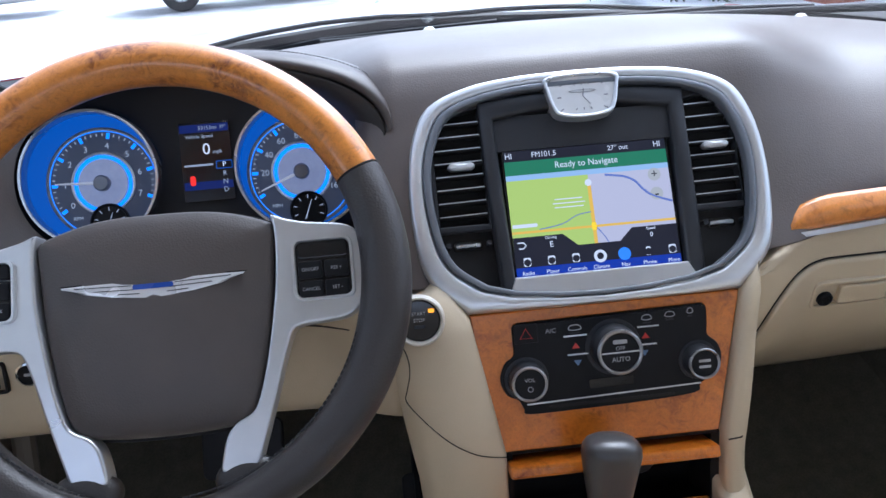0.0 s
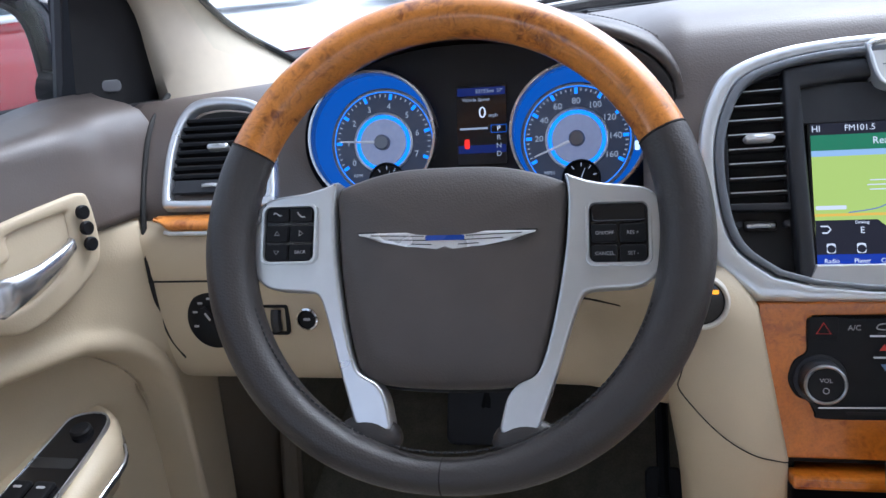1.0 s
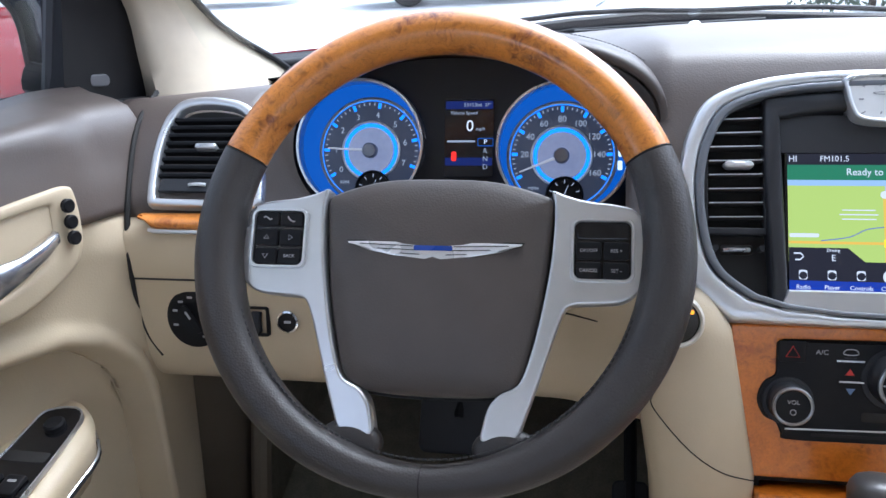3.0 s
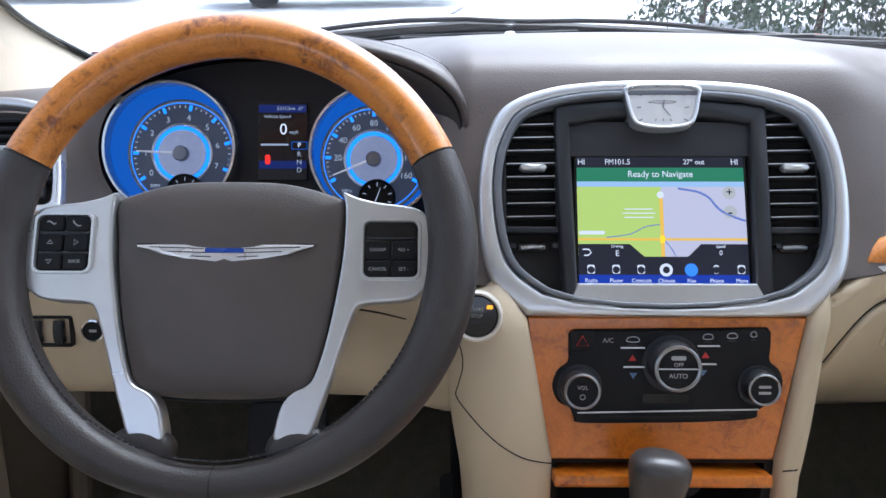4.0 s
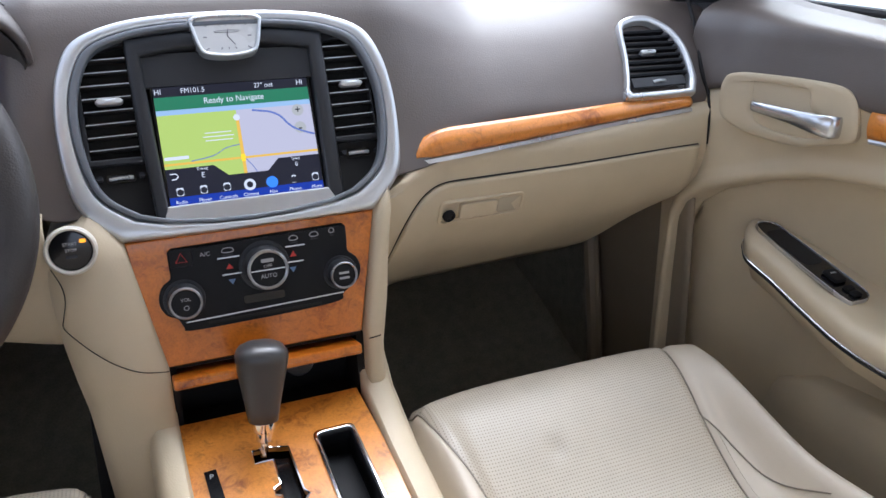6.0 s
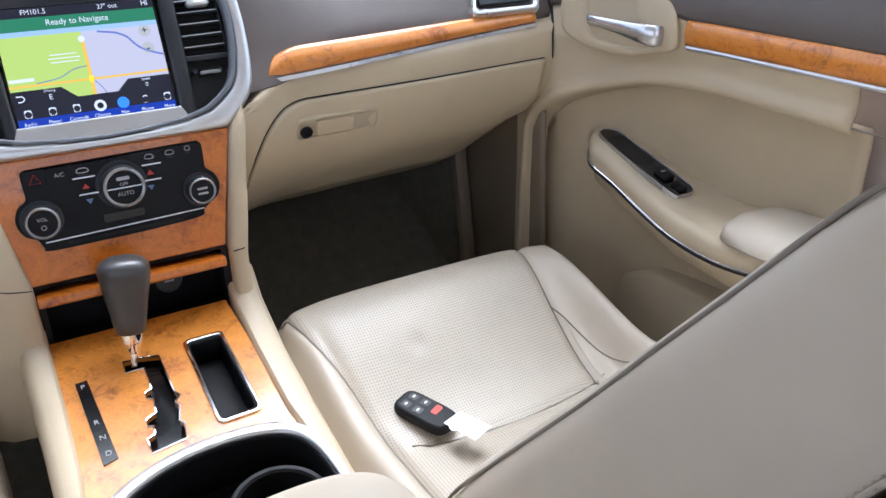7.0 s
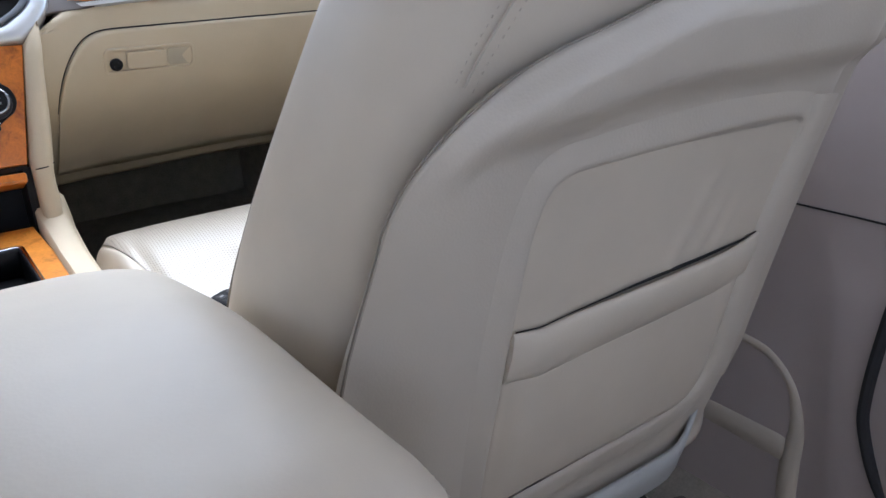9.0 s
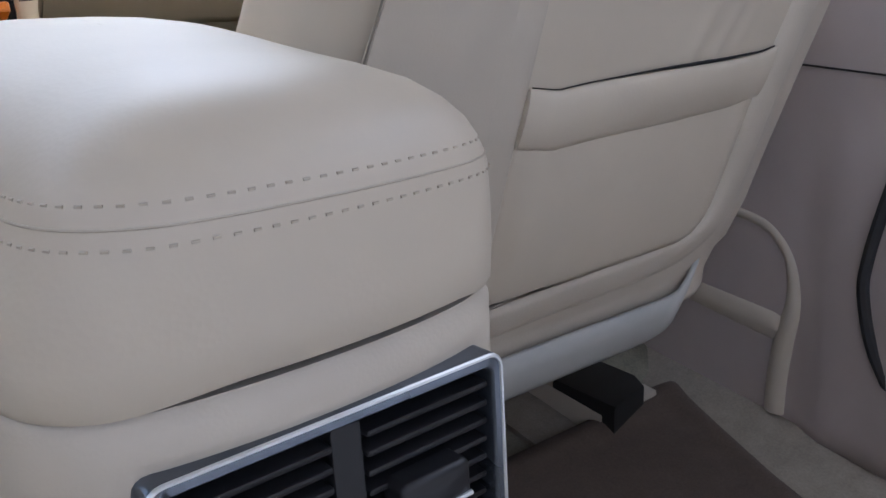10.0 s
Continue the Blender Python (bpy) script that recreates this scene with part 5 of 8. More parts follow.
part("cap", lathe([(0.0185, 0), (0.0185, 0.020), (0.0165, 0.023), (0.0001, 0.0235)], PS, 32), CHARCOAL, ps, "dark grey socket cap")
part("pull_tab", slab(rrect(0.016, 0.014, 0.003, 3, 0, 0.021), PS, 0.006, 0.001, front=0.022), CHARCOAL, ps)
bar(0.012, 0.0022, PS @ Matrix.Translation((0, 0, 0.0235)), 0.001, -0.002, WHITE, ps)
bar(0.008, 0.0012, PS @ Matrix.Translation((0, 0, 0.0235)), 0.0, 0.003, WHITE, ps)
part("bin_floor", box((-0.118, 0.70, 0.478), (0.116, 0.79, 0.490)), BLACK, shelf)
for s in (-1, 1):
    part("bin_side", box((s * 0.110 - 0.006, 0.715, 0.47), (s * 0.110 + 0.004, 0.79, 0.585)), BLACK, shelf)

# ---- outer vents ----
def outer_vent(side):
    if side > 0:
        o, n = (0.592, 0.836, 0.868), (0, -1, 0.95)
        k = 1
    else:
        o, n = (-0.695, 0.826, 0.878), (0, -1, 0.82)
        k = -1
    V = plane(o, n)
    if side > 0:
        pts = [(-0.063, -0.059), (-0.0605, -0.065), (-0.054, -0.0665), (0.0, -0.067), (0.046, -0.067), (0.053, -0.065), (0.056, -0.059), (0.066, -0.037), (0.071, 0.010), (0.061, 0.045), (0.034, 0.069), (0.008, 0.073), (-0.016, 0.068), (-0.029, 0.055), (-0.042, 0.0), (-0.055, -0.04)]
    else:
        pts = [(-0.0555, -0.060), (-0.0525, -0.0660), (-0.046, -0.068), (0.01, -0.069), (0.066, -0.069), (0.076, -0.066), (0.0785, -0.058), (0.074, -0.030), (0.066, 0.005), (0.056, 0.040), (0.044, 0.058), (0.026, 0.069), (-0.004, 0.0745), (-0.028, 0.0745), (-0.047, 0.069), (-0.058, 0.053), (-0.063, 0.030), (-0.0637, 0.0), (-0.060, -0.035)]
    outl = spline(pts, 5)
    c = (-0.003, -0.005)
    inn = [((u - c[0]) * 0.85 + c[0], (v - c[1]) * 0.86 + c[1]) for u, v in outl]
    v_ = thing("air_vent", V @ Vector((0, -0.06, 0)), "side air vent with black slats in a satin silver surround", "air vent", group="outer dash vents")
    part("surround", ring(outl, inn, V, 0.012, 0.008, 0.003), SILVER, v_, "satin silver surround", smooth=60)
    part("cavity", slab(inn, V, 0.004, 0, front=-0.008), DARK, v_)
    I = np.array(inn)
    for i in range(8):
        y = -0.028 + 0.0105 * i
        near = I[np.abs(I[:, 1] - y) < 0.012]
        a, b = near[:, 0].min() + 0.002, near[:, 0].max() - 0.002
        part("slat", slab([(a, y - 0.0022), (b, y - 0.0022), (b, y + 0.0022), (a, y + 0.0022)], V, 0.010, 0.001, front=0.004), BLACK, v_)
        part("slat_edge", tube([V @ Vector((a + 0.002, y + 0.001, 0.0045)), V @ Vector((b - 0.002, y + 0.001, 0.0045))], 0.0007, 5), CHARCOAL, v_)
    part("sill", slab([(-0.046, -0.05), (0.043 if side > 0 else 0.058, -0.05), (0.044 if side > 0 else 0.056, -0.034), (-0.045, -0.034)], V, 0.004, 0.001, front=0.006), CHARCOAL, v_)
    part("tab", cushion(0.026, 0.007, 0.010, V @ Matrix.Translation((0.0, 0.006, 0.002)), 0.003, 0.001), SILVER, v_, "silver vent tab")
    part("thumbwheel", tube([V @ Vector((-0.01 + 0.02 * j / 6, -0.042, 0.006 + 0.002 * math.sin(math.pi * j / 6))) for j in range(7)], 0.002, 8), SILVER, v_)


outer_vent(1)
outer_vent(-1)

# ---- lights switch, dimmer, boot button ----
KP = plane((-0.66, 0.7765, 0.70), (0, -1, 0.08))
hl = thing("light_switch", (-0.712, 0.78, 0.70), "round black headlamp switch", "light switch")
part("dial", lathe([(0.034, 0), (0.034, 0.003), (0.031, 0.005), (0.015, 0.005), (0.013, 0.004), (0.0005, 0.004)], KP @ Matrix.Translation((-0.043, 0.002, 0)), 40), BLACK, hl)
part("pointer", slab(rrect(0.007, 0.036, 0.003, 3), KP @ Matrix.Translation((-0.043, 0.002, 0.004)) @ pose(0, 0, 0, 0, 0, 35), 0.004, 0.001, front=0.009), BLACK, hl)
bar(0.0025, 0.010, KP @ Matrix.Translation((-0.043, 0.002, 0.0132)) @ pose(0, 0, 0, 0, 0, 35), 0, 0.006, WHITE, hl)
for a in (100, 130, 160, 200, -60):
    bar(0.006, 0.0025, KP @ Matrix.Translation((-0.043, 0.002, 0.0052)), 0.024 * math.cos(radians(a)), 0.024 * math.sin(radians(a)), WHITE, hl)
dm = thing("dimmer_switch", (-0.635, 0.78, 0.70), "black dimmer thumbwheel switch", "switch")
part("frame", ring(rrect(0.052, 0.034, 0.003, 3), rrect(0.046, 0.028, 0.002, 3), KP @ Matrix.Translation((0.018, 0, 0)), 0.006, 0.003, 0.001), BLACK, dm)
for dx in (-0.012, 0.012):
    part("wheel", tube([KP @ Vector((0.018 + dx, -0.011 + 0.022 * j / 6, 0.001 + 0.003 * math.sin(math.pi * j / 6))) for j in range(7)], 0.006, 8), CHARCOAL, dm)
bt = thing("boot_button", (-0.594, 0.78, 0.70), "round black boot release button in a chrome ring", "button")
part("ring", lathe([(0.0125, 0), (0.0125, 0.003), (0.0105, 0.004), (0.010, 0.0)], KP @ Matrix.Translation((0.066, 0.001, 0)), 28), CHROME, bt)
part("cap", lathe([(0.010, 0), (0.010, 0.002), (0.0005, 0.003)], KP @ Matrix.Translation((0.066, 0.001, 0)), 28), BLACK, bt)
bar(0.008, 0.003, KP @ Matrix.Translation((0.066, 0.001, 0.0028)), 0, 0, WHITE, bt)

# ---- instrument cluster under its hood ----
cl = thing("instrument_cluster", (-0.42, 0.88, 0.80), "instrument cluster with two blue-lit dials and a small display", "instrument cluster")
Cg = plane((-0.42, 0.872, 0.885), (0, -1, 0.25))
part("back_panel", slab([(-0.012 + 0.224 * math.copysign(abs(math.cos(a)) ** 0.85, math.cos(a)), -0.10 + 0.200 * max(0.0, math.sin(a)) ** 0.85) for a in np.linspace(0, math.pi, 33)], Cg, 0.01, 0, front=-0.02), material("cluster_black", (0.012, 0.011, 0.011), 0.6, var=0.1), cl)
# hood: an arch over the cluster
def arch(y, w, top, base, n=36, p=2.25, cx=-0.411, sag=0.0):
    w *= 0.908
    out = []
    for k in range(n + 1):
        a = math.pi * k / n
        c, s = math.cos(a), math.sin(a)
        foot = base if c > 0 else max(base, 0.945)      # it runs out into the dash beside the tachometer
        out.append(Vector((cx + w * (1 if c > 0 else 0.90) * math.copysign(abs(c) ** (2 / p), c), y + sag * (1 - s), foot + (top - foot) * abs(s) ** (2 / p))))
    return out


part("hood_inner", loft([arch(0.898, 0.222, 0.985, 0.80), arch(0.865, 0.224, 0.988, 0.81), arch(0.840, 0.226, 0.991, 0.85), arch(0.815, 0.2285, 0.994, 0.908)], closed=False), material("hood_brown_black", (0.022, 0.019, 0.017), 0.55, var=0.1, scale=60, bump=0.2, bscale=420, kind="grain"), cl, "dark inner hood", solid=0.003, smooth=60)
part("hood", loft([arch(0.815, 0.229, 0.994, 0.912), arch(0.811, 0.232, 0.998, 0.914), arch(0.812, 0.236, 1.002, 0.917), arch(0.83, 0.239, 1.006, 0.925, sag=0.03), arch(0.88, 0.239, 1.009, 0.932, sag=0.04), arch(0.95, 0.226, 0.992, 0.925, sag=0.05), arch(1.03, 0.20, 0.960, 0.91), arch(1.10, 0.17, 0.925, 0.89)], closed=False), PAD, cl, "dark grey leather hood with double stitching", smooth=70)
for y0, w0 in ((0.845, 0.2425), (0.852, 0.2428)):
    pth = [p + Vector((0, 0, 0.0008)) for p in arch(y0, w0 - 0.003, 1.0085, 0.928, 60, sag=0.034)][4:-4]
    stitches(pth, material("grey_thread", (0.10, 0.095, 0.09), 0.7, var=0.1), cl, 0.0045, 0.003, 0.0006)
# brown dash face between the vent and the tachometer
face = [dash_point(-0.66, k / 200) for k in range(160)]
def cluster_face(u, z):
    yd = pl([p.z for p in face], [p.y for p in face], z)
    yg = 0.866 + 0.25 * (z - 0.885)
    h = z - 0.884
    xg = -0.531 - (max(0.0, 0.0775 ** 2 - h * h)) ** 0.5 if abs(h) < 0.0775 else -0.531
    return Vector((lerp(-0.664, xg, u), lerp(yd, yg, S(0.0, 1.0, u)), z))


part("cluster_surround", sheet(cluster_face, [k / 16 for k in range(17)], [0.8075 + 0.1535 * k / 60 for k in range(61)]), BROWN, cl, "brown vinyl face beside the dials", smooth=60)
ICE = glow("gauge_blue", (0.014, 0.115, 0.52), 0.27)
ICEP = glow("gauge_pale", (0.03, 0.22, 0.95), 0.6)
FACE = material("gauge_face", (0.045, 0.045, 0.05), 0.5, var=0.05, emit=(0.03, 0.040, 0.07), strength=0.22)
INNER = material("gauge_centre", (0.22, 0.22, 0.25), 0.4, var=0.15, scale=150, emit=(0.12, 0.14, 0.22), strength=0.4)
NEEDLE = material("needle_grey", (0.42, 0.42, 0.44), 0.3, 0.3, var=0, emit=(0.3, 0.3, 0.33), strength=0.25)
DIALRIM = material("dial_rim_grey", (0.20, 0.21, 0.24), 0.35, 0.5, var=0.05)
NUM = glow("gauge_white", (0.45, 0.50, 0.60), 0.24)


def gauge(cx, cz, r, nums, a0, a1, needle, unit, sub, dx, dy):
    G = Cg @ Matrix.Translation((cx + 0.42, (cz - 0.885) * 1.03, 0))
    g = thing("gauge", G @ Vector((0, -r, 0)), sub, "gauge", group="cluster dials")
    part("bezel", ring(circle(r, 72), circle(r * 0.945, 72), G, 0.016, 0.004, 0.0018), SATIN, g, "chrome bezel")
    part("blue_band", lathe([(r * 0.966, -0.012), (r * 0.966, -0.002), (r * 0.95, -0.011), (r * 0.93, -0.0130), (0.0005, -0.0132)], G, 64), ICE, g, "blue-lit outer band")
    part("inner_line", tube([G @ Vector((r * 0.885 * math.cos(a), r * 0.885 * math.sin(a), -0.0127)) for a in np.linspace(0, 2 * math.pi, 65)[:-1]], 0.0005, 5, closed=True), ICEP, g)
    G = G @ Matrix.Translation((dx, dy, 0))
    r = r * 0.97
    part("dial", lathe([(r * 0.80, -0.017), (r * 0.80, -0.0115), (r * 0.78, -0.011), (0.0005, -0.011)], G @ Matrix.Translation((0.0, 0.0, 0)), 64), FACE, g)
    part("grey_ring", lathe([(r * 0.845, -0.012), (r * 0.845, -0.0100), (r * 0.82, -0.0092), (r * 0.795, -0.0096), (r * 0.79, -0.012)], G, 64), DIALRIM, g, "satin grey ring round the dial")
    part("blue_ring", tube([G @ Vector((r * 0.79 * math.cos(a), r * 0.79 * math.sin(a), -0.0102)) for a in np.linspace(0, 2 * math.pi, 65)[:-1]], 0.0006, 5, closed=True), ICEP, g)
    part("centre_ring", lathe([(r * 0.475, -0.012), (r * 0.475, -0.0095), (r * 0.46, -0.0088), (r * 0.44, -0.0095), (r * 0.435, -0.011)], G, 48), SILVER, g)
    part("centre_glow", lathe([(r * 0.43, -0.0115), (r * 0.43, -0.0095), (r * 0.38, -0.009), (r * 0.37, -0.0115)], G, 48), ICEP, g)
    part("centre", lathe([(r * 0.365, -0.0115), (r * 0.365, -0.0088), (0.0005, -0.0085)], G, 48), INNER, g)
    n = len(nums)
    for i in range((n - 1) * 5 + 1):
        a = radians(lerp(a0, a1, i / ((n - 1) * 5)))
        big = i % 5 == 0
        r0, r1, w = (0.675, 0.765, 0.0018) if big else (0.715, 0.755, 0.0006)
        c, s = math.cos(a), math.sin(a)
        part("tick", slab([(c * r * q + t * s * w, s * r * q - t * c * w) for q, t in ((r0, 1), (r1, 1), (r1, -1), (r0, -1))], G, 0.0004, 0, front=-0.0102), ICEP if big else NUM, g)
    for i, s in enumerate(nums):
        if s:
            a = radians(lerp(a0, a1, i / (n - 1)))
            words(s, 0.0096, G @ Matrix.Translation((math.cos(a) * r * 0.565, math.sin(a) * r * 0.565, -0.0102)), NUM, g)
    words(unit, 0.0058, G @ Matrix.Translation((-r * 0.42, -r * 0.50, -0.0102)), NUM, g)
    sg = G @ Matrix.Translation((0.004, -r * 0.60, 0))
    sd = part("small_dial", lathe([(r * 0.29, -0.011), (r * 0.29, -0.006), (r * 0.27, -0.005), (r * 0.255, -0.008), (0.0005, -0.008)], sg, 36), BLACK, g, "small inset dial")
    for i in range(7):
        a = radians(200 - 220 * i / 6 * 1.0)
        part("tick", slab([(math.cos(a) * r * q + t * math.sin(a) * 0.0005, math.sin(a) * r * q - t * math.cos(a) * 0.0005) for q, t in ((0.18, 1), (0.235, 1), (0.235, -1), (0.18, -1))], sg, 0.0004, 0, front=-0.0072), NUM, sd)
    part("small_needle", tube([sg @ Vector((-0.004, -0.010, -0.006)), sg @ Vector((0.004, 0.011, -0.006))], [0.0010, 0.0004], 5), NUM, sd)
    a = radians(needle)
    nd = part("needle", tube([G @ Vector((-math.cos(a) * r * 0.1, -math.sin(a) * r * 0.1, -0.004)), G @ Vector((math.cos(a) * r * 0.68, math.sin(a) * r * 0.68, -0.004))], [0.0022, 0.0009], 6), NEEDLE, g, "pale grey needle")
    part("needle_hub", lathe([(r * 0.12, -0.009), (r * 0.12, -0.003), (r * 0.10, -0.001), (0.0005, -0.001)], G, 28), DIALRIM, nd)
    return g, G


gauge(-0.531, 0.884, 0.0755, ["0", "1", "2", "3", "4", "5", "6", "7"], 212, -20, 177, "RPM", "tachometer with a blue-lit rim and chrome bezel", 0.011, -0.006)
gs, Gs = gauge(-0.300, 0.880, 0.0745, ["", "20", "40", "60", "80", "100", "120", "140", "160"], 207, -27, 202, "MPH", "speedometer with a blue-lit rim and chrome bezel", -0.002, -0.008)
for a in (4, -9):
    part("lit_mark", slab(rrect(0.005, 0.010, 0.001, 2, 0.0745 * 0.86 * math.cos(radians(a)), 0.0745 * 0.86 * math.sin(radians(a))), Gs, 0.001, 0, front=-0.010), glow("lit_white", (0.6, 0.8, 1.0), 0.5), gs)
# display between the dials
D = Cg @ Matrix.Translation((0.0135, 0.008, -0.014))
ds = part("display", slab(rrect(0.056, 0.088, 0.002, 3), D, 0.003, 0), material("display_black", (0.006, 0.007, 0.012), 0.2, var=0), cl, "small lit display")
tw = lambda s, x, y, z, mt=NUM, al="CENTER": words(s, z, D @ Matrix.Translation((x, y, 0.0003)), mt, ds, "display_text", align=al)
tw("53153mi", 0.004, 0.037, 0.0060), tw("27°", 0.021, 0.037, 0.005), tw("Vehicle Speed", -0.006, 0.028, 0.0055)
tw("0", 0.001, 0.013, 0.018, PALE), tw("mph", 0.013, 0.010, 0.006), tw("P", 0.019, -0.005, 0.008, PALE), tw("R", 0.019, -0.015, 0.008), tw("N", 0.019, -0.024, 0.008), tw("D", 0.019, -0.033, 0.008)
bar(0.032, 0.0022, D, -0.009, -0.004, NUM, ds)
part("gear_box", ring(rrect(0.018, 0.009, 0.001, 2, 0.019, -0.005), rrect(0.0165, 0.0075, 0.001, 2, 0.019, -0.005), D, 0.0004, 0.0004, 0.0001), ICE, ds)
part("door_ajar_mark", slab(rrect(0.006, 0.011, 0.002, 3, -0.017, -0.021), D, 0.0003, 0, front=0.0003), glow("warning_red", (0.9, 0.03, 0.02), 0.4), ds)
for y in (0.037, -0.027):
    part("blue_bar", slab(rrect(0.054, 0.009, 0.001, 2, 0, y), D, 0.0001, 0, front=0.0002), glow("dim_blue", (0.01, 0.02, 0.12), 0.3), ds)
part("warning_lamp", slab(circle(0.0028, 12, -0.028, -0.062), Cg, 0.001, 0, front=-0.017), glow("warning_lamp_red", (0.9, 0.02, 0.02), 0.5), cl)

# ---- steering wheel ----
W0 = plane((-0.388, 0.5725, 0.8425), (0, -1, 0.45))
Ws = W0 @ Matrix.Translation((0, 0, -0.024))
wheel = thing("steering_wheel", (-0.388, 0.566, 0.66), "leather steering wheel with burl wood upper rim and silver spokes", "steering wheel")
R0 = 0.1750


def rim(a0, a1, n, swell=0.0, r1=0.0178, r2=0.0190):
    rings = []
    for k in range(n + 1):
        a = radians(lerp(a0, a1, k / n))
        # fuller grips beside the spokes, a slimmer bottom
        deg = math.degrees(a) % 360
        g = 1 + 0.10 * math.exp(-((min(abs(deg - 350), abs(deg + 10 - 0)) / 28) ** 2)) + 0.10 * math.exp(-(((deg - 190) / 28) ** 2)) - 0.24 * math.exp(-(((deg - 270) / 26) ** 2)) + swell
        c = Vector((math.cos(a), math.sin(a), 0))
        rings.append([W0 @ (c * (R0 + r1 * g * math.cos(q)) + Vector((0, 0, -0.003 + r2 * g * math.sin(q)))) for q in np.linspace(0, 2 * math.pi, 19)[:-1]])
    return loft(rings)


part("wood_rim", rim(24.5, 155.5, 60, -0.02), burl("rim_burl_wood", (0.15, 0.034, 0.006), (0.70, 0.260, 0.040), (1.6, 1.6, 1.6)), wheel, "lacquered burl wood upper rim", smooth=60)
part("leather_rim", rim(156, 384, 90), RIM, wheel, "dark grey leather lower rim", smooth=60)
for a in (24.2, 155.8, 270):
    part("rim_seam", rim(a, a + 0.35, 1, 0.012), DARK, wheel)
stitches([W0 @ Vector((math.cos(radians(a)) * (R0 - 0.0175), math.sin(radians(a)) * (R0 - 0.0175), 0.005)) for a in np.linspace(200, 250, 40)], material("dark_thread", (0.02, 0.02, 0.02), 0.6, var=0), wheel, 0.005, 0.0034, 0.0009)
stitches([W0 @ Vector((math.cos(radians(a)) * (R0 - 0.0175), math.sin(radians(a)) * (R0 - 0.0175), 0.005)) for a in np.linspace(256, 340, 60)], material("dark_thread", (0.02, 0.02, 0.02), 0.6, var=0), wheel, 0.005, 0.0034, 0.0009)
hub = spline([(0.0, 0.060), (0.045, 0.058), (0.082, 0.048), (0.0915, 0.040), (0.090, 0.020), (0.085, -0.03), (0.076, -0.075), (0.066, -0.102), (0.045, -0.109), (0.0, -0.111), (-0.045, -0.109), (-0.066, -0.102), (-0.076, -0.075), (-0.085, -0.03), (-0.090, 0.020), (-0.0915, 0.040), (-0.082, 0.048), (-0.045, 0.058)], 5)
Hm = W0 @ Matrix.Translation((0, -0.003, -0.0285))
rings = [[Hm @ Vector((u, v, -0.02)) for u, v in hub]]
for s, w in ((1.0, 0.006), (0.992, 0.012), (0.975, 0.0165), (0.94, 0.0195), (0.8, 0.0235), (0.55, 0.027), (0.25, 0.0285)):
    rings.append([Hm @ Vector((u * s, v * s + 0.005 * (1 - s), w)) for u, v in hub])
part("airbag_cover", loft(rings), PAD, wheel, "grained dark brown airbag cover", smooth=60)
part("hub_gap", ring([(u * 1.022, v * 1.02) for u, v in hub], [(u * 0.99, v * 0.99) for u, v in hub], Hm, 0.01, 0.004, 0.001), DARK, wheel)
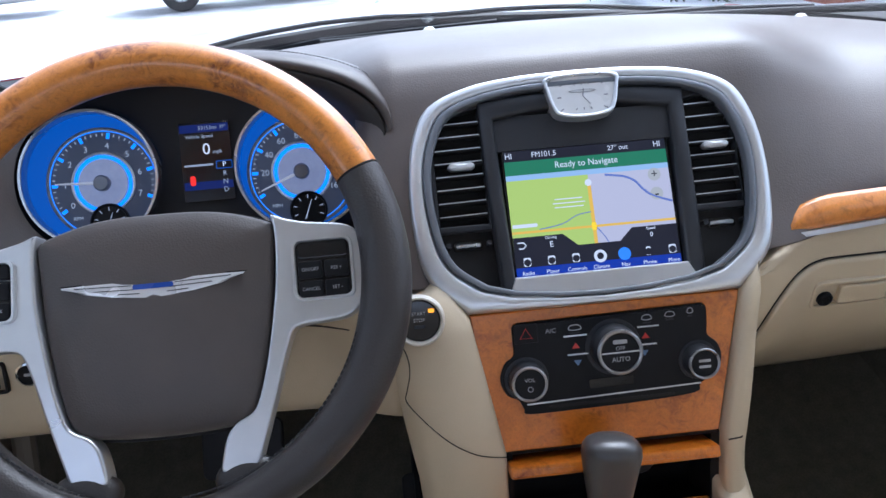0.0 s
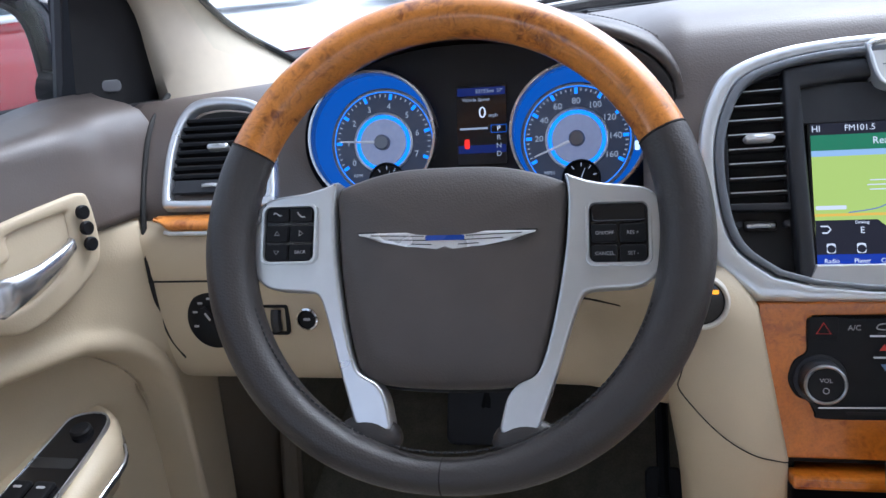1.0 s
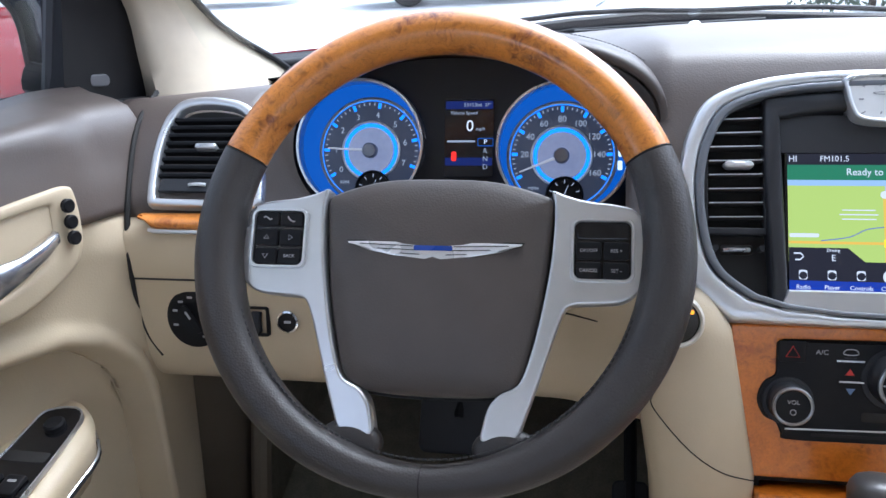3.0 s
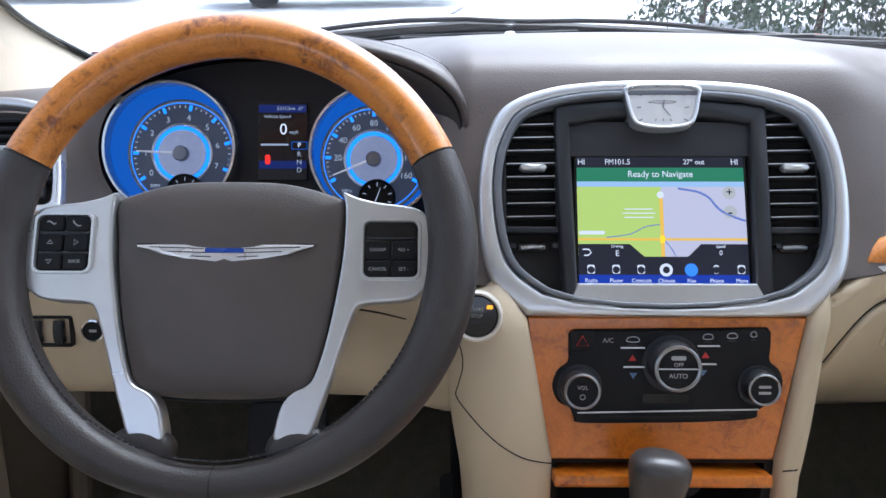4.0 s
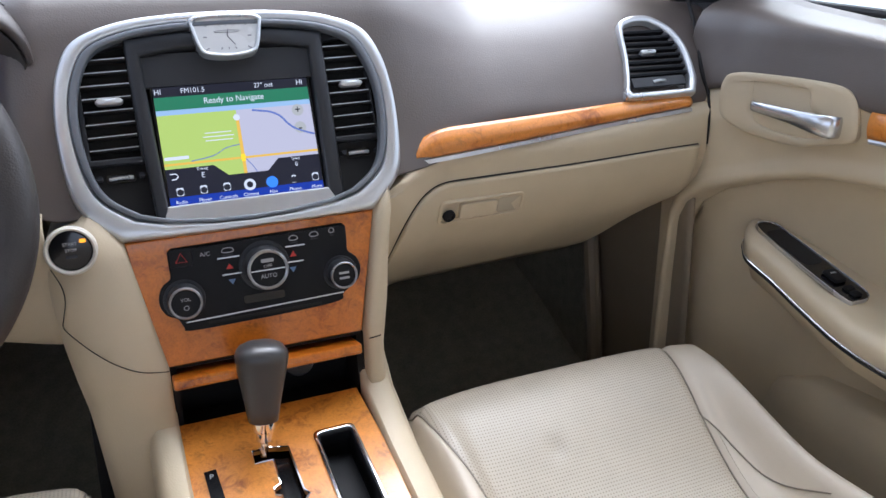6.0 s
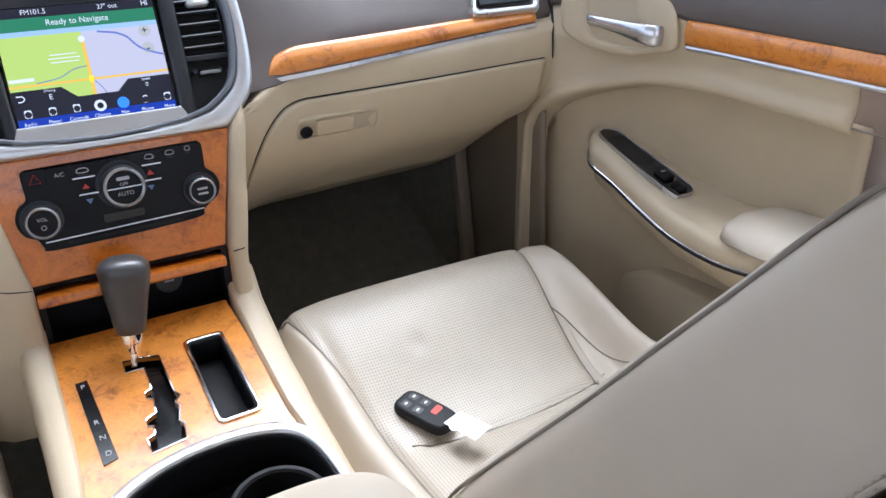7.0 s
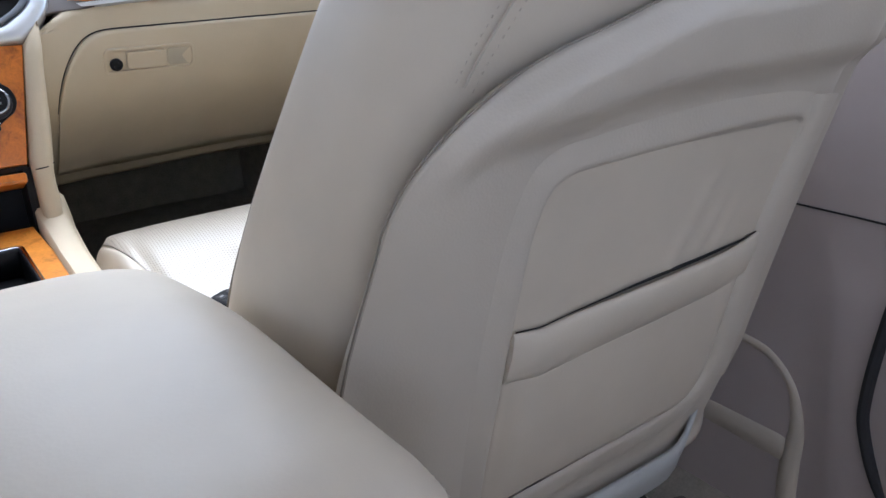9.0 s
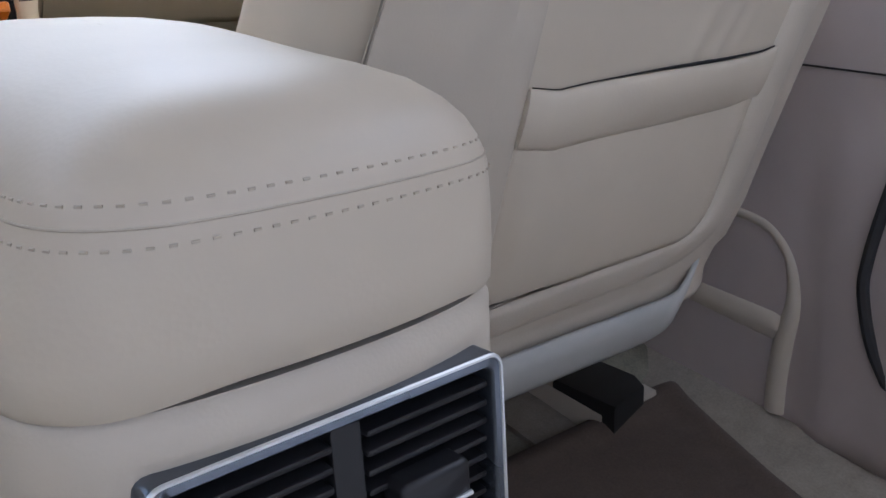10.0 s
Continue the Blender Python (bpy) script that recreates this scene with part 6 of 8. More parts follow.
# silver spokes: a key pod and a straight leg beside the cover, in one piece
for s in (1, -1):
    sp = [(0.0890, 0.0465), (0.100, 0.0425), (0.116, 0.0385), (0.136, 0.0360), (0.149, 0.0325), (0.157, 0.0235), (0.1605, 0.008), (0.160, -0.010), (0.1565, -0.0245), (0.150, -0.0335), (0.140, -0.0385), (0.122, -0.0400), (0.108, -0.0410), (0.1015, -0.0440), (0.0975, -0.0520), (0.0920, -0.068), (0.0860, -0.088), (0.0790, -0.110), (0.0730, -0.128), (0.0690, -0.139), (0.0625, -0.143), (0.0515, -0.144), (0.0415, -0.143), (0.0425, -0.132), (0.0465, -0.118), (0.0540, -0.109), (0.0640, -0.104), (0.0700, -0.097), (0.0765, -0.077), (0.0815, -0.055), (0.0860, -0.030), (0.0895, -0.005), (0.0910, 0.020), (0.0905, 0.038)]
    o = spline([(s * u, v) for u, v in (sp if s > 0 else sp[::-1])], 3)
    spoke = part("spoke", slab(o, Ws, 0.018, 0.0022, 3, front=0.0165), SILVER, wheel, "satin silver spoke", smooth=50)
    part("grip_root", loft([[Ws @ Vector((s * (0.060 + a * math.cos(q)), -0.1505 + b * math.sin(q), w)) for q in np.linspace(0, 2 * math.pi, 25)[:-1]] for a, b, w in ((0.024, 0.016, -0.004), (0.026, 0.018, 0.008), (0.024, 0.0165, 0.0135), (0.019, 0.012, 0.0165), (0.010, 0.006, 0.0175))]), RIM, spoke, "dark leather root of the spoke", smooth=70)
    kv = 0.0005 if s > 0 else 0.0050
    bz = [(s * 0.127 + u, kv + v) for u, v in rrect(0.047, 0.048, 0.006, 5)]
    part("key_frame", ring(bz, [((u - s * 0.127) * 0.88 + s * 0.127, (v - kv) * 0.9 + kv) for u, v in bz], Ws, 0.006, 0.0205, 0.003), SILVER, spoke)
    part("key_bed", slab([((u - s * 0.127) * 0.89 + s * 0.127, (v - kv) * 0.91 + kv) for u, v in bz], Ws, 0.006, 0, front=0.0172), GLOSS, spoke)
    rows = ((0.0125, 0.0115), (-0.0025, 0.0135), (-0.0175, 0.0130)) if s < 0 else ((-0.0035, 0.0135), (-0.0185, 0.0130))
    names = (("", ""), ("", "", ""), ("", "BACK")) if s < 0 else (("ON/OFF", "RES +"), ("CANCEL", "SET -"))
    for (v, h), nm in zip(rows, names):
        v += kv + 0.002
        for c, du in enumerate((-0.0100, 0.0100)):
            key = part("key", slab(rrect(0.0186, h, 0.002, 3, s * 0.127 + du, v + 0.001), Ws, 0.003, 0.001, front=0.0195), BLACK, spoke, "black rubber key")
            km = Ws @ Matrix.Translation((s * 0.127 + du, v + 0.001, 0.0197))
            if nm[c]:
                words(nm[c], 0.0036, km, WHITE, key)
            else:
                row = names.index(nm)
                if row == 0:
                    # voice and telephone signs
                    path = [(-0.0035, 0.0008), (-0.002, 0.0018), (0.0, 0.0006), (0.002, -0.0010), (0.0035, 0.0)] if c == 0 else [(-0.003, 0.0022), (-0.0026, 0.0006), (-0.0008, -0.0012), (0.0012, -0.0022), (0.0030, -0.0020)]
                    part("key_mark", tube([km @ Vector((a, b, 0.0002)) for a, b in path], 0.00055, 5), WHITE, key)
                else:
                    turn = (0 if c == 0 else -90) if row == 1 else 180
                    part("key_mark", tube([km @ pose(0, 0, 0, 0, 0, turn) @ Vector((a, b, 0.0002)) for a, b in ((-0.0022, -0.0012), (0.0022, -0.0012), (0, 0.0018))], 0.00035, 4, closed=True), WHITE, key)
    if s > 0:
        part("key_blank", slab(rrect(0.038, 0.012, 0.003, 3, s * 0.127, 0.0148), Ws, 0.003, 0.001, front=0.0185), GLOSS, spoke)
# winged badge, plain
EB = W0 @ Matrix.Translation((0, -0.003, -0.003))
wing = [(-0.068, 0.006), (-0.03, 0.0065), (-0.012, 0.005), (0, 0.0045), (0.012, 0.005), (0.03, 0.0065), (0.068, 0.006), (0.05, -0.001), (0.02, -0.007), (0.006, -0.0085), (0, -0.0065), (-0.006, -0.0085), (-0.02, -0.007), (-0.05, -0.001)]
bd = part("badge", slab(wing, EB, 0.004, 0.0015, 2, front=0.003), material("badge_chrome", (0.80, 0.81, 0.82), 0.3, 0.5, var=0.05, scale=90), wheel, "plain winged chrome badge", smooth=30)
part("badge_edge", slab([(u * 1.02, v * 1.18) for u, v in wing], EB, 0.004, 0, front=0.0008), BLACK, bd)
for s in (-1, 1):
    for u0, u1, v0, v1 in ((0.016, 0.058, 0.0030, 0.0042), (0.012, 0.044, -0.0002, 0.0008), (0.010, 0.026, -0.0035, -0.0028)):
        part("feather_line", tube([EB @ Vector((s * u0, v0, 0.0030)), EB @ Vector((s * u1, v1, 0.0030))], 0.0004, 5), CHARCOAL, bd)
part("badge_bar", slab(rrect(0.030, 0.0038, 0.001, 2, 0, 0.0015), EB, 0.001, 0, front=0.0036), material("badge_blue", (0.02, 0.06, 0.30), 0.25, var=0.05), bd)
part("column_shroud", loft([[Vector((-0.388 + 0.065 * math.cos(q) * f, y, z + 0.05 * math.sin(q) * f)) for q in np.linspace(0, 2 * math.pi, 21)[:-1]] for y, z, f in ((0.60, 0.825, 0.9), (0.68, 0.80, 1.1), (0.78, 0.77, 1.2))]), BLACK, wheel, "black steering column shroud", smooth=60)
part("lower_shroud", loft([[Vector((x, y, z + dz)) for x, z in ((-0.330, 0.765), (-0.330, 0.694), (-0.338, 0.682), (-0.356, 0.668), (-0.420, 0.668), (-0.438, 0.682), (-0.446, 0.694), (-0.446, 0.765))] for y, dz in ((0.728, 0.0), (0.735, -0.002), (0.80, -0.01))]), BLACK, wheel, "black lower column shroud", smooth=40)

# ---- pedals ----
bk = thing("brake_pedal", (-0.445, 1.02, 0.40), "wide black rubber brake pedal", "pedal")
part("pad", slab(rrect(0.112, 0.078, 0.012, 4), plane((-0.445, 1.0, 0.472), (0, -1, 0.5)), 0.015, 0.004), RUBBER, bk)
part("lever", tube([(-0.445, 1.01, 0.48), (-0.44, 1.10, 0.62), (-0.44, 1.2, 0.72)], 0.009, 8), BLACK, bk)
ac = thing("accelerator_pedal", (-0.20, 1.02, 0.16), "narrow black accelerator pedal", "pedal")
part("pad", slab(rrect(0.05, 0.15, 0.01, 4), plane((-0.205, 0.98, 0.33), (0, -1, 0.6)), 0.015, 0.004), RUBBER, ac)
part("lever", tube([(-0.205, 1.0, 0.36), (-0.205, 1.15, 0.55)], 0.009, 8), BLACK, ac)

# ---- centre console ----
con = thing("centre_console", (0, 0.25, FLOOR), "beige centre console with a burl wood top and armrest", "centre console")
CN = Matrix.Translation((0, 0.575, 0.4863)) @ plane((0, 0, 0), (0, -0.19, 1), up=(0, 1, 0.19)).to_3x3().to_4x4()
V_ = lambda y: (y - 0.575) * 1.018
wood_top = part("wood_top", slab([(-0.114, V_(0.712)), (-0.112, V_(0.60)), (-0.112, V_(0.43)), (0.112, V_(0.43)), (0.106, V_(0.60)), (0.100, V_(0.712))][::-1], CN, 0.006, 0.0015, front=0.0), burl("console_burl_wood", (0.28, 0.075, 0.008), (0.74, 0.28, 0.035)), con, "lacquered burl wood console top")
for s in (-1, 1):
    rings = []
    for y, x0, x1, dz in ((0.735, 0.112, 0.148, 0.03), (0.70, 0.112, 0.146, 0.008), (0.60, 0.110, 0.140, 0.004), (0.50, 0.110, 0.138, 0.004), (0.40, 0.116, 0.138, 0.004), (0.30, 0.118, 0.138, 0.0), (0.10, 0.105, 0.132, 0.0), (-0.10, 0.10, 0.124, 0.0)):
        z = 0.511 + 0.19 * (y - 0.705) + dz if y > 0.3 else lerp(0.434, 0.440, (y + 0.1) / 0.4)
        x0 = x0 - (0.006 if s > 0 and y > 0.45 else 0)
        if y < 0.35:
            x0, x1 = (x0 + 0.010 * S(0.3, 0.1, y), x1 + 0.014 * S(0.3, 0.1, y)) if s > 0 else (x0 - 0.055 * S(0.35, -0.1, y), x1 - 0.068 * S(0.35, -0.1, y))
        rings.append([Vector((s * x, y, zz)) for x, zz in ((x0, z - 0.03), (x0, z - 0.002), (x0 + 0.004, z + 0.003), (x1 - 0.010, z + 0.003), (x1 - 0.002, z - 0.006), (x1 + 0.002, z - 0.03), (x1 + 0.006, FLOOR - 0.10 * S(0.5, 0.35, y)), (x0, FLOOR - 0.10 * S(0.5, 0.35, y)))])
    part("side", loft(rings), BEIGE, con, "beige console side", smooth=50)
# shift gate
gate_pts = [(-0.046, 0.645), (-0.046, 0.626), (-0.026, 0.626), (-0.026, 0.590), (-0.034, 0.586), (-0.034, 0.577), (-0.028, 0.574), (-0.030, 0.552), (-0.042, 0.546), (-0.042, 0.536), (-0.036, 0.534), (-0.038, 0.522), (-0.047, 0.518), (-0.046, 0.498), (-0.010, 0.503), (-0.006, 0.524), (-0.010, 0.530), (-0.004, 0.552), (-0.008, 0.558), (0.0, 0.568), (-0.004, 0.575), (-0.006, 0.640), (-0.026, 0.645)]
gp = [(u + 0.004, V_(v)) for u, v in gate_pts]
gate = thing("shift_gate", (-0.02, 0.57, 0.48), "stepped black shift gate with a chrome edge", "shift gate")
part("gate_edge", tube([CN @ Vector((u, v, 0.001)) for u, v in gp], 0.0012, 5, closed=True), CHROME, gate)
part("gate_floor", slab([(-0.056, V_(0.66)), (0.012, V_(0.66)), (0.012, V_(0.485)), (-0.056, V_(0.485))], CN, 0.003, 0, front=-0.012), GLOSS, gate)
sh = thing("gear_lever", (-0.035, 0.64, 0.495), "gear lever with a dark grey knob on a chrome stem", "gear lever")
base, top = Vector((-0.030, 0.636, 0.497)), Vector((-0.018, 0.655, 0.625))
ax = (top - base).normalized()
Lm = plane(base, ax, up=(0, 1, 0))
part("stem", lathe([(0.0045, 0), (0.0045, 0.016), (0.0080, 0.019), (0.0092, 0.029), (0.0118, 0.031), (0.0132, 0.044), (0.0005, 0.046)], Lm, 24), CHROME, sh, "chrome stem and collar")
kn = []
for w, a, b, dy in ((0.044, 0.014, 0.013, 0), (0.046, 0.0165, 0.016, 0), (0.060, 0.0185, 0.018, 0.001), (0.085, 0.0225, 0.021, 0.002), (0.110, 0.0265, 0.024, 0.001), (0.125, 0.0285, 0.026, 0.0), (0.133, 0.0275, 0.025, -0.001), (0.139, 0.024, 0.022, -0.001), (0.143, 0.017, 0.016, -0.001), (0.145, 0.008, 0.008, -0.001)):
    kn.append([Lm @ Vector((a * math.copysign(abs(math.cos(q)) ** 0.8, math.cos(q)), dy + b * math.copysign(abs(math.sin(q)) ** 0.8, math.sin(q)), 0.042 + (w - 0.044) * 0.90)) for q in np.linspace(0, 2 * math.pi, 29)[:-1]])
part("knob", loft(kn), material("knob_leather", (0.052, 0.049, 0.047), 0.36, var=0.1, scale=40, bump=0.1, bscale=620, kind="grain", spec=0.6), sh, "dark grey leather knob", smooth=70)
# gear letters
gl = thing("gear_display", (-0.085, 0.57, 0.48), "narrow black gear indicator with pale letters", "gear indicator")
GI = CN @ Matrix.Translation((-0.086, V_(0.567), 0)) @ pose(0, 0, 0, 0, 0, 0)
part("strip", slab([(-0.010, 0.065), (0.003, 0.066), (0.012, -0.062), (-0.003, -0.066)][::-1], GI, 0.004, 0, front=0.0012), GLOSS, gl)
for s, u, v in (("P", -0.003, 0.056), ("R", 0.001, -0.004), ("N", 0.003, -0.028), ("D", 0.0045, -0.052)):
    words(s, 0.0095, GI @ Matrix.Translation((u, v, 0.0016)), WHITE, gl)
# slim tray
tr = thing("slim_tray", (0.055, 0.58, 0.45), "slim black tray with a chrome rim set into the wood", "tray")
TR = CN @ Matrix.Translation((0.054, V_(0.58), 0)) @ pose(0, 0, 0, 0, 0, 1)
part("tray_rim", ring(rrect(0.050, 0.148, 0.008, 5), rrect(0.041, 0.138, 0.006, 5), TR, 0.004, 0.003, 0.001), CHROME, tr)
part("tray_well", loft([[TR @ Vector((u * f, v * f, w)) for u, v in rrect(0.0405, 0.1375, 0.006, 5)] for f, w in ((1.0, 0.002), (0.97, -0.002), (0.93, -0.034))], caps=False), BLACK, tr, solid=0.001)
part("tray_floor", slab(rrect(0.0385, 0.130, 0.006, 5), TR, 0.001, 0, front=-0.033), BLACK, tr)
carve(wood_top, slab(rrect(0.0425, 0.1395, 0.006, 5), TR, 0.05, 0, front=0.02), slab(gp[::-1], CN, 0.05, 0, front=0.02))
# cup holders
cup = thing("cup_holder", (0, 0.38, 0.40), "black double cup holder in a silver surround", "cup holder")
co = spline([(-0.124, V_(0.30)), (-0.124, V_(0.38)), (-0.117, V_(0.425)), (-0.08, V_(0.462)), (-0.02, V_(0.484)), (0.05, V_(0.487)), (0.100, V_(0.472)), (0.122, V_(0.44)), (0.130, V_(0.38)), (0.130, V_(0.30))], 5, False)
cm = 0.003
ci = [(cm + (u - cm) * 0.90, V_(0.30) + (v - V_(0.30)) * 0.925) for u, v in co]
CU = CN @ Matrix.Translation((0, 0, 0.004))
part("surround", ring(co[::-1], ci[::-1], CU, 0.012, 0.006, 0.004), SILVER, cup, "satin silver surround", smooth=60)
part("tray_wall", loft([[CU @ Vector((cm + (u - cm) * f, v, w)) for u, v in ci] for f, w in ((1.0, 0.003), (0.985, -0.004), (0.96, -0.03), (0.95, -0.065))], closed=False), BLACK, cup, "black inner wall", solid=0.002, smooth=60)
part("tray_floor", slab([(-0.12, V_(0.29)), (0.125, V_(0.29)), (0.125, V_(0.49)), (-0.12, V_(0.49))], CU, 0.004, 0, front=-0.062), BLACK, cup)
for x, y in ((-0.056, 0.372), (0.056, 0.386)):
    CC = CU @ Matrix.Translation((x, V_(y), 0))
    part("cup_rim", lathe([(0.054, -0.062), (0.054, -0.016), (0.0525, -0.013), (0.048, -0.0125), (0.0455, -0.015), (0.044, -0.06)], CC, 56), BLACK, cup, "round black cup holder")
carve(wood_top, slab([(cm + (u - cm) * 0.95, V_(0.30) + (v - V_(0.30)) * 0.96) for u, v in co] + [(0.126, V_(0.2)), (-0.12, V_(0.2))], CN, 0.1, 0, front=0.05))
# armrest lid
lid = thing("armrest_lid", (0, 0.08, 0.43), "padded beige leather armrest lid with double stitching", "armrest")
plan = spline([(0.080, 0.345), (0.113, 0.336), (0.134, 0.316), (0.142, 0.28), (0.147, 0.20), (0.150, 0.10), (0.152, 0.0), (0.153, -0.06), (0.152, -0.092), (0.145, -0.117), (0.126, -0.134), (0.090, -0.144), (0.050, -0.149), (0.014, -0.150), (-0.018, -0.147), (-0.037, -0.138), (-0.050, -0.120), (-0.057, -0.09), (-0.061, -0.04), (-0.070, 0.05), (-0.085, 0.16), (-0.093, 0.25), (-0.088, 0.290), (-0.068, 0.316), (-0.020, 0.339), (0.030, 0.346)], 5)
spine = lambda y: 0.030 + 0.018 * S(0.25, -0.08, y)
lid_top = lambda y: 0.527 + 0.024 * S(-0.13, 0.14, y) - 0.030 * S(0.24, 0.36, y)
lid_seam = lambda y: 0.4865 + 0.028 * S(-0.10, 0.16, y) - 0.024 * S(0.25, 0.36, y)


def lid_ring(s, f, base=None):
    """A ring of the lid: s scales the plan towards its spine, f rises from the seam to the top."""
    out = []
    for x, y in plan:
        c = Vector((spine(y), min(max(y, -0.06), 0.26)))
        q = c + (Vector((x, y)) - c) * s
        # the driver's rear corner leans in towards the top
        q.x += 0.018 * S(0.03, -0.04, x) * S(0.0, -0.09, y) * (S(0.2, 1.0, f) if base is not None else min(1, s * 1.2))
        out.append(Vector((q.x, q.y, lerp(lid_seam(y), lid_top(q.y), f) if base is None else lerp(base - 0.0030 * (1 - S(-0.03, 0.02, x) * S(0.145, 0.11, x) * S(-0.11, -0.13, y)), lid_seam(y), f))))
    return out


part("cover", loft([lid_ring(0.975, 0, 0.4325), lid_ring(0.996, 0.06, 0.4325), lid_ring(1.004, 0.3, 0.4325), lid_ring(1.004, 0.65, 0.4325), lid_ring(0.997, 0.93, 0.4325), lid_ring(0.990, 0.985, 0.4325), lid_ring(0.985, 0.03), lid_ring(0.962, 0.18), lid_ring(0.92, 0.36), lid_ring(0.84, 0.56), lid_ring(0.72, 0.75), lid_ring(0.56, 0.89), lid_ring(0.36, 0.97), lid_ring(0.15, 1.0), lid_ring(0.0, 1.0)], caps=False), LEATHER, lid, "beige leather cover", smooth=80)
rear = [i for i, (x, y) in enumerate(plan) if y < 0.26]
for s, f, b in ((0.966, 0.16, None), (1.0015, 0.895, 0.4325)):
    stitches([p for i, p in enumerate(lid_ring(s, f, b)) if i in rear], STITCH, lid, 0.0064, 0.0024, 0.0006)
part("lid_seam", tube([p for i, p in enumerate(lid_ring(0.990, 1.0, 0.4325)) if i in rear], 0.0005, 6), STITCH, lid)
# rear face with vents
panel_plan = spline([(0.150, 0.05), (0.152, -0.06), (0.150, -0.094), (0.143, -0.117), (0.125, -0.1335), (0.090, -0.1435), (0.050, -0.1485), (0.014, -0.1495), (-0.018, -0.1465), (-0.036, -0.1375), (-0.049, -0.120), (-0.056, -0.09), (-0.060, -0.04), (-0.066, 0.05)], 4, False)
rear_panel = part("rear_panel", loft([[Vector((0.045 + (x - 0.045) * k, y + 0.004 * (k < 1), z)) for x, y in panel_plan] for z, k in ((0.4290, 0.985), (0.4280, 0.995), (0.425, 1.0), (0.40, 1.0), (0.30, 1.0), (0.20, 1.0), (0.0, 1.0))]), SHELL, con, "taupe rear end of the console", smooth=60)
part("lid_gap", loft([[Vector((0.045 + (x - 0.045) * 0.93, y * 0.94, z)) for x, y in plan] for z in (0.415, 0.4365)]), DARK, con, "dark gap under the lid")
VENT_BLACK = material("vent_black", (0.012, 0.012, 0.014), 0.34, var=0.1, scale=60, spec=0.4)
rv = thing("rear_vent", (0.052, -0.15, 0.30), "rear air vent with black slats in a satin silver frame", "air vent")
RV = plane((0.050, -0.1435, 0.352), (0.05, -1, 0.02))
part("frame", ring(rrect(0.146, 0.118, 0.006, 4), rrect(0.135, 0.106, 0.004, 4), RV, 0.040, 0.010, 0.002), material("grey_satin", (0.14, 0.158, 0.19), 0.26, 0.85, var=0.05), rv, "satin silver frame")
part("frame_edge", tube([RV @ Vector((u, v, 0.0098)) for u, v in rrect(0.1445, 0.1165, 0.006, 4)], 0.0010, 6, closed=True), SILVER, rv, "bright edge of the frame")
part("well", slab(rrect(0.134, 0.105, 0.003, 4), RV, 0.004, 0, front=-0.004), DARK, rv)
carve(rear_panel, slab(rrect(0.144, 0.116, 0.005, 3), RV, 0.095, 0, front=0.05))
part("divider", slab(rrect(0.013, 0.104, 0.002, 2), RV, 0.010, 0.001, front=0.006), VENT_BLACK, rv)
for s in (-1, 1):
    for i in range(12):
        part("slat", slab(rrect(0.059, 0.0030, 0.001, 2, s * 0.0368, 0.046 - 0.0084 * i), RV @ pose(0, 0, 0, 4), 0.010, 0.001, front=0.005), VENT_BLACK, rv)
    for u in (0.018, 0.030, 0.043, 0.056):
        part("vane", slab(rrect(0.0016, 0.100, 0.0004, 2, s * u), RV, 0.006, 0, front=-0.0055), DARK, rv)
    part("tab", cushion(0.034, 0.018, 0.012, RV @ Matrix.Translation((s * 0.036 - 0.004, 0.014, 0.004)), 0.003, 0.001), VENT_BLACK, rv)
    part("tab_edge", tube([RV @ Vector((s * 0.036 - 0.006, 0.008, 0.0165)), RV @ Vector((s * 0.036 + 0.012, 0.008, 0.0165))], 0.0011, 6), SILVER, rv)


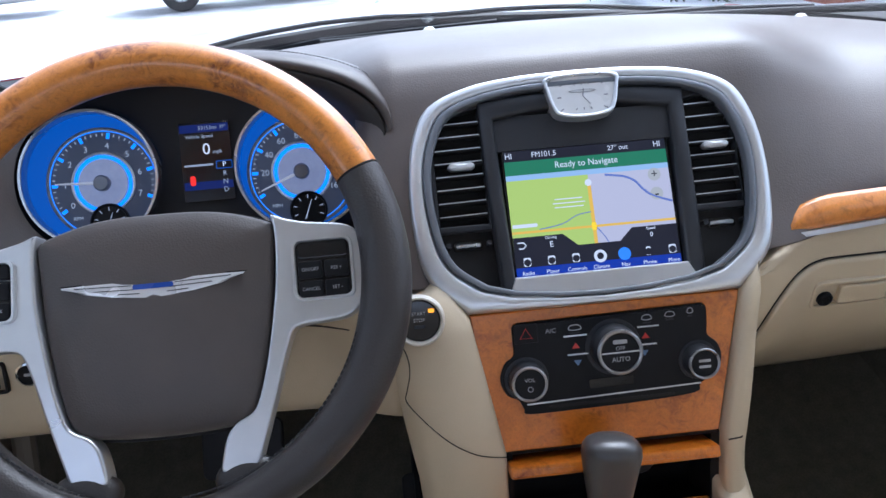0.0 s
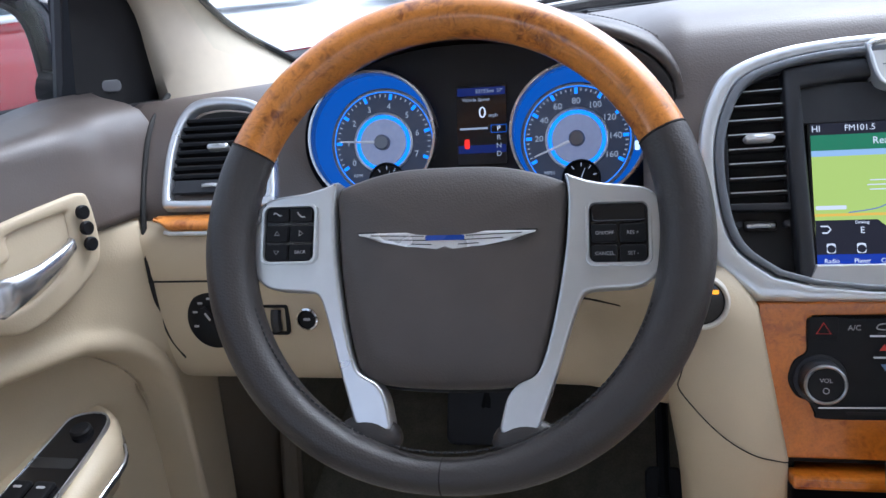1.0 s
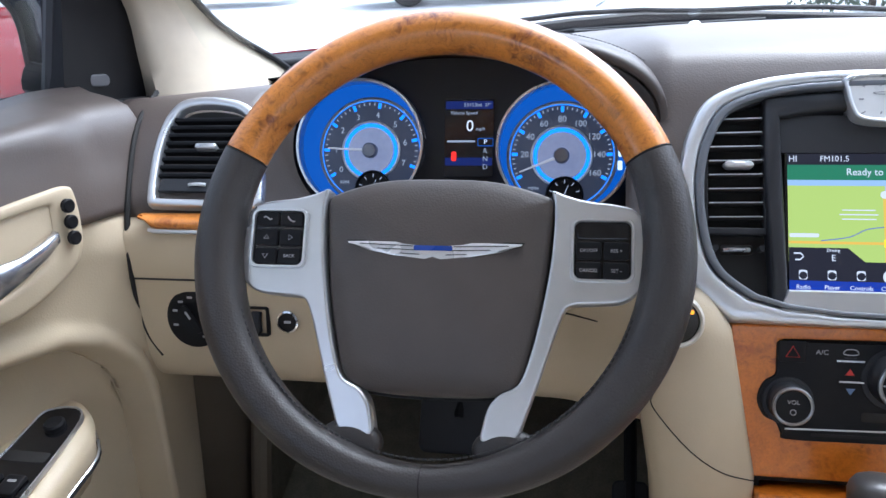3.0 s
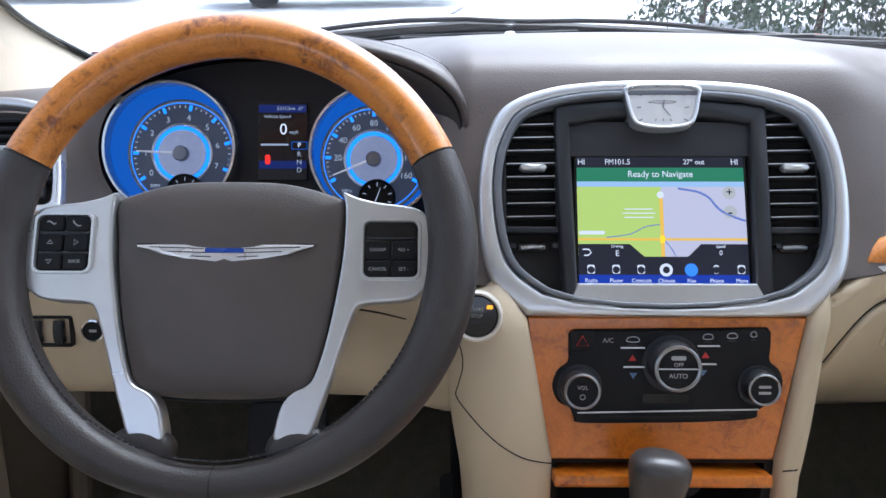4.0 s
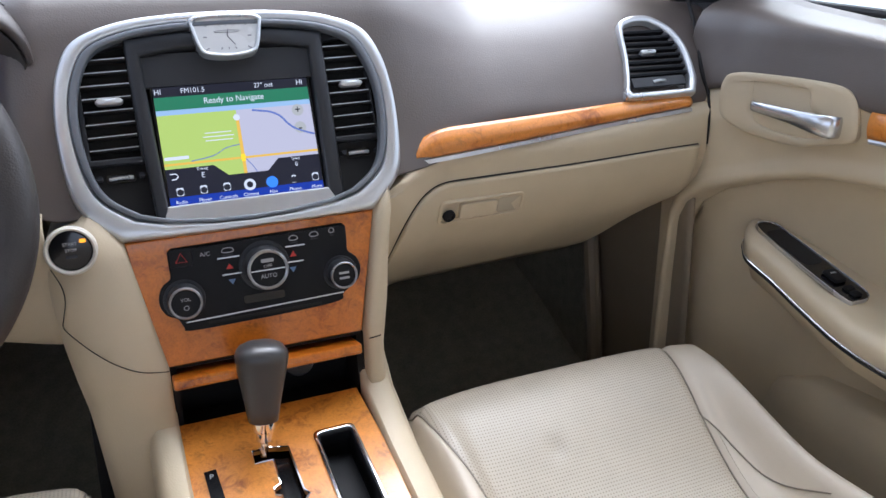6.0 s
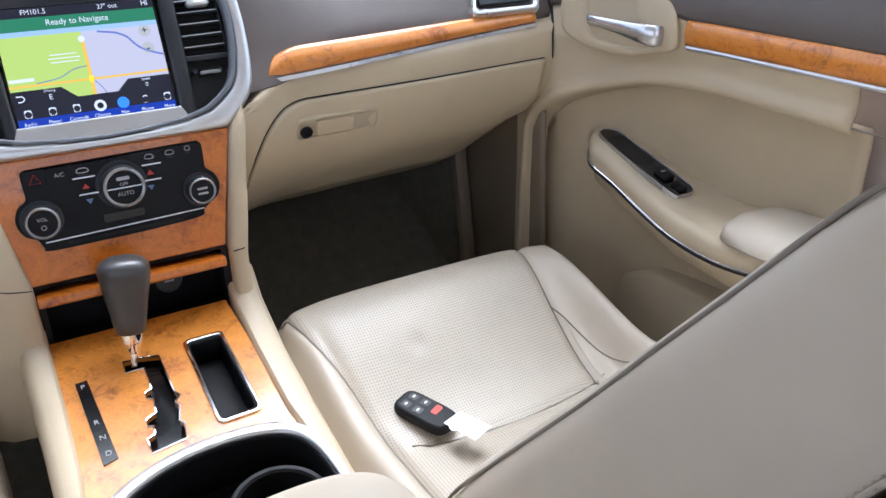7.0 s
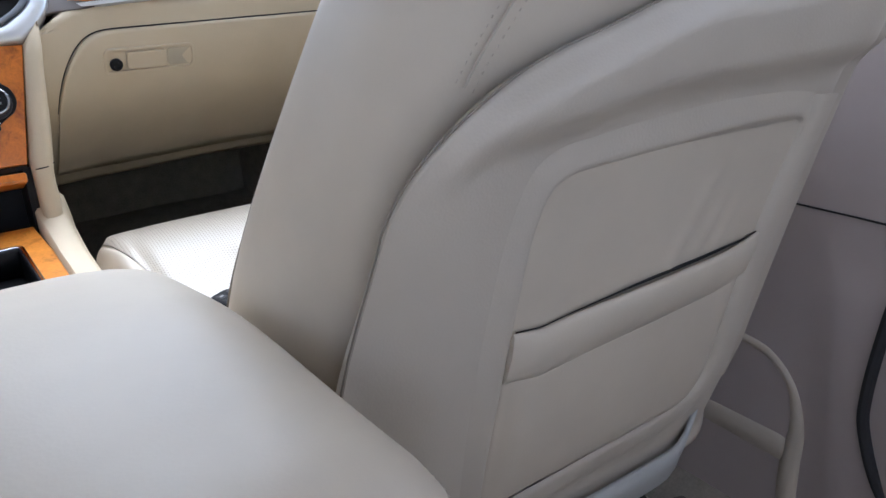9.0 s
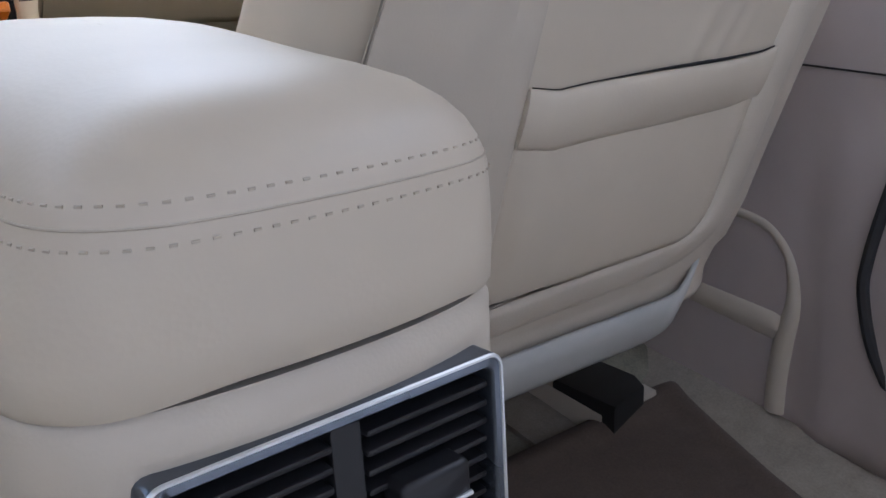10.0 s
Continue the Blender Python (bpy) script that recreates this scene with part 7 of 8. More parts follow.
# ---- seats ----
def build_seat(mid, bmid, back, label):
    seat = thing("car_seat", (mid, 0.4, FLOOR), label, "car seat", group="front seats")
    hw = 0.234 if back else 0.225
    # cushion: insert, bolsters, front
    seamu = lambda y, x=-1: pl([0.20, 0.45, 0.57, 0.70], [0.55, 0.56, 0.62, 0.72], y) if back and x > 0 else lerp(0.70, 0.90, S(0.42, 0.69, y))
    def ctop(x, y):
        """Height of the cushion."""
        u = abs(x) / hw
        base = 0.400 + 0.088 * S(0.44, 0.68, y) - 0.034 * S(0.685, 0.735, y) + 0.01 * S(0.44, 0.25, y)
        bol = 0.045 * S(0.70, 0.86, u) * S(0.70, 0.45, y) - 0.05 * S(0.88, 1.02, u)
        groove = -0.007 * math.exp(-((u - seamu(y, x)) / 0.022) ** 2) - 0.006 * math.exp(-((y - (0.43 + 0.05 * u * u)) / 0.006) ** 2) * (1 - S(0.52, 0.6, u))
        dim = -0.006 * math.exp(-(((x + 0.07) / 0.014) ** 2 + ((y - 0.575) / 0.014) ** 2)) + 0.003 * math.exp(-(((x + 0.07) / 0.03) ** 2 + ((y - 0.575) / 0.02) ** 2)) if back else 0
        return base + bol + groove + dim
    def cpt(x, y):
        yy = 0.20 + (y - 0.20) * (1 - 0.06 * (abs(x) / hw) ** 4)
        return Vector((mid + x, yy, ctop(x, y)))
    xs_ = [-hw + 2 * hw * k / 80 for k in range(81)]
    ys_ = [0.20 + 0.535 * k / 90 for k in range(91)]
    part("cushion_insert", sheet(lambda q, y: cpt(q * hw * seamu(y, q), y), [-1 + 2 * k / 60 for k in range(61)], ys_), PERF, seat, "perforated beige leather insert", smooth=70)
    for s in (-1, 1):
        b = sheet(lambda q, y: cpt(s * hw * lerp(seamu(y, s), 1.0, q), y), [k / 16 for k in range(17)], ys_)
        part("cushion_bolster", b, LEATHER, seat, "smooth beige leather bolster", smooth=70)
        part("bolster_seam", tube([cpt(s * hw * seamu(y, s), y) + Vector((0, 0, 0.0012)) for y in ys_[::3]], 0.0013, 6), PIPING, seat)
        part("side_piping", tube([cpt(s * hw, y) for y in ys_[::3]], 0.003, 6), LEATHER, seat)
        stitches([cpt(s * hw * (seamu(y, s) + 0.035), y) + Vector((0, 0, 0.0006)) for y in ys_[:60]], THREAD, seat, 0.005, 0.0032, 0.0005)
    if back:
        part("bolster_seam", tube([cpt(hw * lerp(0.622, 0.80, q), lerp(0.572, 0.40, q)) + Vector((0, 0, 0.0010)) for q in np.linspace(0, 1, 14)], 0.0011, 6), PIPING, seat)
    part("cross_seam", tube([cpt(x, 0.43 + 0.05 * (x / hw) ** 2) + Vector((0, 0, 0.0008)) for x in np.linspace(-0.62 * hw, 0.62 * hw, 25)], 0.0011, 6), PIPING, seat)
    ring0 = [cpt(x, 0.735) for x in xs_] + [cpt(hw, y) for y in ys_[::-6]] + [cpt(x, 0.20) for x in xs_[::-1]] + [cpt(-hw, y) for y in ys_[::6]]
    part("cushion_side", loft([ring0, [Vector((mid + (p.x - mid) * 1.015, 0.2 + (p.y - 0.2) * 1.008, p.z - 0.02)) for p in ring0], [Vector((mid + (p.x - mid) * 1.01, 0.2 + (p.y - 0.2) * 1.0, 0.33)) for p in ring0], [Vector((mid + (p.x - mid) * 0.95, 0.2 + (p.y - 0.2) * 0.93, 0.25)) for p in ring0]], caps=False), LEATHER, seat, "beige leather cushion side", smooth=50)
    part("seat_base", loft([[Vector((mid + s * x, y, z)) for s, x, y in ((-1, 0.22, 0.62), (1, 0.22, 0.62), (1, 0.24, 0.15), (-1, 0.24, 0.15))] for z in (0.29, 0.20)]), SHELL, seat, "taupe seat base")
    for s in (-1, 1):
        rx = mid + (0.272 if s > 0 else -0.20)
        part("seat_rail", loft([[Vector((rx + x, y, z + dz)) for x, z in ((-0.064, 0.002), (-0.052, 0.060), (0.052, 0.060), (0.066, 0.002))] for y, dz in ((0.62, 0.070), (0.48, 0.045), (0.33, 0.008), (0.225, 0.0))]), SHELL, seat, "taupe rail cover")
        part("rail_cap", loft([[Vector((rx - 0.006 + a * q, 0.268 + b * 0.053 + 0.010 * a / 0.045, z)) for a, b in ((-0.045, -1), (0.030, -1), (0.045, -0.55), (0.045, 1), (-0.045, 1))] for z, q in ((0.010, 1.0), (0.074, 1.0), (0.078, 0.95))]), DARK, seat, "black end cap of the rail")
    if not back:
        return seat
    mid = bmid
    # backrest: sections from the base to the top
    Z = [0.27, 0.34, 0.42, 0.49, 0.56, 0.62, 0.68, 0.74, 0.80, 0.84, 0.87, 0.888, 0.896]
    FR = [0.37, 0.366, 0.342, 0.306, 0.248, 0.197, 0.147, 0.102, 0.057, 0.030, 0.006, -0.022, -0.060]
    RE = [0.125, 0.092, 0.064, 0.040, 0.015, -0.009, -0.036, -0.064, -0.094, -0.112, -0.124, -0.126, -0.118]
    HW = [0.248, 0.256, 0.260, 0.260, 0.254, 0.245, 0.233, 0.218, 0.199, 0.182, 0.162, 0.136, 0.098]
    def section(k, n=48, grow=0.0):
        z, f, r, w = Z[k], FR[k], RE[k], HW[k] + grow
        out = []
        for j in range(n):
            a = 2 * math.pi * j / n
            c, s = math.cos(a), math.sin(a)
            x = w * math.copysign(abs(c) ** 0.40, c)
            yy = math.copysign(abs(s) ** 0.55, s)
            y = lerp(r, f, (yy + 1) / 2)
            if s > 0:
                y -= 0.05 * (1 - S(0.55, 0.85, abs(x) / w)) * S(0.30, 0.5, z)
            out.append(Vector((mid + x, y, z)))
        return out
    part("backrest", loft([section(k) for k in range(len(Z))]), LEATHER, seat, "smooth beige leather backrest", smooth=80, sub=1)
    for s in (-1, 1):
        edge = [Vector((mid + s * (HW[k] * 0.925 + 0.0005), lerp(RE[k], FR[k], 0.865), Z[k])) for k in range(len(Z))]
        part("piping", tube(spline([tuple(p) for p in edge], 4, False), 0.0019, 8), PIPING, seat, "dark piping along the bolster")
    rear_y = lambda x, z: pl(Z, RE, z) + 0.010 * S(0.55, 1.0, abs(x - mid) / pl(Z, HW, z))
    seam = ((0.238, 0.668), (0.247, 0.688), (0.262, 0.715), (0.281, 0.742), (0.303, 0.768), (0.330, 0.793), (0.362, 0.806), (0.41, 0.812), (0.47, 0.812))
    for dx in (-0.0055, 0.0055):
        stitches(spline([(x + dx, rear_y(x, z) - 0.0003, z - dx * 0.6) for x, z in seam], 6, False), STITCH, seat, 0.0056, 0.0020, 0.0004)
    part("rear_seam", tube(spline([(x, rear_y(x, z) + 0.0002, z) for x, z in seam], 6, False), 0.0008, 6), STITCH, seat)
    # rear shell: z0 and z1 bound it at each place across
    sw = 0.250
    z1 = lambda a: 0.716 - 0.018 * S(0.0, -0.5, a) - 0.12 * (1 - max(0.0, 1 - abs(a) ** 2.7) ** 0.5) if a < 0 else 0.716 + 0.014 * S(0.1, 0.9, a) - 0.09 * (1 - max(0.0, 1 - a ** 5.0) ** 0.5)
    z0 = lambda a: 0.245 + 0.05 * max(0.0, (abs(a) - 0.6) / 0.4) ** 2.5
    def wide(u, z):
        """The shell's own width: its outer edge flares upwards."""
        return mid + sw * u + (0.010 + 0.012 * S(0.36, 0.60, z)) * max(0.0, u) ** 3 + 0.022 * max(0.0, -u) ** 2 * S(0.44, 0.62, z)
    def shell_at(x, z, lift=0.0):
        a = min(abs(x - mid) / sw, 1.15)
        r = pl([0.20] + Z, [0.128] + RE, z)
        step = 0.629 + 0.016 * S(0.24, 0.42, x) - 0.02 * S(0.25, 0.22, x)
        d = 0.016 * S(step - 0.008, step + 0.016, z) * S(0.20, 0.29, x)
        return Vector((x, r - 0.020 - d - lift + 0.030 * S(0.66, 1.0, a) ** 1.7, z))
    roll = lambda u: S(-1.0, -0.62, u) * S(1.0, 0.85, u)      # the top edge rolls in to the backrest
    us_ = [math.sin(math.pi / 2 * (-1 + 2 * k / 70)) for k in range(71)]
    ts_ = [k / 90 for k in range(91)]
    part("back_shell", sheet(lambda u, t: (lambda z: shell_at(wide(u, z), z, -0.022 * roll(u) * S(0.94, 1.0, t) ** 1.5))(lerp(z0(u), z1(u), t)), us_, ts_), SHELL, seat, "moulded taupe back shell", solid=0.010, smooth=60)
    part("shell_seam", tube([shell_at(wide(-1.003, z), z, -0.002) for z in np.linspace(0.30, z1(-1), 12)] + [shell_at(wide(1.003 * u, z1(u)), z1(u) + 0.0012, -0.003 - 0.0165 * roll(u)) for u in us_[1:-1]] + [shell_at(wide(1.003, z), z, -0.002) for z in np.linspace(z1(1), 0.30, 12)], 0.0008, 6), PIPING, seat, "shadow line round the shell")
    # pocket: a sunk panel with a leather pouch hung across it
    outline = spline([(0.289, 0.34), (0.289, 0.42), (0.291, 0.494), (0.292, 0.545), (0.2945, 0.575), (0.300, 0.595), (0.3125, 0.6045), (0.337, 0.6075), (0.42, 0.6095), (0.507, 0.6105), (0.556, 0.6085), (0.576, 0.604), (0.582, 0.594), (0.581, 0.56), (0.574, 0.508), (0.572, 0.45), (0.573, 0.378), (0.568, 0.346), (0.549, 0.3275), (0.465, 0.320), (0.39, 0.3175), (0.31, 0.313), (0.294, 0.318)], 6)
    cx, cz = 0.435, 0.465
    def grown(d):
        return [(x + d * (x - cx) / math.hypot(x - cx, z - cz), z + d * (z - cz) / math.hypot(x - cx, z - cz)) for x, z in outline]
    part("pocket_frame", loft([[shell_at(x, z, l) for x, z in grown(d)] for d, l in ((0.026, -0.0006), (0.018, 0.0010), (0.010, 0.0028), (0.004, 0.0038), (0.001, 0.0038), (-0.001, 0.0028), (-0.0025, 0.0010), (-0.005, 0.0006))], caps=False), SHELL, seat, "raised frame of the map pocket", smooth=60)
    def lim(z):
        xs = [(a[0] + (b[0] - a[0]) * (z - a[1]) / (b[1] - a[1])) for a, b in zip(outline, outline[1:] + outline[:1]) if (a[1] - z) * (b[1] - z) < 0]
        return min(xs) + 0.001, max(xs) - 0.001
    def fold(a, b):
        return sum(h * math.exp(-((a - p - 0.13 * (b - 0.3)) / w) ** 2) * S(lo, lo - 0.35, b) for h, p, w, lo in ((0.0026, 0.60, 0.030, 0.95), (0.0020, 0.71, 0.024, 0.75), (0.0014, 0.80, 0.02, 0.6)))
    part("pocket_panel", sheet(lambda a, b: (lambda z: shell_at(lerp(*lim(z), a), z, 0.0010 + fold(a, b)))(lerp(0.470, 0.6085, b)), [k / 60 for k in range(61)], [k / 30 for k in range(31)]), LEATHER, seat, "soft upper pocket panel", smooth=70)
    mouth = lambda a: pl([0, 0.1, 0.2, 0.45, 0.75, 0.93, 1.0], [0.4935, 0.4895, 0.492, 0.4955, 0.498, 0.501, 0.505], a)
    hem = lambda a: pl([0, 0.12, 0.3, 0.6, 0.85, 1.0], [0.452, 0.4455, 0.449, 0.452, 0.456, 0.463], a)
    gape = lambda a: 0.006 * S(0.10, 0.55, a) * S(1.0, 0.80, a)
    puff = lambda a: S(0.0, 0.08, a) * S(1.0, 0.92, a)
    part("pocket", sheet(lambda a, b: (lambda z: shell_at(lerp(*lim(z), a), z, 0.0015 + 0.008 * puff(a) * math.sin(math.pi * lerp(0.12, 0.88, b)) ** 0.6))(lerp(0.318 + 0.010 * a, hem(a) + 0.005, b)), [k / 60 for k in range(61)], [k / 20 for k in range(21)]), LEATHER, seat, "leather map pocket", solid=0.002, smooth=70)
    part("pocket_band", loft([[(lambda z: shell_at(lerp(*lim(z), a), z, 0.0045 + gape(a) * (0.5 + 0.5 * math.cos(q)) + 0.0075 * math.sin(q) * (0.45 + 0.55 * puff(a))))(lerp(hem(a), mouth(a), 0.5 + 0.5 * math.cos(q))) for q in np.linspace(0, 2 * math.pi, 19)[:-1]] for a in np.linspace(0, 1, 41)]), LEATHER, seat, "rolled upper hem of the pocket", smooth=70)
    # dark bar laid in the mouth as its shade, thickest where it gapes
    part("pocket_mouth", tube([(lambda z: shell_at(lerp(*lim(z), a), z, 0.0036))(mouth(a) + 0.0006) for a in np.linspace(0.01, 0.99, 40)], [0.0005 + 0.0010 * math.exp(-((a - 0.66) / 0.24) ** 2) for a in np.linspace(0.01, 0.99, 40)], 6), DARK, seat, "dark bar for the shade in the pocket's mouth")
    # raised rim along the bottom and the outer side
    rim_line = spline([(0.20, 0.290), (0.30, 0.296), (0.39, 0.301), (0.465, 0.3035), (0.53, 0.309), (0.565, 0.321), (0.586, 0.348), (0.591, 0.40), (0.592, 0.47), (0.597, 0.53), (0.603, 0.58), (0.607, 0.62)], 6, False)
    band = []
    for i, (x, z) in enumerate(rim_line):
        a, b = rim_line[max(i - 1, 0)], rim_line[min(i + 1, len(rim_line) - 1)]
        t = Vector((b[0] - a[0], b[1] - a[1])).normalized()
        band.append([shell_at(x + t.y * q, z - t.x * q, l) for q, l in ((-0.023, 0.001), (-0.019, 0.006), (-0.012, 0.008), (0.006, 0.008), (0.011, 0.006), (0.016, -0.001))])
    part("shell_rim", loft(band), SHELL, seat, "raised taupe rim of the shell", smooth=50)
    part("shell_lower", loft([[Vector((mid + x, y + 0.02 * (abs(x) / 0.23) ** 6, z + 0.075 * S(0.12, 0.215, x) ** 1.6)) for x in np.linspace(-0.228 * q, 0.214 * q, 31)] for z, y, q in ((0.262, 0.090, 1.0), (0.24, 0.097, 0.985), (0.218, 0.106, 0.97), (0.204, 0.122, 0.95), (0.197, 0.19, 0.9))], closed=False), material("grey_plastic", (0.40, 0.40, 0.38), 0.45, var=0.05), seat, "grey plastic lower edge of the shell", solid=0.005, smooth=60)
    # headrest
    hr = []
    for z, w, f, r in ((0.868, 0.110, -0.020, -0.076), (0.874, 0.138, 0.000, -0.092), (0.894, 0.157, 0.016, -0.102), (0.94, 0.165, 0.022, -0.106), (0.99, 0.162, 0.014, -0.104), (1.02, 0.148, -0.002, -0.096), (1.035, 0.118, -0.02, -0.080), (1.04, 0.06, -0.04, -0.065)):
        hr.append([Vector((mid + 0.0 + w * math.copysign(abs(math.cos(q)) ** 0.55, math.cos(q)), lerp(r, f, (math.copysign(abs(math.sin(q)) ** 0.7, math.sin(q)) + 1) / 2), z)) for q in np.linspace(0, 2 * math.pi, 33)[:-1]])
    part("headrest", loft(hr), LEATHER, seat, "beige leather headrest", smooth=80, sub=1)
    return seat


build_seat(0.378, 0.425, True, "beige leather passenger seat with perforated cushion and map pocket")
build_seat(-0.42, -0.42, False, "beige leather driver's seat cushion with perforated insert")

# ---- key fob lying on the passenger's seat ----
fob = thing("key_fob", (0.27, 0.475, 0.415), "black key fob with white paper tag lying on seat", "key fob")
FB = plane((0.268, 0.478, 0.416), (-0.02, -0.12, 1), up=(-0.42, 0.9, 0.1))
part("fob_body", slab(spline([(-0.018, 0.034), (0, 0.040), (0.018, 0.034), (0.0205, 0.0), (0.019, -0.030), (0.008, -0.038), (-0.008, -0.038), (-0.019, -0.030), (-0.0205, 0.0)], 5), FB, 0.012, 0.005, 4, front=0.007), BLACK, fob, "black key fob body", smooth=60)
part("fob_ring", tube([FB @ Vector((0.006 * math.cos(a), -0.043 + 0.006 * math.sin(a), 0.002)) for a in np.linspace(0, 6.28, 17)[:-1]], 0.0012, 6, closed=True), CHROME, fob)
for u, v in ((-0.008, 0.024), (0.008, 0.024), (-0.008, 0.006), (0.008, 0.006)):
    part("fob_button", slab(rrect(0.011, 0.012, 0.003, 3, u, v), FB, 0.001, 0.0005, front=0.0078), CHARCOAL, fob)
    bar(0.005, 0.003, FB @ Matrix.Translation((0, 0, 0.008)), u, v, WHITE, fob)
part("panic_button", slab(rrect(0.016, 0.009, 0.002, 3, 0.006, -0.012), FB, 0.001, 0.0004, front=0.0078), RED, fob, "red button")
part("paper_tag", slab([(-0.012, -0.046), (0.016, -0.046), (0.020, -0.092), (-0.010, -0.094)][::-1], FB @ pose(0.002, 0.006, 0.014, -5, 0, -8), 0.0006, 0), material("white_paper", (0.82, 0.83, 0.84), 0.7, var=0.03), fob, "white paper tag")

# ---- bonnet, wipers and door mirror of this car ----
bonnet = whole("bonnet", sheet(lambda x, y: Vector((x, y, 0.985 + 0.035 * (1 - ((x - MID) / 0.85) ** 2) - 0.02 * (y - 1.42) - 0.10 * S(1.8, 2.6, y) + 0.012 * math.exp(-((abs(x - MID) - 0.5) / 0.05) ** 2))), [MID - 0.82 + 1.64 * k / 40 for k in range(41)], [1.46 + 1.1 * k / 24 for k in range(25)]), PAINT, "dark red bonnet wet with melted snow", "bonnet", solid=0.01, smooth=70)
cowl = whole("cowl_panel", sheet(lambda x, t: Vector((x, 1.375 + 0.10 * t, 0.965 + 0.030 * (1 - ((x - MID) / 0.85) ** 2) + 0.02 * t)), [MID - 0.82 + 1.64 * k / 30 for k in range(31)], [k / 4 for k in range(5)]), RUBBER, "black plastic cowl panel", "cowl panel", solid=0.01)
for x0, x1 in ((-0.30, 0.30), (0.14, 0.66)):
    wp = thing("wiper", (x0, 1.38, 1.0), "black windscreen wiper resting on the glass", "wiper", group="wipers")
    zz = lambda x: 0.984 + 0.02 * (1 - ((x - MID) / 0.8) ** 2)
    part("arm", tube([(x0 - 0.25, 1.43, zz(x0 - 0.25) - 0.02), (x0, 1.40, zz(x0) + 0.006), ((x0 + x1) / 2, 1.38, zz((x0 + x1) / 2) + 0.012)], 0.008, 8), BLACK, wp)
    part("blade", tube([(x, 1.365 - 0.05 * ((x - MID) / 0.8) ** 2, zz(x) + 0.004) for x in np.linspace(x0, x1, 14)], 0.0065, 8), RUBBER, wp)
for x in (-0.125, 0.46):
    whole("washer_nozzle", lathe([(0.009, 0), (0.009, 0.002), (0.006, 0.005), (0.001, 0.006)], plane((x, 1.235, zrear(x) - 0.002), (0, -0.1, 1), up=(0, 1, 0)), 20), SILVER, "small domed sensor on the dash top", "sensor")
mr = thing("door_mirror", (-0.95, 0.82, 0.92), "dark door mirror with wet glass", "door mirror")
mn = Vector((0.215, -0.975, -0.13)).normalized()
MR = plane((-1.088, 0.905, 0.997), mn)
mo = spline([(-0.12, 0.05), (-0.09, 0.082), (0.06, 0.088), (0.115, 0.066), (0.125, 0.0), (0.115, -0.07), (0.06, -0.088), (-0.07, -0.082), (-0.118, -0.05), (-0.127, 0.0)], 5)
rings = [[MR @ Vector((u * f + 0.022 * S(0.0, 0.10, u), v * f, w)) for u, v in mo] for f, w in ((0.94, 0.0), (1.0, 0.006), (1.06, -0.004), (1.08, -0.04), (0.95, -0.09), (0.6, -0.125), (0.2, -0.135))]
part("housing", loft(rings), material("mirror_blue_black", (0.02, 0.024, 0.032), 0.2, var=0.1, scale=30, coat=0.6), mr, "gloss dark housing", smooth=60)
part("mirror_glass", slab([(u * 0.86, v * 0.85) for u, v in mo], MR, 0.004, 0, front=0.0085), MIRROR, mr, "mirror glass")
part("mirror_edge", ring([(u * 0.90, v * 0.90) for u, v in mo], [(u * 0.85, v * 0.84) for u, v in mo], MR, 0.004, 0.011, 0.002), BLACK, mr)
part("foot", tube([(-0.88, 0.93, 0.935), (-0.93, 0.94, 0.95), (-0.985, 0.93, 0.965)], 0.022, 10), BLACK, mr)

# set the car upright
for ob in scene.objects:
    if ob.parent is None and ob.type in ("MESH", "EMPTY"):
        ob.matrix_basis = CAR @ ob.matrix_basis

# ---- outside: a snowy car park in front of a brick building ----
SNOW = material("snow", (0.80, 0.82, 0.85), 0.8, var=0.08, scale=3, bump=0.5, bscale=12)
WET = material("slushy_asphalt", (0.58, 0.59, 0.61), 0.5, var=0.5, scale=3, bump=0.3, bscale=60)
BRICK = material("brick", (0.34, 0.12, 0.075), 0.85, var=0.3, scale=12, bump=0.4, bscale=120)
MORTAR = material("mortar", (0.42, 0.38, 0.34), 0.9, var=0.15, scale=40)
TIMBER = material("brown_timber", (0.10, 0.05, 0.03), 0.6, var=0.2, scale=12)
PANE = material("dark_window", (0.03, 0.04, 0.05), 0.08, var=0.2, scale=2)
LEAF = material("evergreen_leaf", (0.06, 0.095, 0.055), 0.6, var=0.45, scale=3)
BARK = material("bark", (0.06, 0.045, 0.035), 0.9, var=0.3, scale=30)
TYRE = material("tyre_rubber", (0.015, 0.015, 0.016), 0.8, var=0.2, scale=30)
GROUND = -0.14
far = [-260, -160, -90, -50] + [-30 + 2.5 * k for k in range(25)] + [50, 90, 160, 260]
whole("ground", sheet(lambda x, y: Vector((x, y, GROUND - 0.02 + 0.05 * noise.noise((x * 0.3, y * 0.3, 0)))), far, far), SNOW, "snow-covered ground", "snow", kind="structure")
whole("road", sheet(lambda x, y: Vector((x + 0.5 * noise.noise((y, 0, 1)), y + 0.5 * noise.noise((x, 0, 5)), GROUND + 0.035)), [-26 + 2 * k for k in range(14)], [-9 + 1.5 * k for k in range(20)]), WET, "wet slushy asphalt of the car park", "asphalt", kind="structure", solid=0.02)
whole("pavement", sheet(lambda x, y: Vector((x, y, GROUND + 0.10)), [3.2, 5, 8, 12, 20], [3, 6, 8, 10, 13]), SNOW, "snow-covered raised pavement", "pavement", kind="structure", solid=0.12)


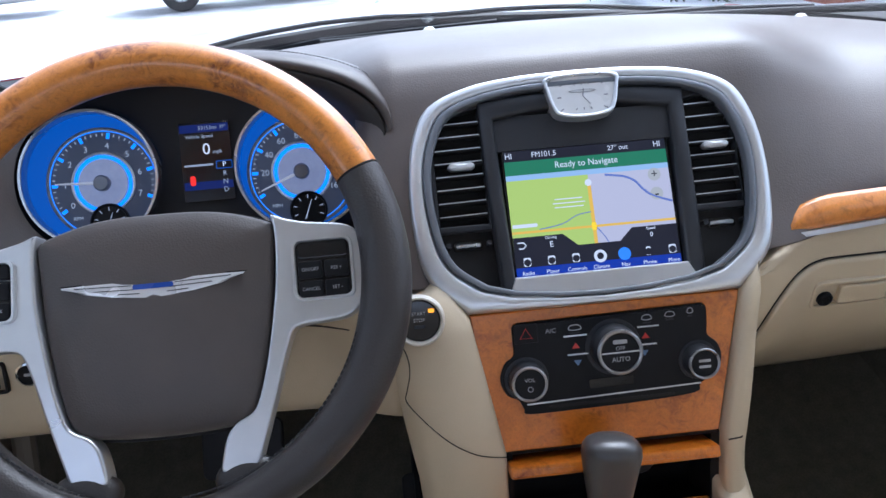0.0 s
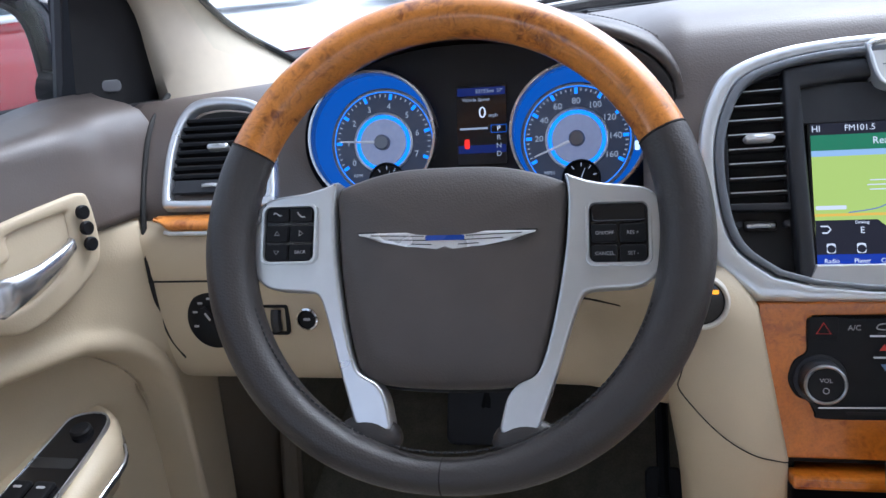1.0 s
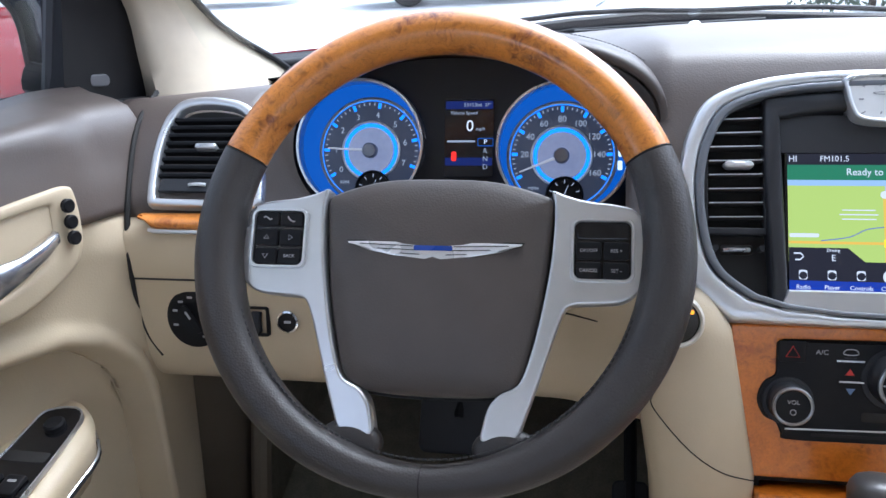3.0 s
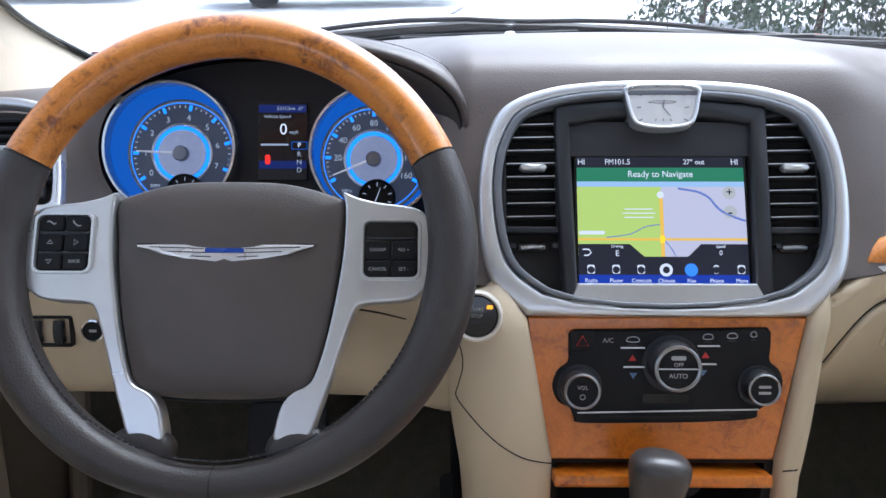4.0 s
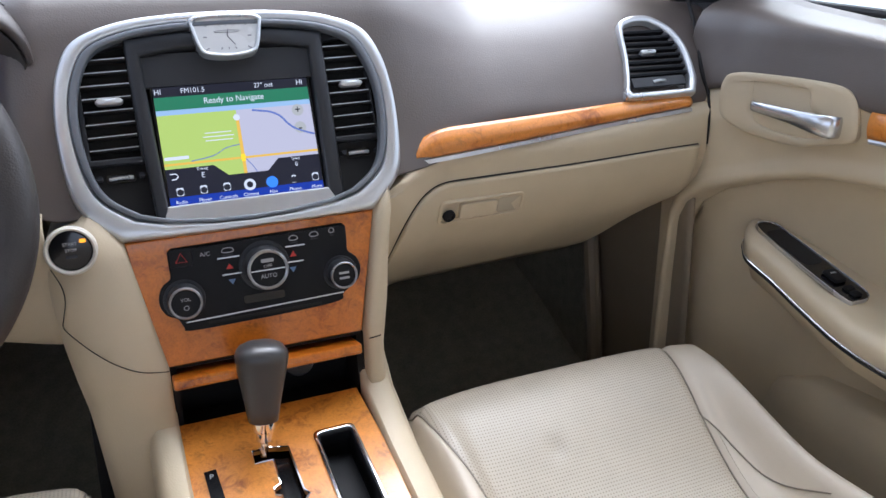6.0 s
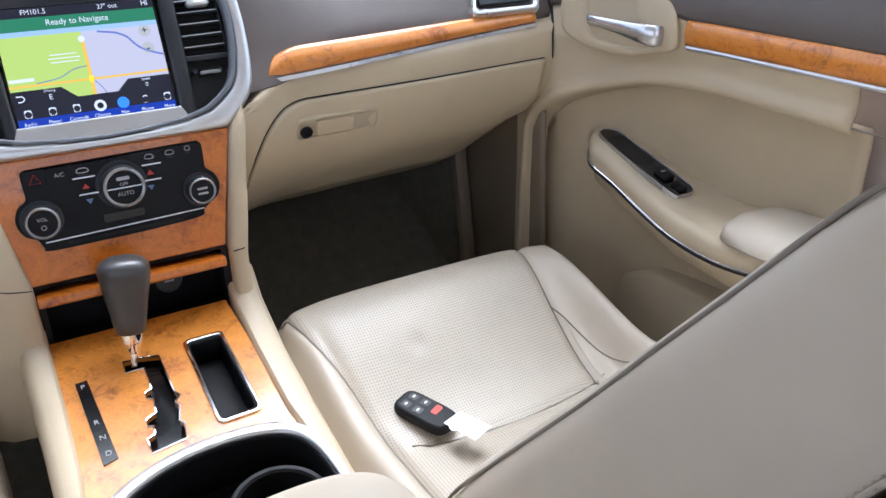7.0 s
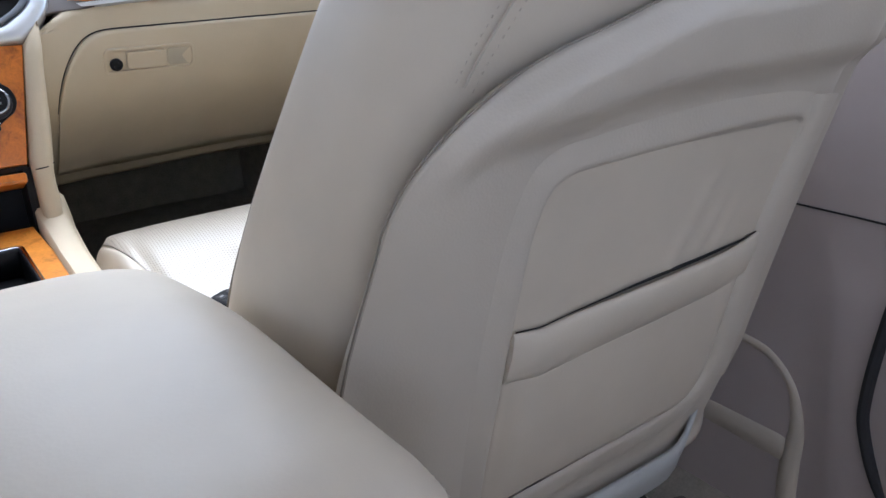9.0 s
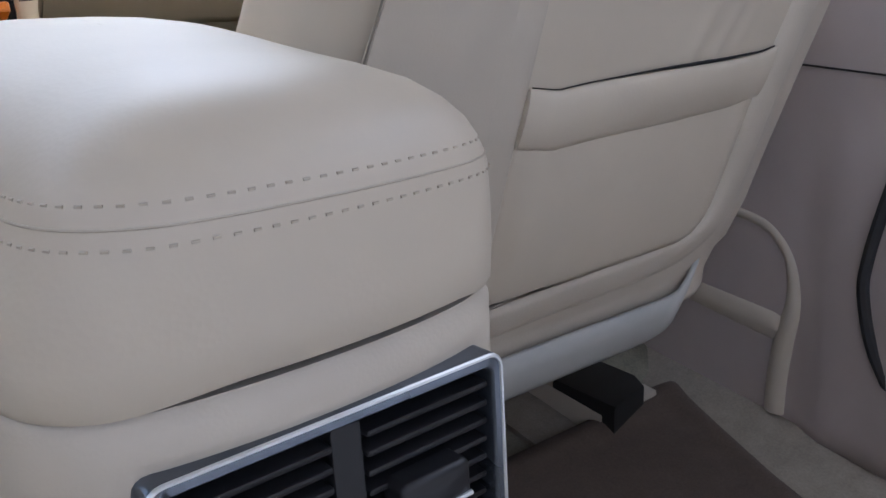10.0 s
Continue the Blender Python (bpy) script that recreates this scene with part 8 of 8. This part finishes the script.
def parked_car(loc, turn, colour, label):
    """A saloon with its length along its own x."""
    m = Matrix.Translation(loc) @ pose(0, 0, 0, 0, 0, turn)
    car = thing("parked_car", loc, label, "car", group="parked cars")
    sec = ((-2.4, 0.55, 0.35, 0.74), (-2.3, 0.82, 0.25, 0.86), (-1.5, 0.90, 0.22, 0.93), (0.0, 0.92, 0.22, 0.93), (1.3, 0.90, 0.22, 0.90), (2.1, 0.84, 0.25, 0.80), (2.35, 0.60, 0.35, 0.68))
    body = part("body", loft([[m @ Vector((x, w * math.copysign(abs(math.cos(q)) ** 0.35, math.cos(q)), lerp(z0, z1, (math.copysign(abs(math.sin(q)) ** 0.5, math.sin(q)) + 1) / 2))) for q in np.linspace(0, 2 * math.pi, 29)[:-1]] for x, w, z0, z1 in sec]), colour, car, smooth=50)
    part("cabin", loft([[m @ Vector((x, s * w, z)) for x, s in ((a, -1), (b, -1), (b, 1), (a, 1))] for a, b, w, z in ((-1.75, 0.95, 0.80, 0.90), (-1.35, 0.45, 0.70, 1.30), (-1.1, 0.2, 0.62, 1.42))]), PANE, car, "dark glass cabin", smooth=30)
    part("roof", loft([[m @ Vector((x, s * w, z)) for x, s in ((a, -1), (b, -1), (b, 1), (a, 1))] for a, b, w, z in ((-1.15, 0.25, 0.64, 1.41), (-1.0, 0.1, 0.55, 1.45))]), SNOW, car, "snow-dusted roof")
    for y in (-1, 1):
        part("belt_strip", tube([m @ Vector((x, y * 0.90, 0.885)) for x in (-1.6, -0.3, 1.0)], 0.025, 8), SILVER, car)
        for x in (-1.45, 1.42):
            wm = m @ Matrix.Translation((x, y * 0.80, 0.33)) @ pose(0, 0, 0, 90)
            ty = part("tyre", lathe([(0.20, -0.10), (0.32, -0.10), (0.335, -0.07), (0.335, 0.07), (0.32, 0.10), (0.20, 0.10)], wm, 32), TYRE, car)
            part("rim", lathe([(0.20, -0.09), (0.20, 0.09), (0.16, 0.11), (0.05, 0.09), (0.001, 0.09)], wm, 24), SILVER, ty)
        part("headlamp", box((0, 0, 0), (0.1, 0.25, 0.12), 0.02), material("lamp_lens", (0.6, 0.6, 0.6), 0.1, var=0.05), car)
        lamp = car.children[-1]
        lamp.matrix_parent_inverse = Matrix.Translation(car.location).inverted() @ m @ Matrix.Translation((2.17, y * 0.62 - 0.12, 0.58))
    return car


parked_car((-2.9, -4.3, GROUND + 0.05), 0, PAINT, "dark red saloon parked alongside")
parked_car((-2.2, 15.5, GROUND + 0.05), 10, material("grey_car_paint", (0.10, 0.11, 0.12), 0.3, var=0.05, coat=1.0), "dark grey saloon across the snowy car park")
parked_car((-8.5, 16.5, GROUND + 0.05), 4, material("white_car_paint", (0.6, 0.6, 0.6), 0.3, var=0.05, coat=1.0), "white saloon across the snowy car park")

# building with brick piers, timber posts and dark windows
bl = thing("building", (9, 9, GROUND), "low brick building with timber posts and dark windows", "building")
part("wall", box((6.6, 9.3, GROUND), (22, 9.6, 4.2)), MORTAR, bl)
part("roof", box((4.2, 7.2, 3.6), (22, 14, 3.9)), TIMBER, bl)
for k in range(6):
    wn_ = part("window", box((6.9 + 2.0 * k, 9.24, GROUND + 0.35), (8.6 + 2.0 * k, 9.32, 3.2), 0.02), TIMBER, bl)
    for j in (0, 1):
        part("pane", box((7.0 + 2.0 * k + 0.78 * j, 9.20, GROUND + 0.45), (7.7 + 2.0 * k + 0.78 * j, 9.235, 3.1)), PANE, wn_)
for x in (5.45, 8.1):
    part("post", box((x, 8.35, GROUND), (x + 0.22, 8.6, 3.6), 0.01), TIMBER, bl)
pier = part("pier", box((4.62, 8.52, GROUND), (5.03, 8.93, 3.6)), MORTAR, bl, "mortar core of the brick pier")
brick_mesh = None
for c in range(40):
    z = GROUND + 0.12 + 0.073 * c
    for side in range(4):
        for k in range(2):
            off = (0.0, 0.104)[c % 2]
            u = -0.105 + 0.21 * k
            ctr = Vector((4.825, 8.725, z))
            m = Matrix.Translation(ctr) @ pose(0, 0, 0, 0, 0, 90 * side) @ Matrix.Translation((u + (0.02 if c % 2 else -0.02), -0.21, 0))
            if brick_mesh is None:
                bm = box((-0.098, -0.02, -0.032), (0.098, 0.03, 0.032), 0.004)
                brick_mesh = bpy.data.meshes.new("brick")
                bm.to_mesh(brick_mesh)
                bm.free()
                brick_mesh.materials.append(BRICK)
            b = new("brick", brick_mesh)
            b.parent = pier
            b.matrix_basis = m

# evergreen shrubs by the pavement
def shrub(loc, rx, ry, h, n, seed):
    rnd = random.Random(seed)
    sb = thing("shrub", loc, "dark evergreen shrub with snow on the ground round it", "shrub", group="shrubs")
    part("trunk", tube([Vector(loc), Vector(loc) + Vector((0.05, 0.02, h * 0.6))], [0.05, 0.02], 7), BARK, sb)
    bm = bmesh.new()
    for _ in range(n):
        a, e, q = rnd.uniform(0, 6.283), rnd.uniform(-0.1, 1.5), rnd.uniform(0.55, 1.0) * (0.85 + 0.3 * rnd.random())
        p = Vector(loc) + Vector((rx * q * math.cos(a) * math.cos(e), ry * q * math.sin(a) * math.cos(e), 0.12 + h * q * math.sin(e)))
        t = Euler((rnd.uniform(0, 6), rnd.uniform(0, 6), rnd.uniform(0, 6))).to_matrix()
        s = rnd.uniform(0.03, 0.075)
        v = [bm.verts.new(p + t @ Vector(c)) for c in ((-s, 0, 0), (0, -s * 0.4, 0.01), (s, 0, 0), (0, s * 0.4, 0.01))]
        bm.faces.new(v)
    part("crown", bm, LEAF, sb)


shrub((4.25, 10.0, GROUND + 0.1), 1.0, 0.9, 1.1, 2600, 1)
shrub((3.2, 11.2, GROUND + 0.1), 0.9, 0.8, 1.0, 2200, 2)
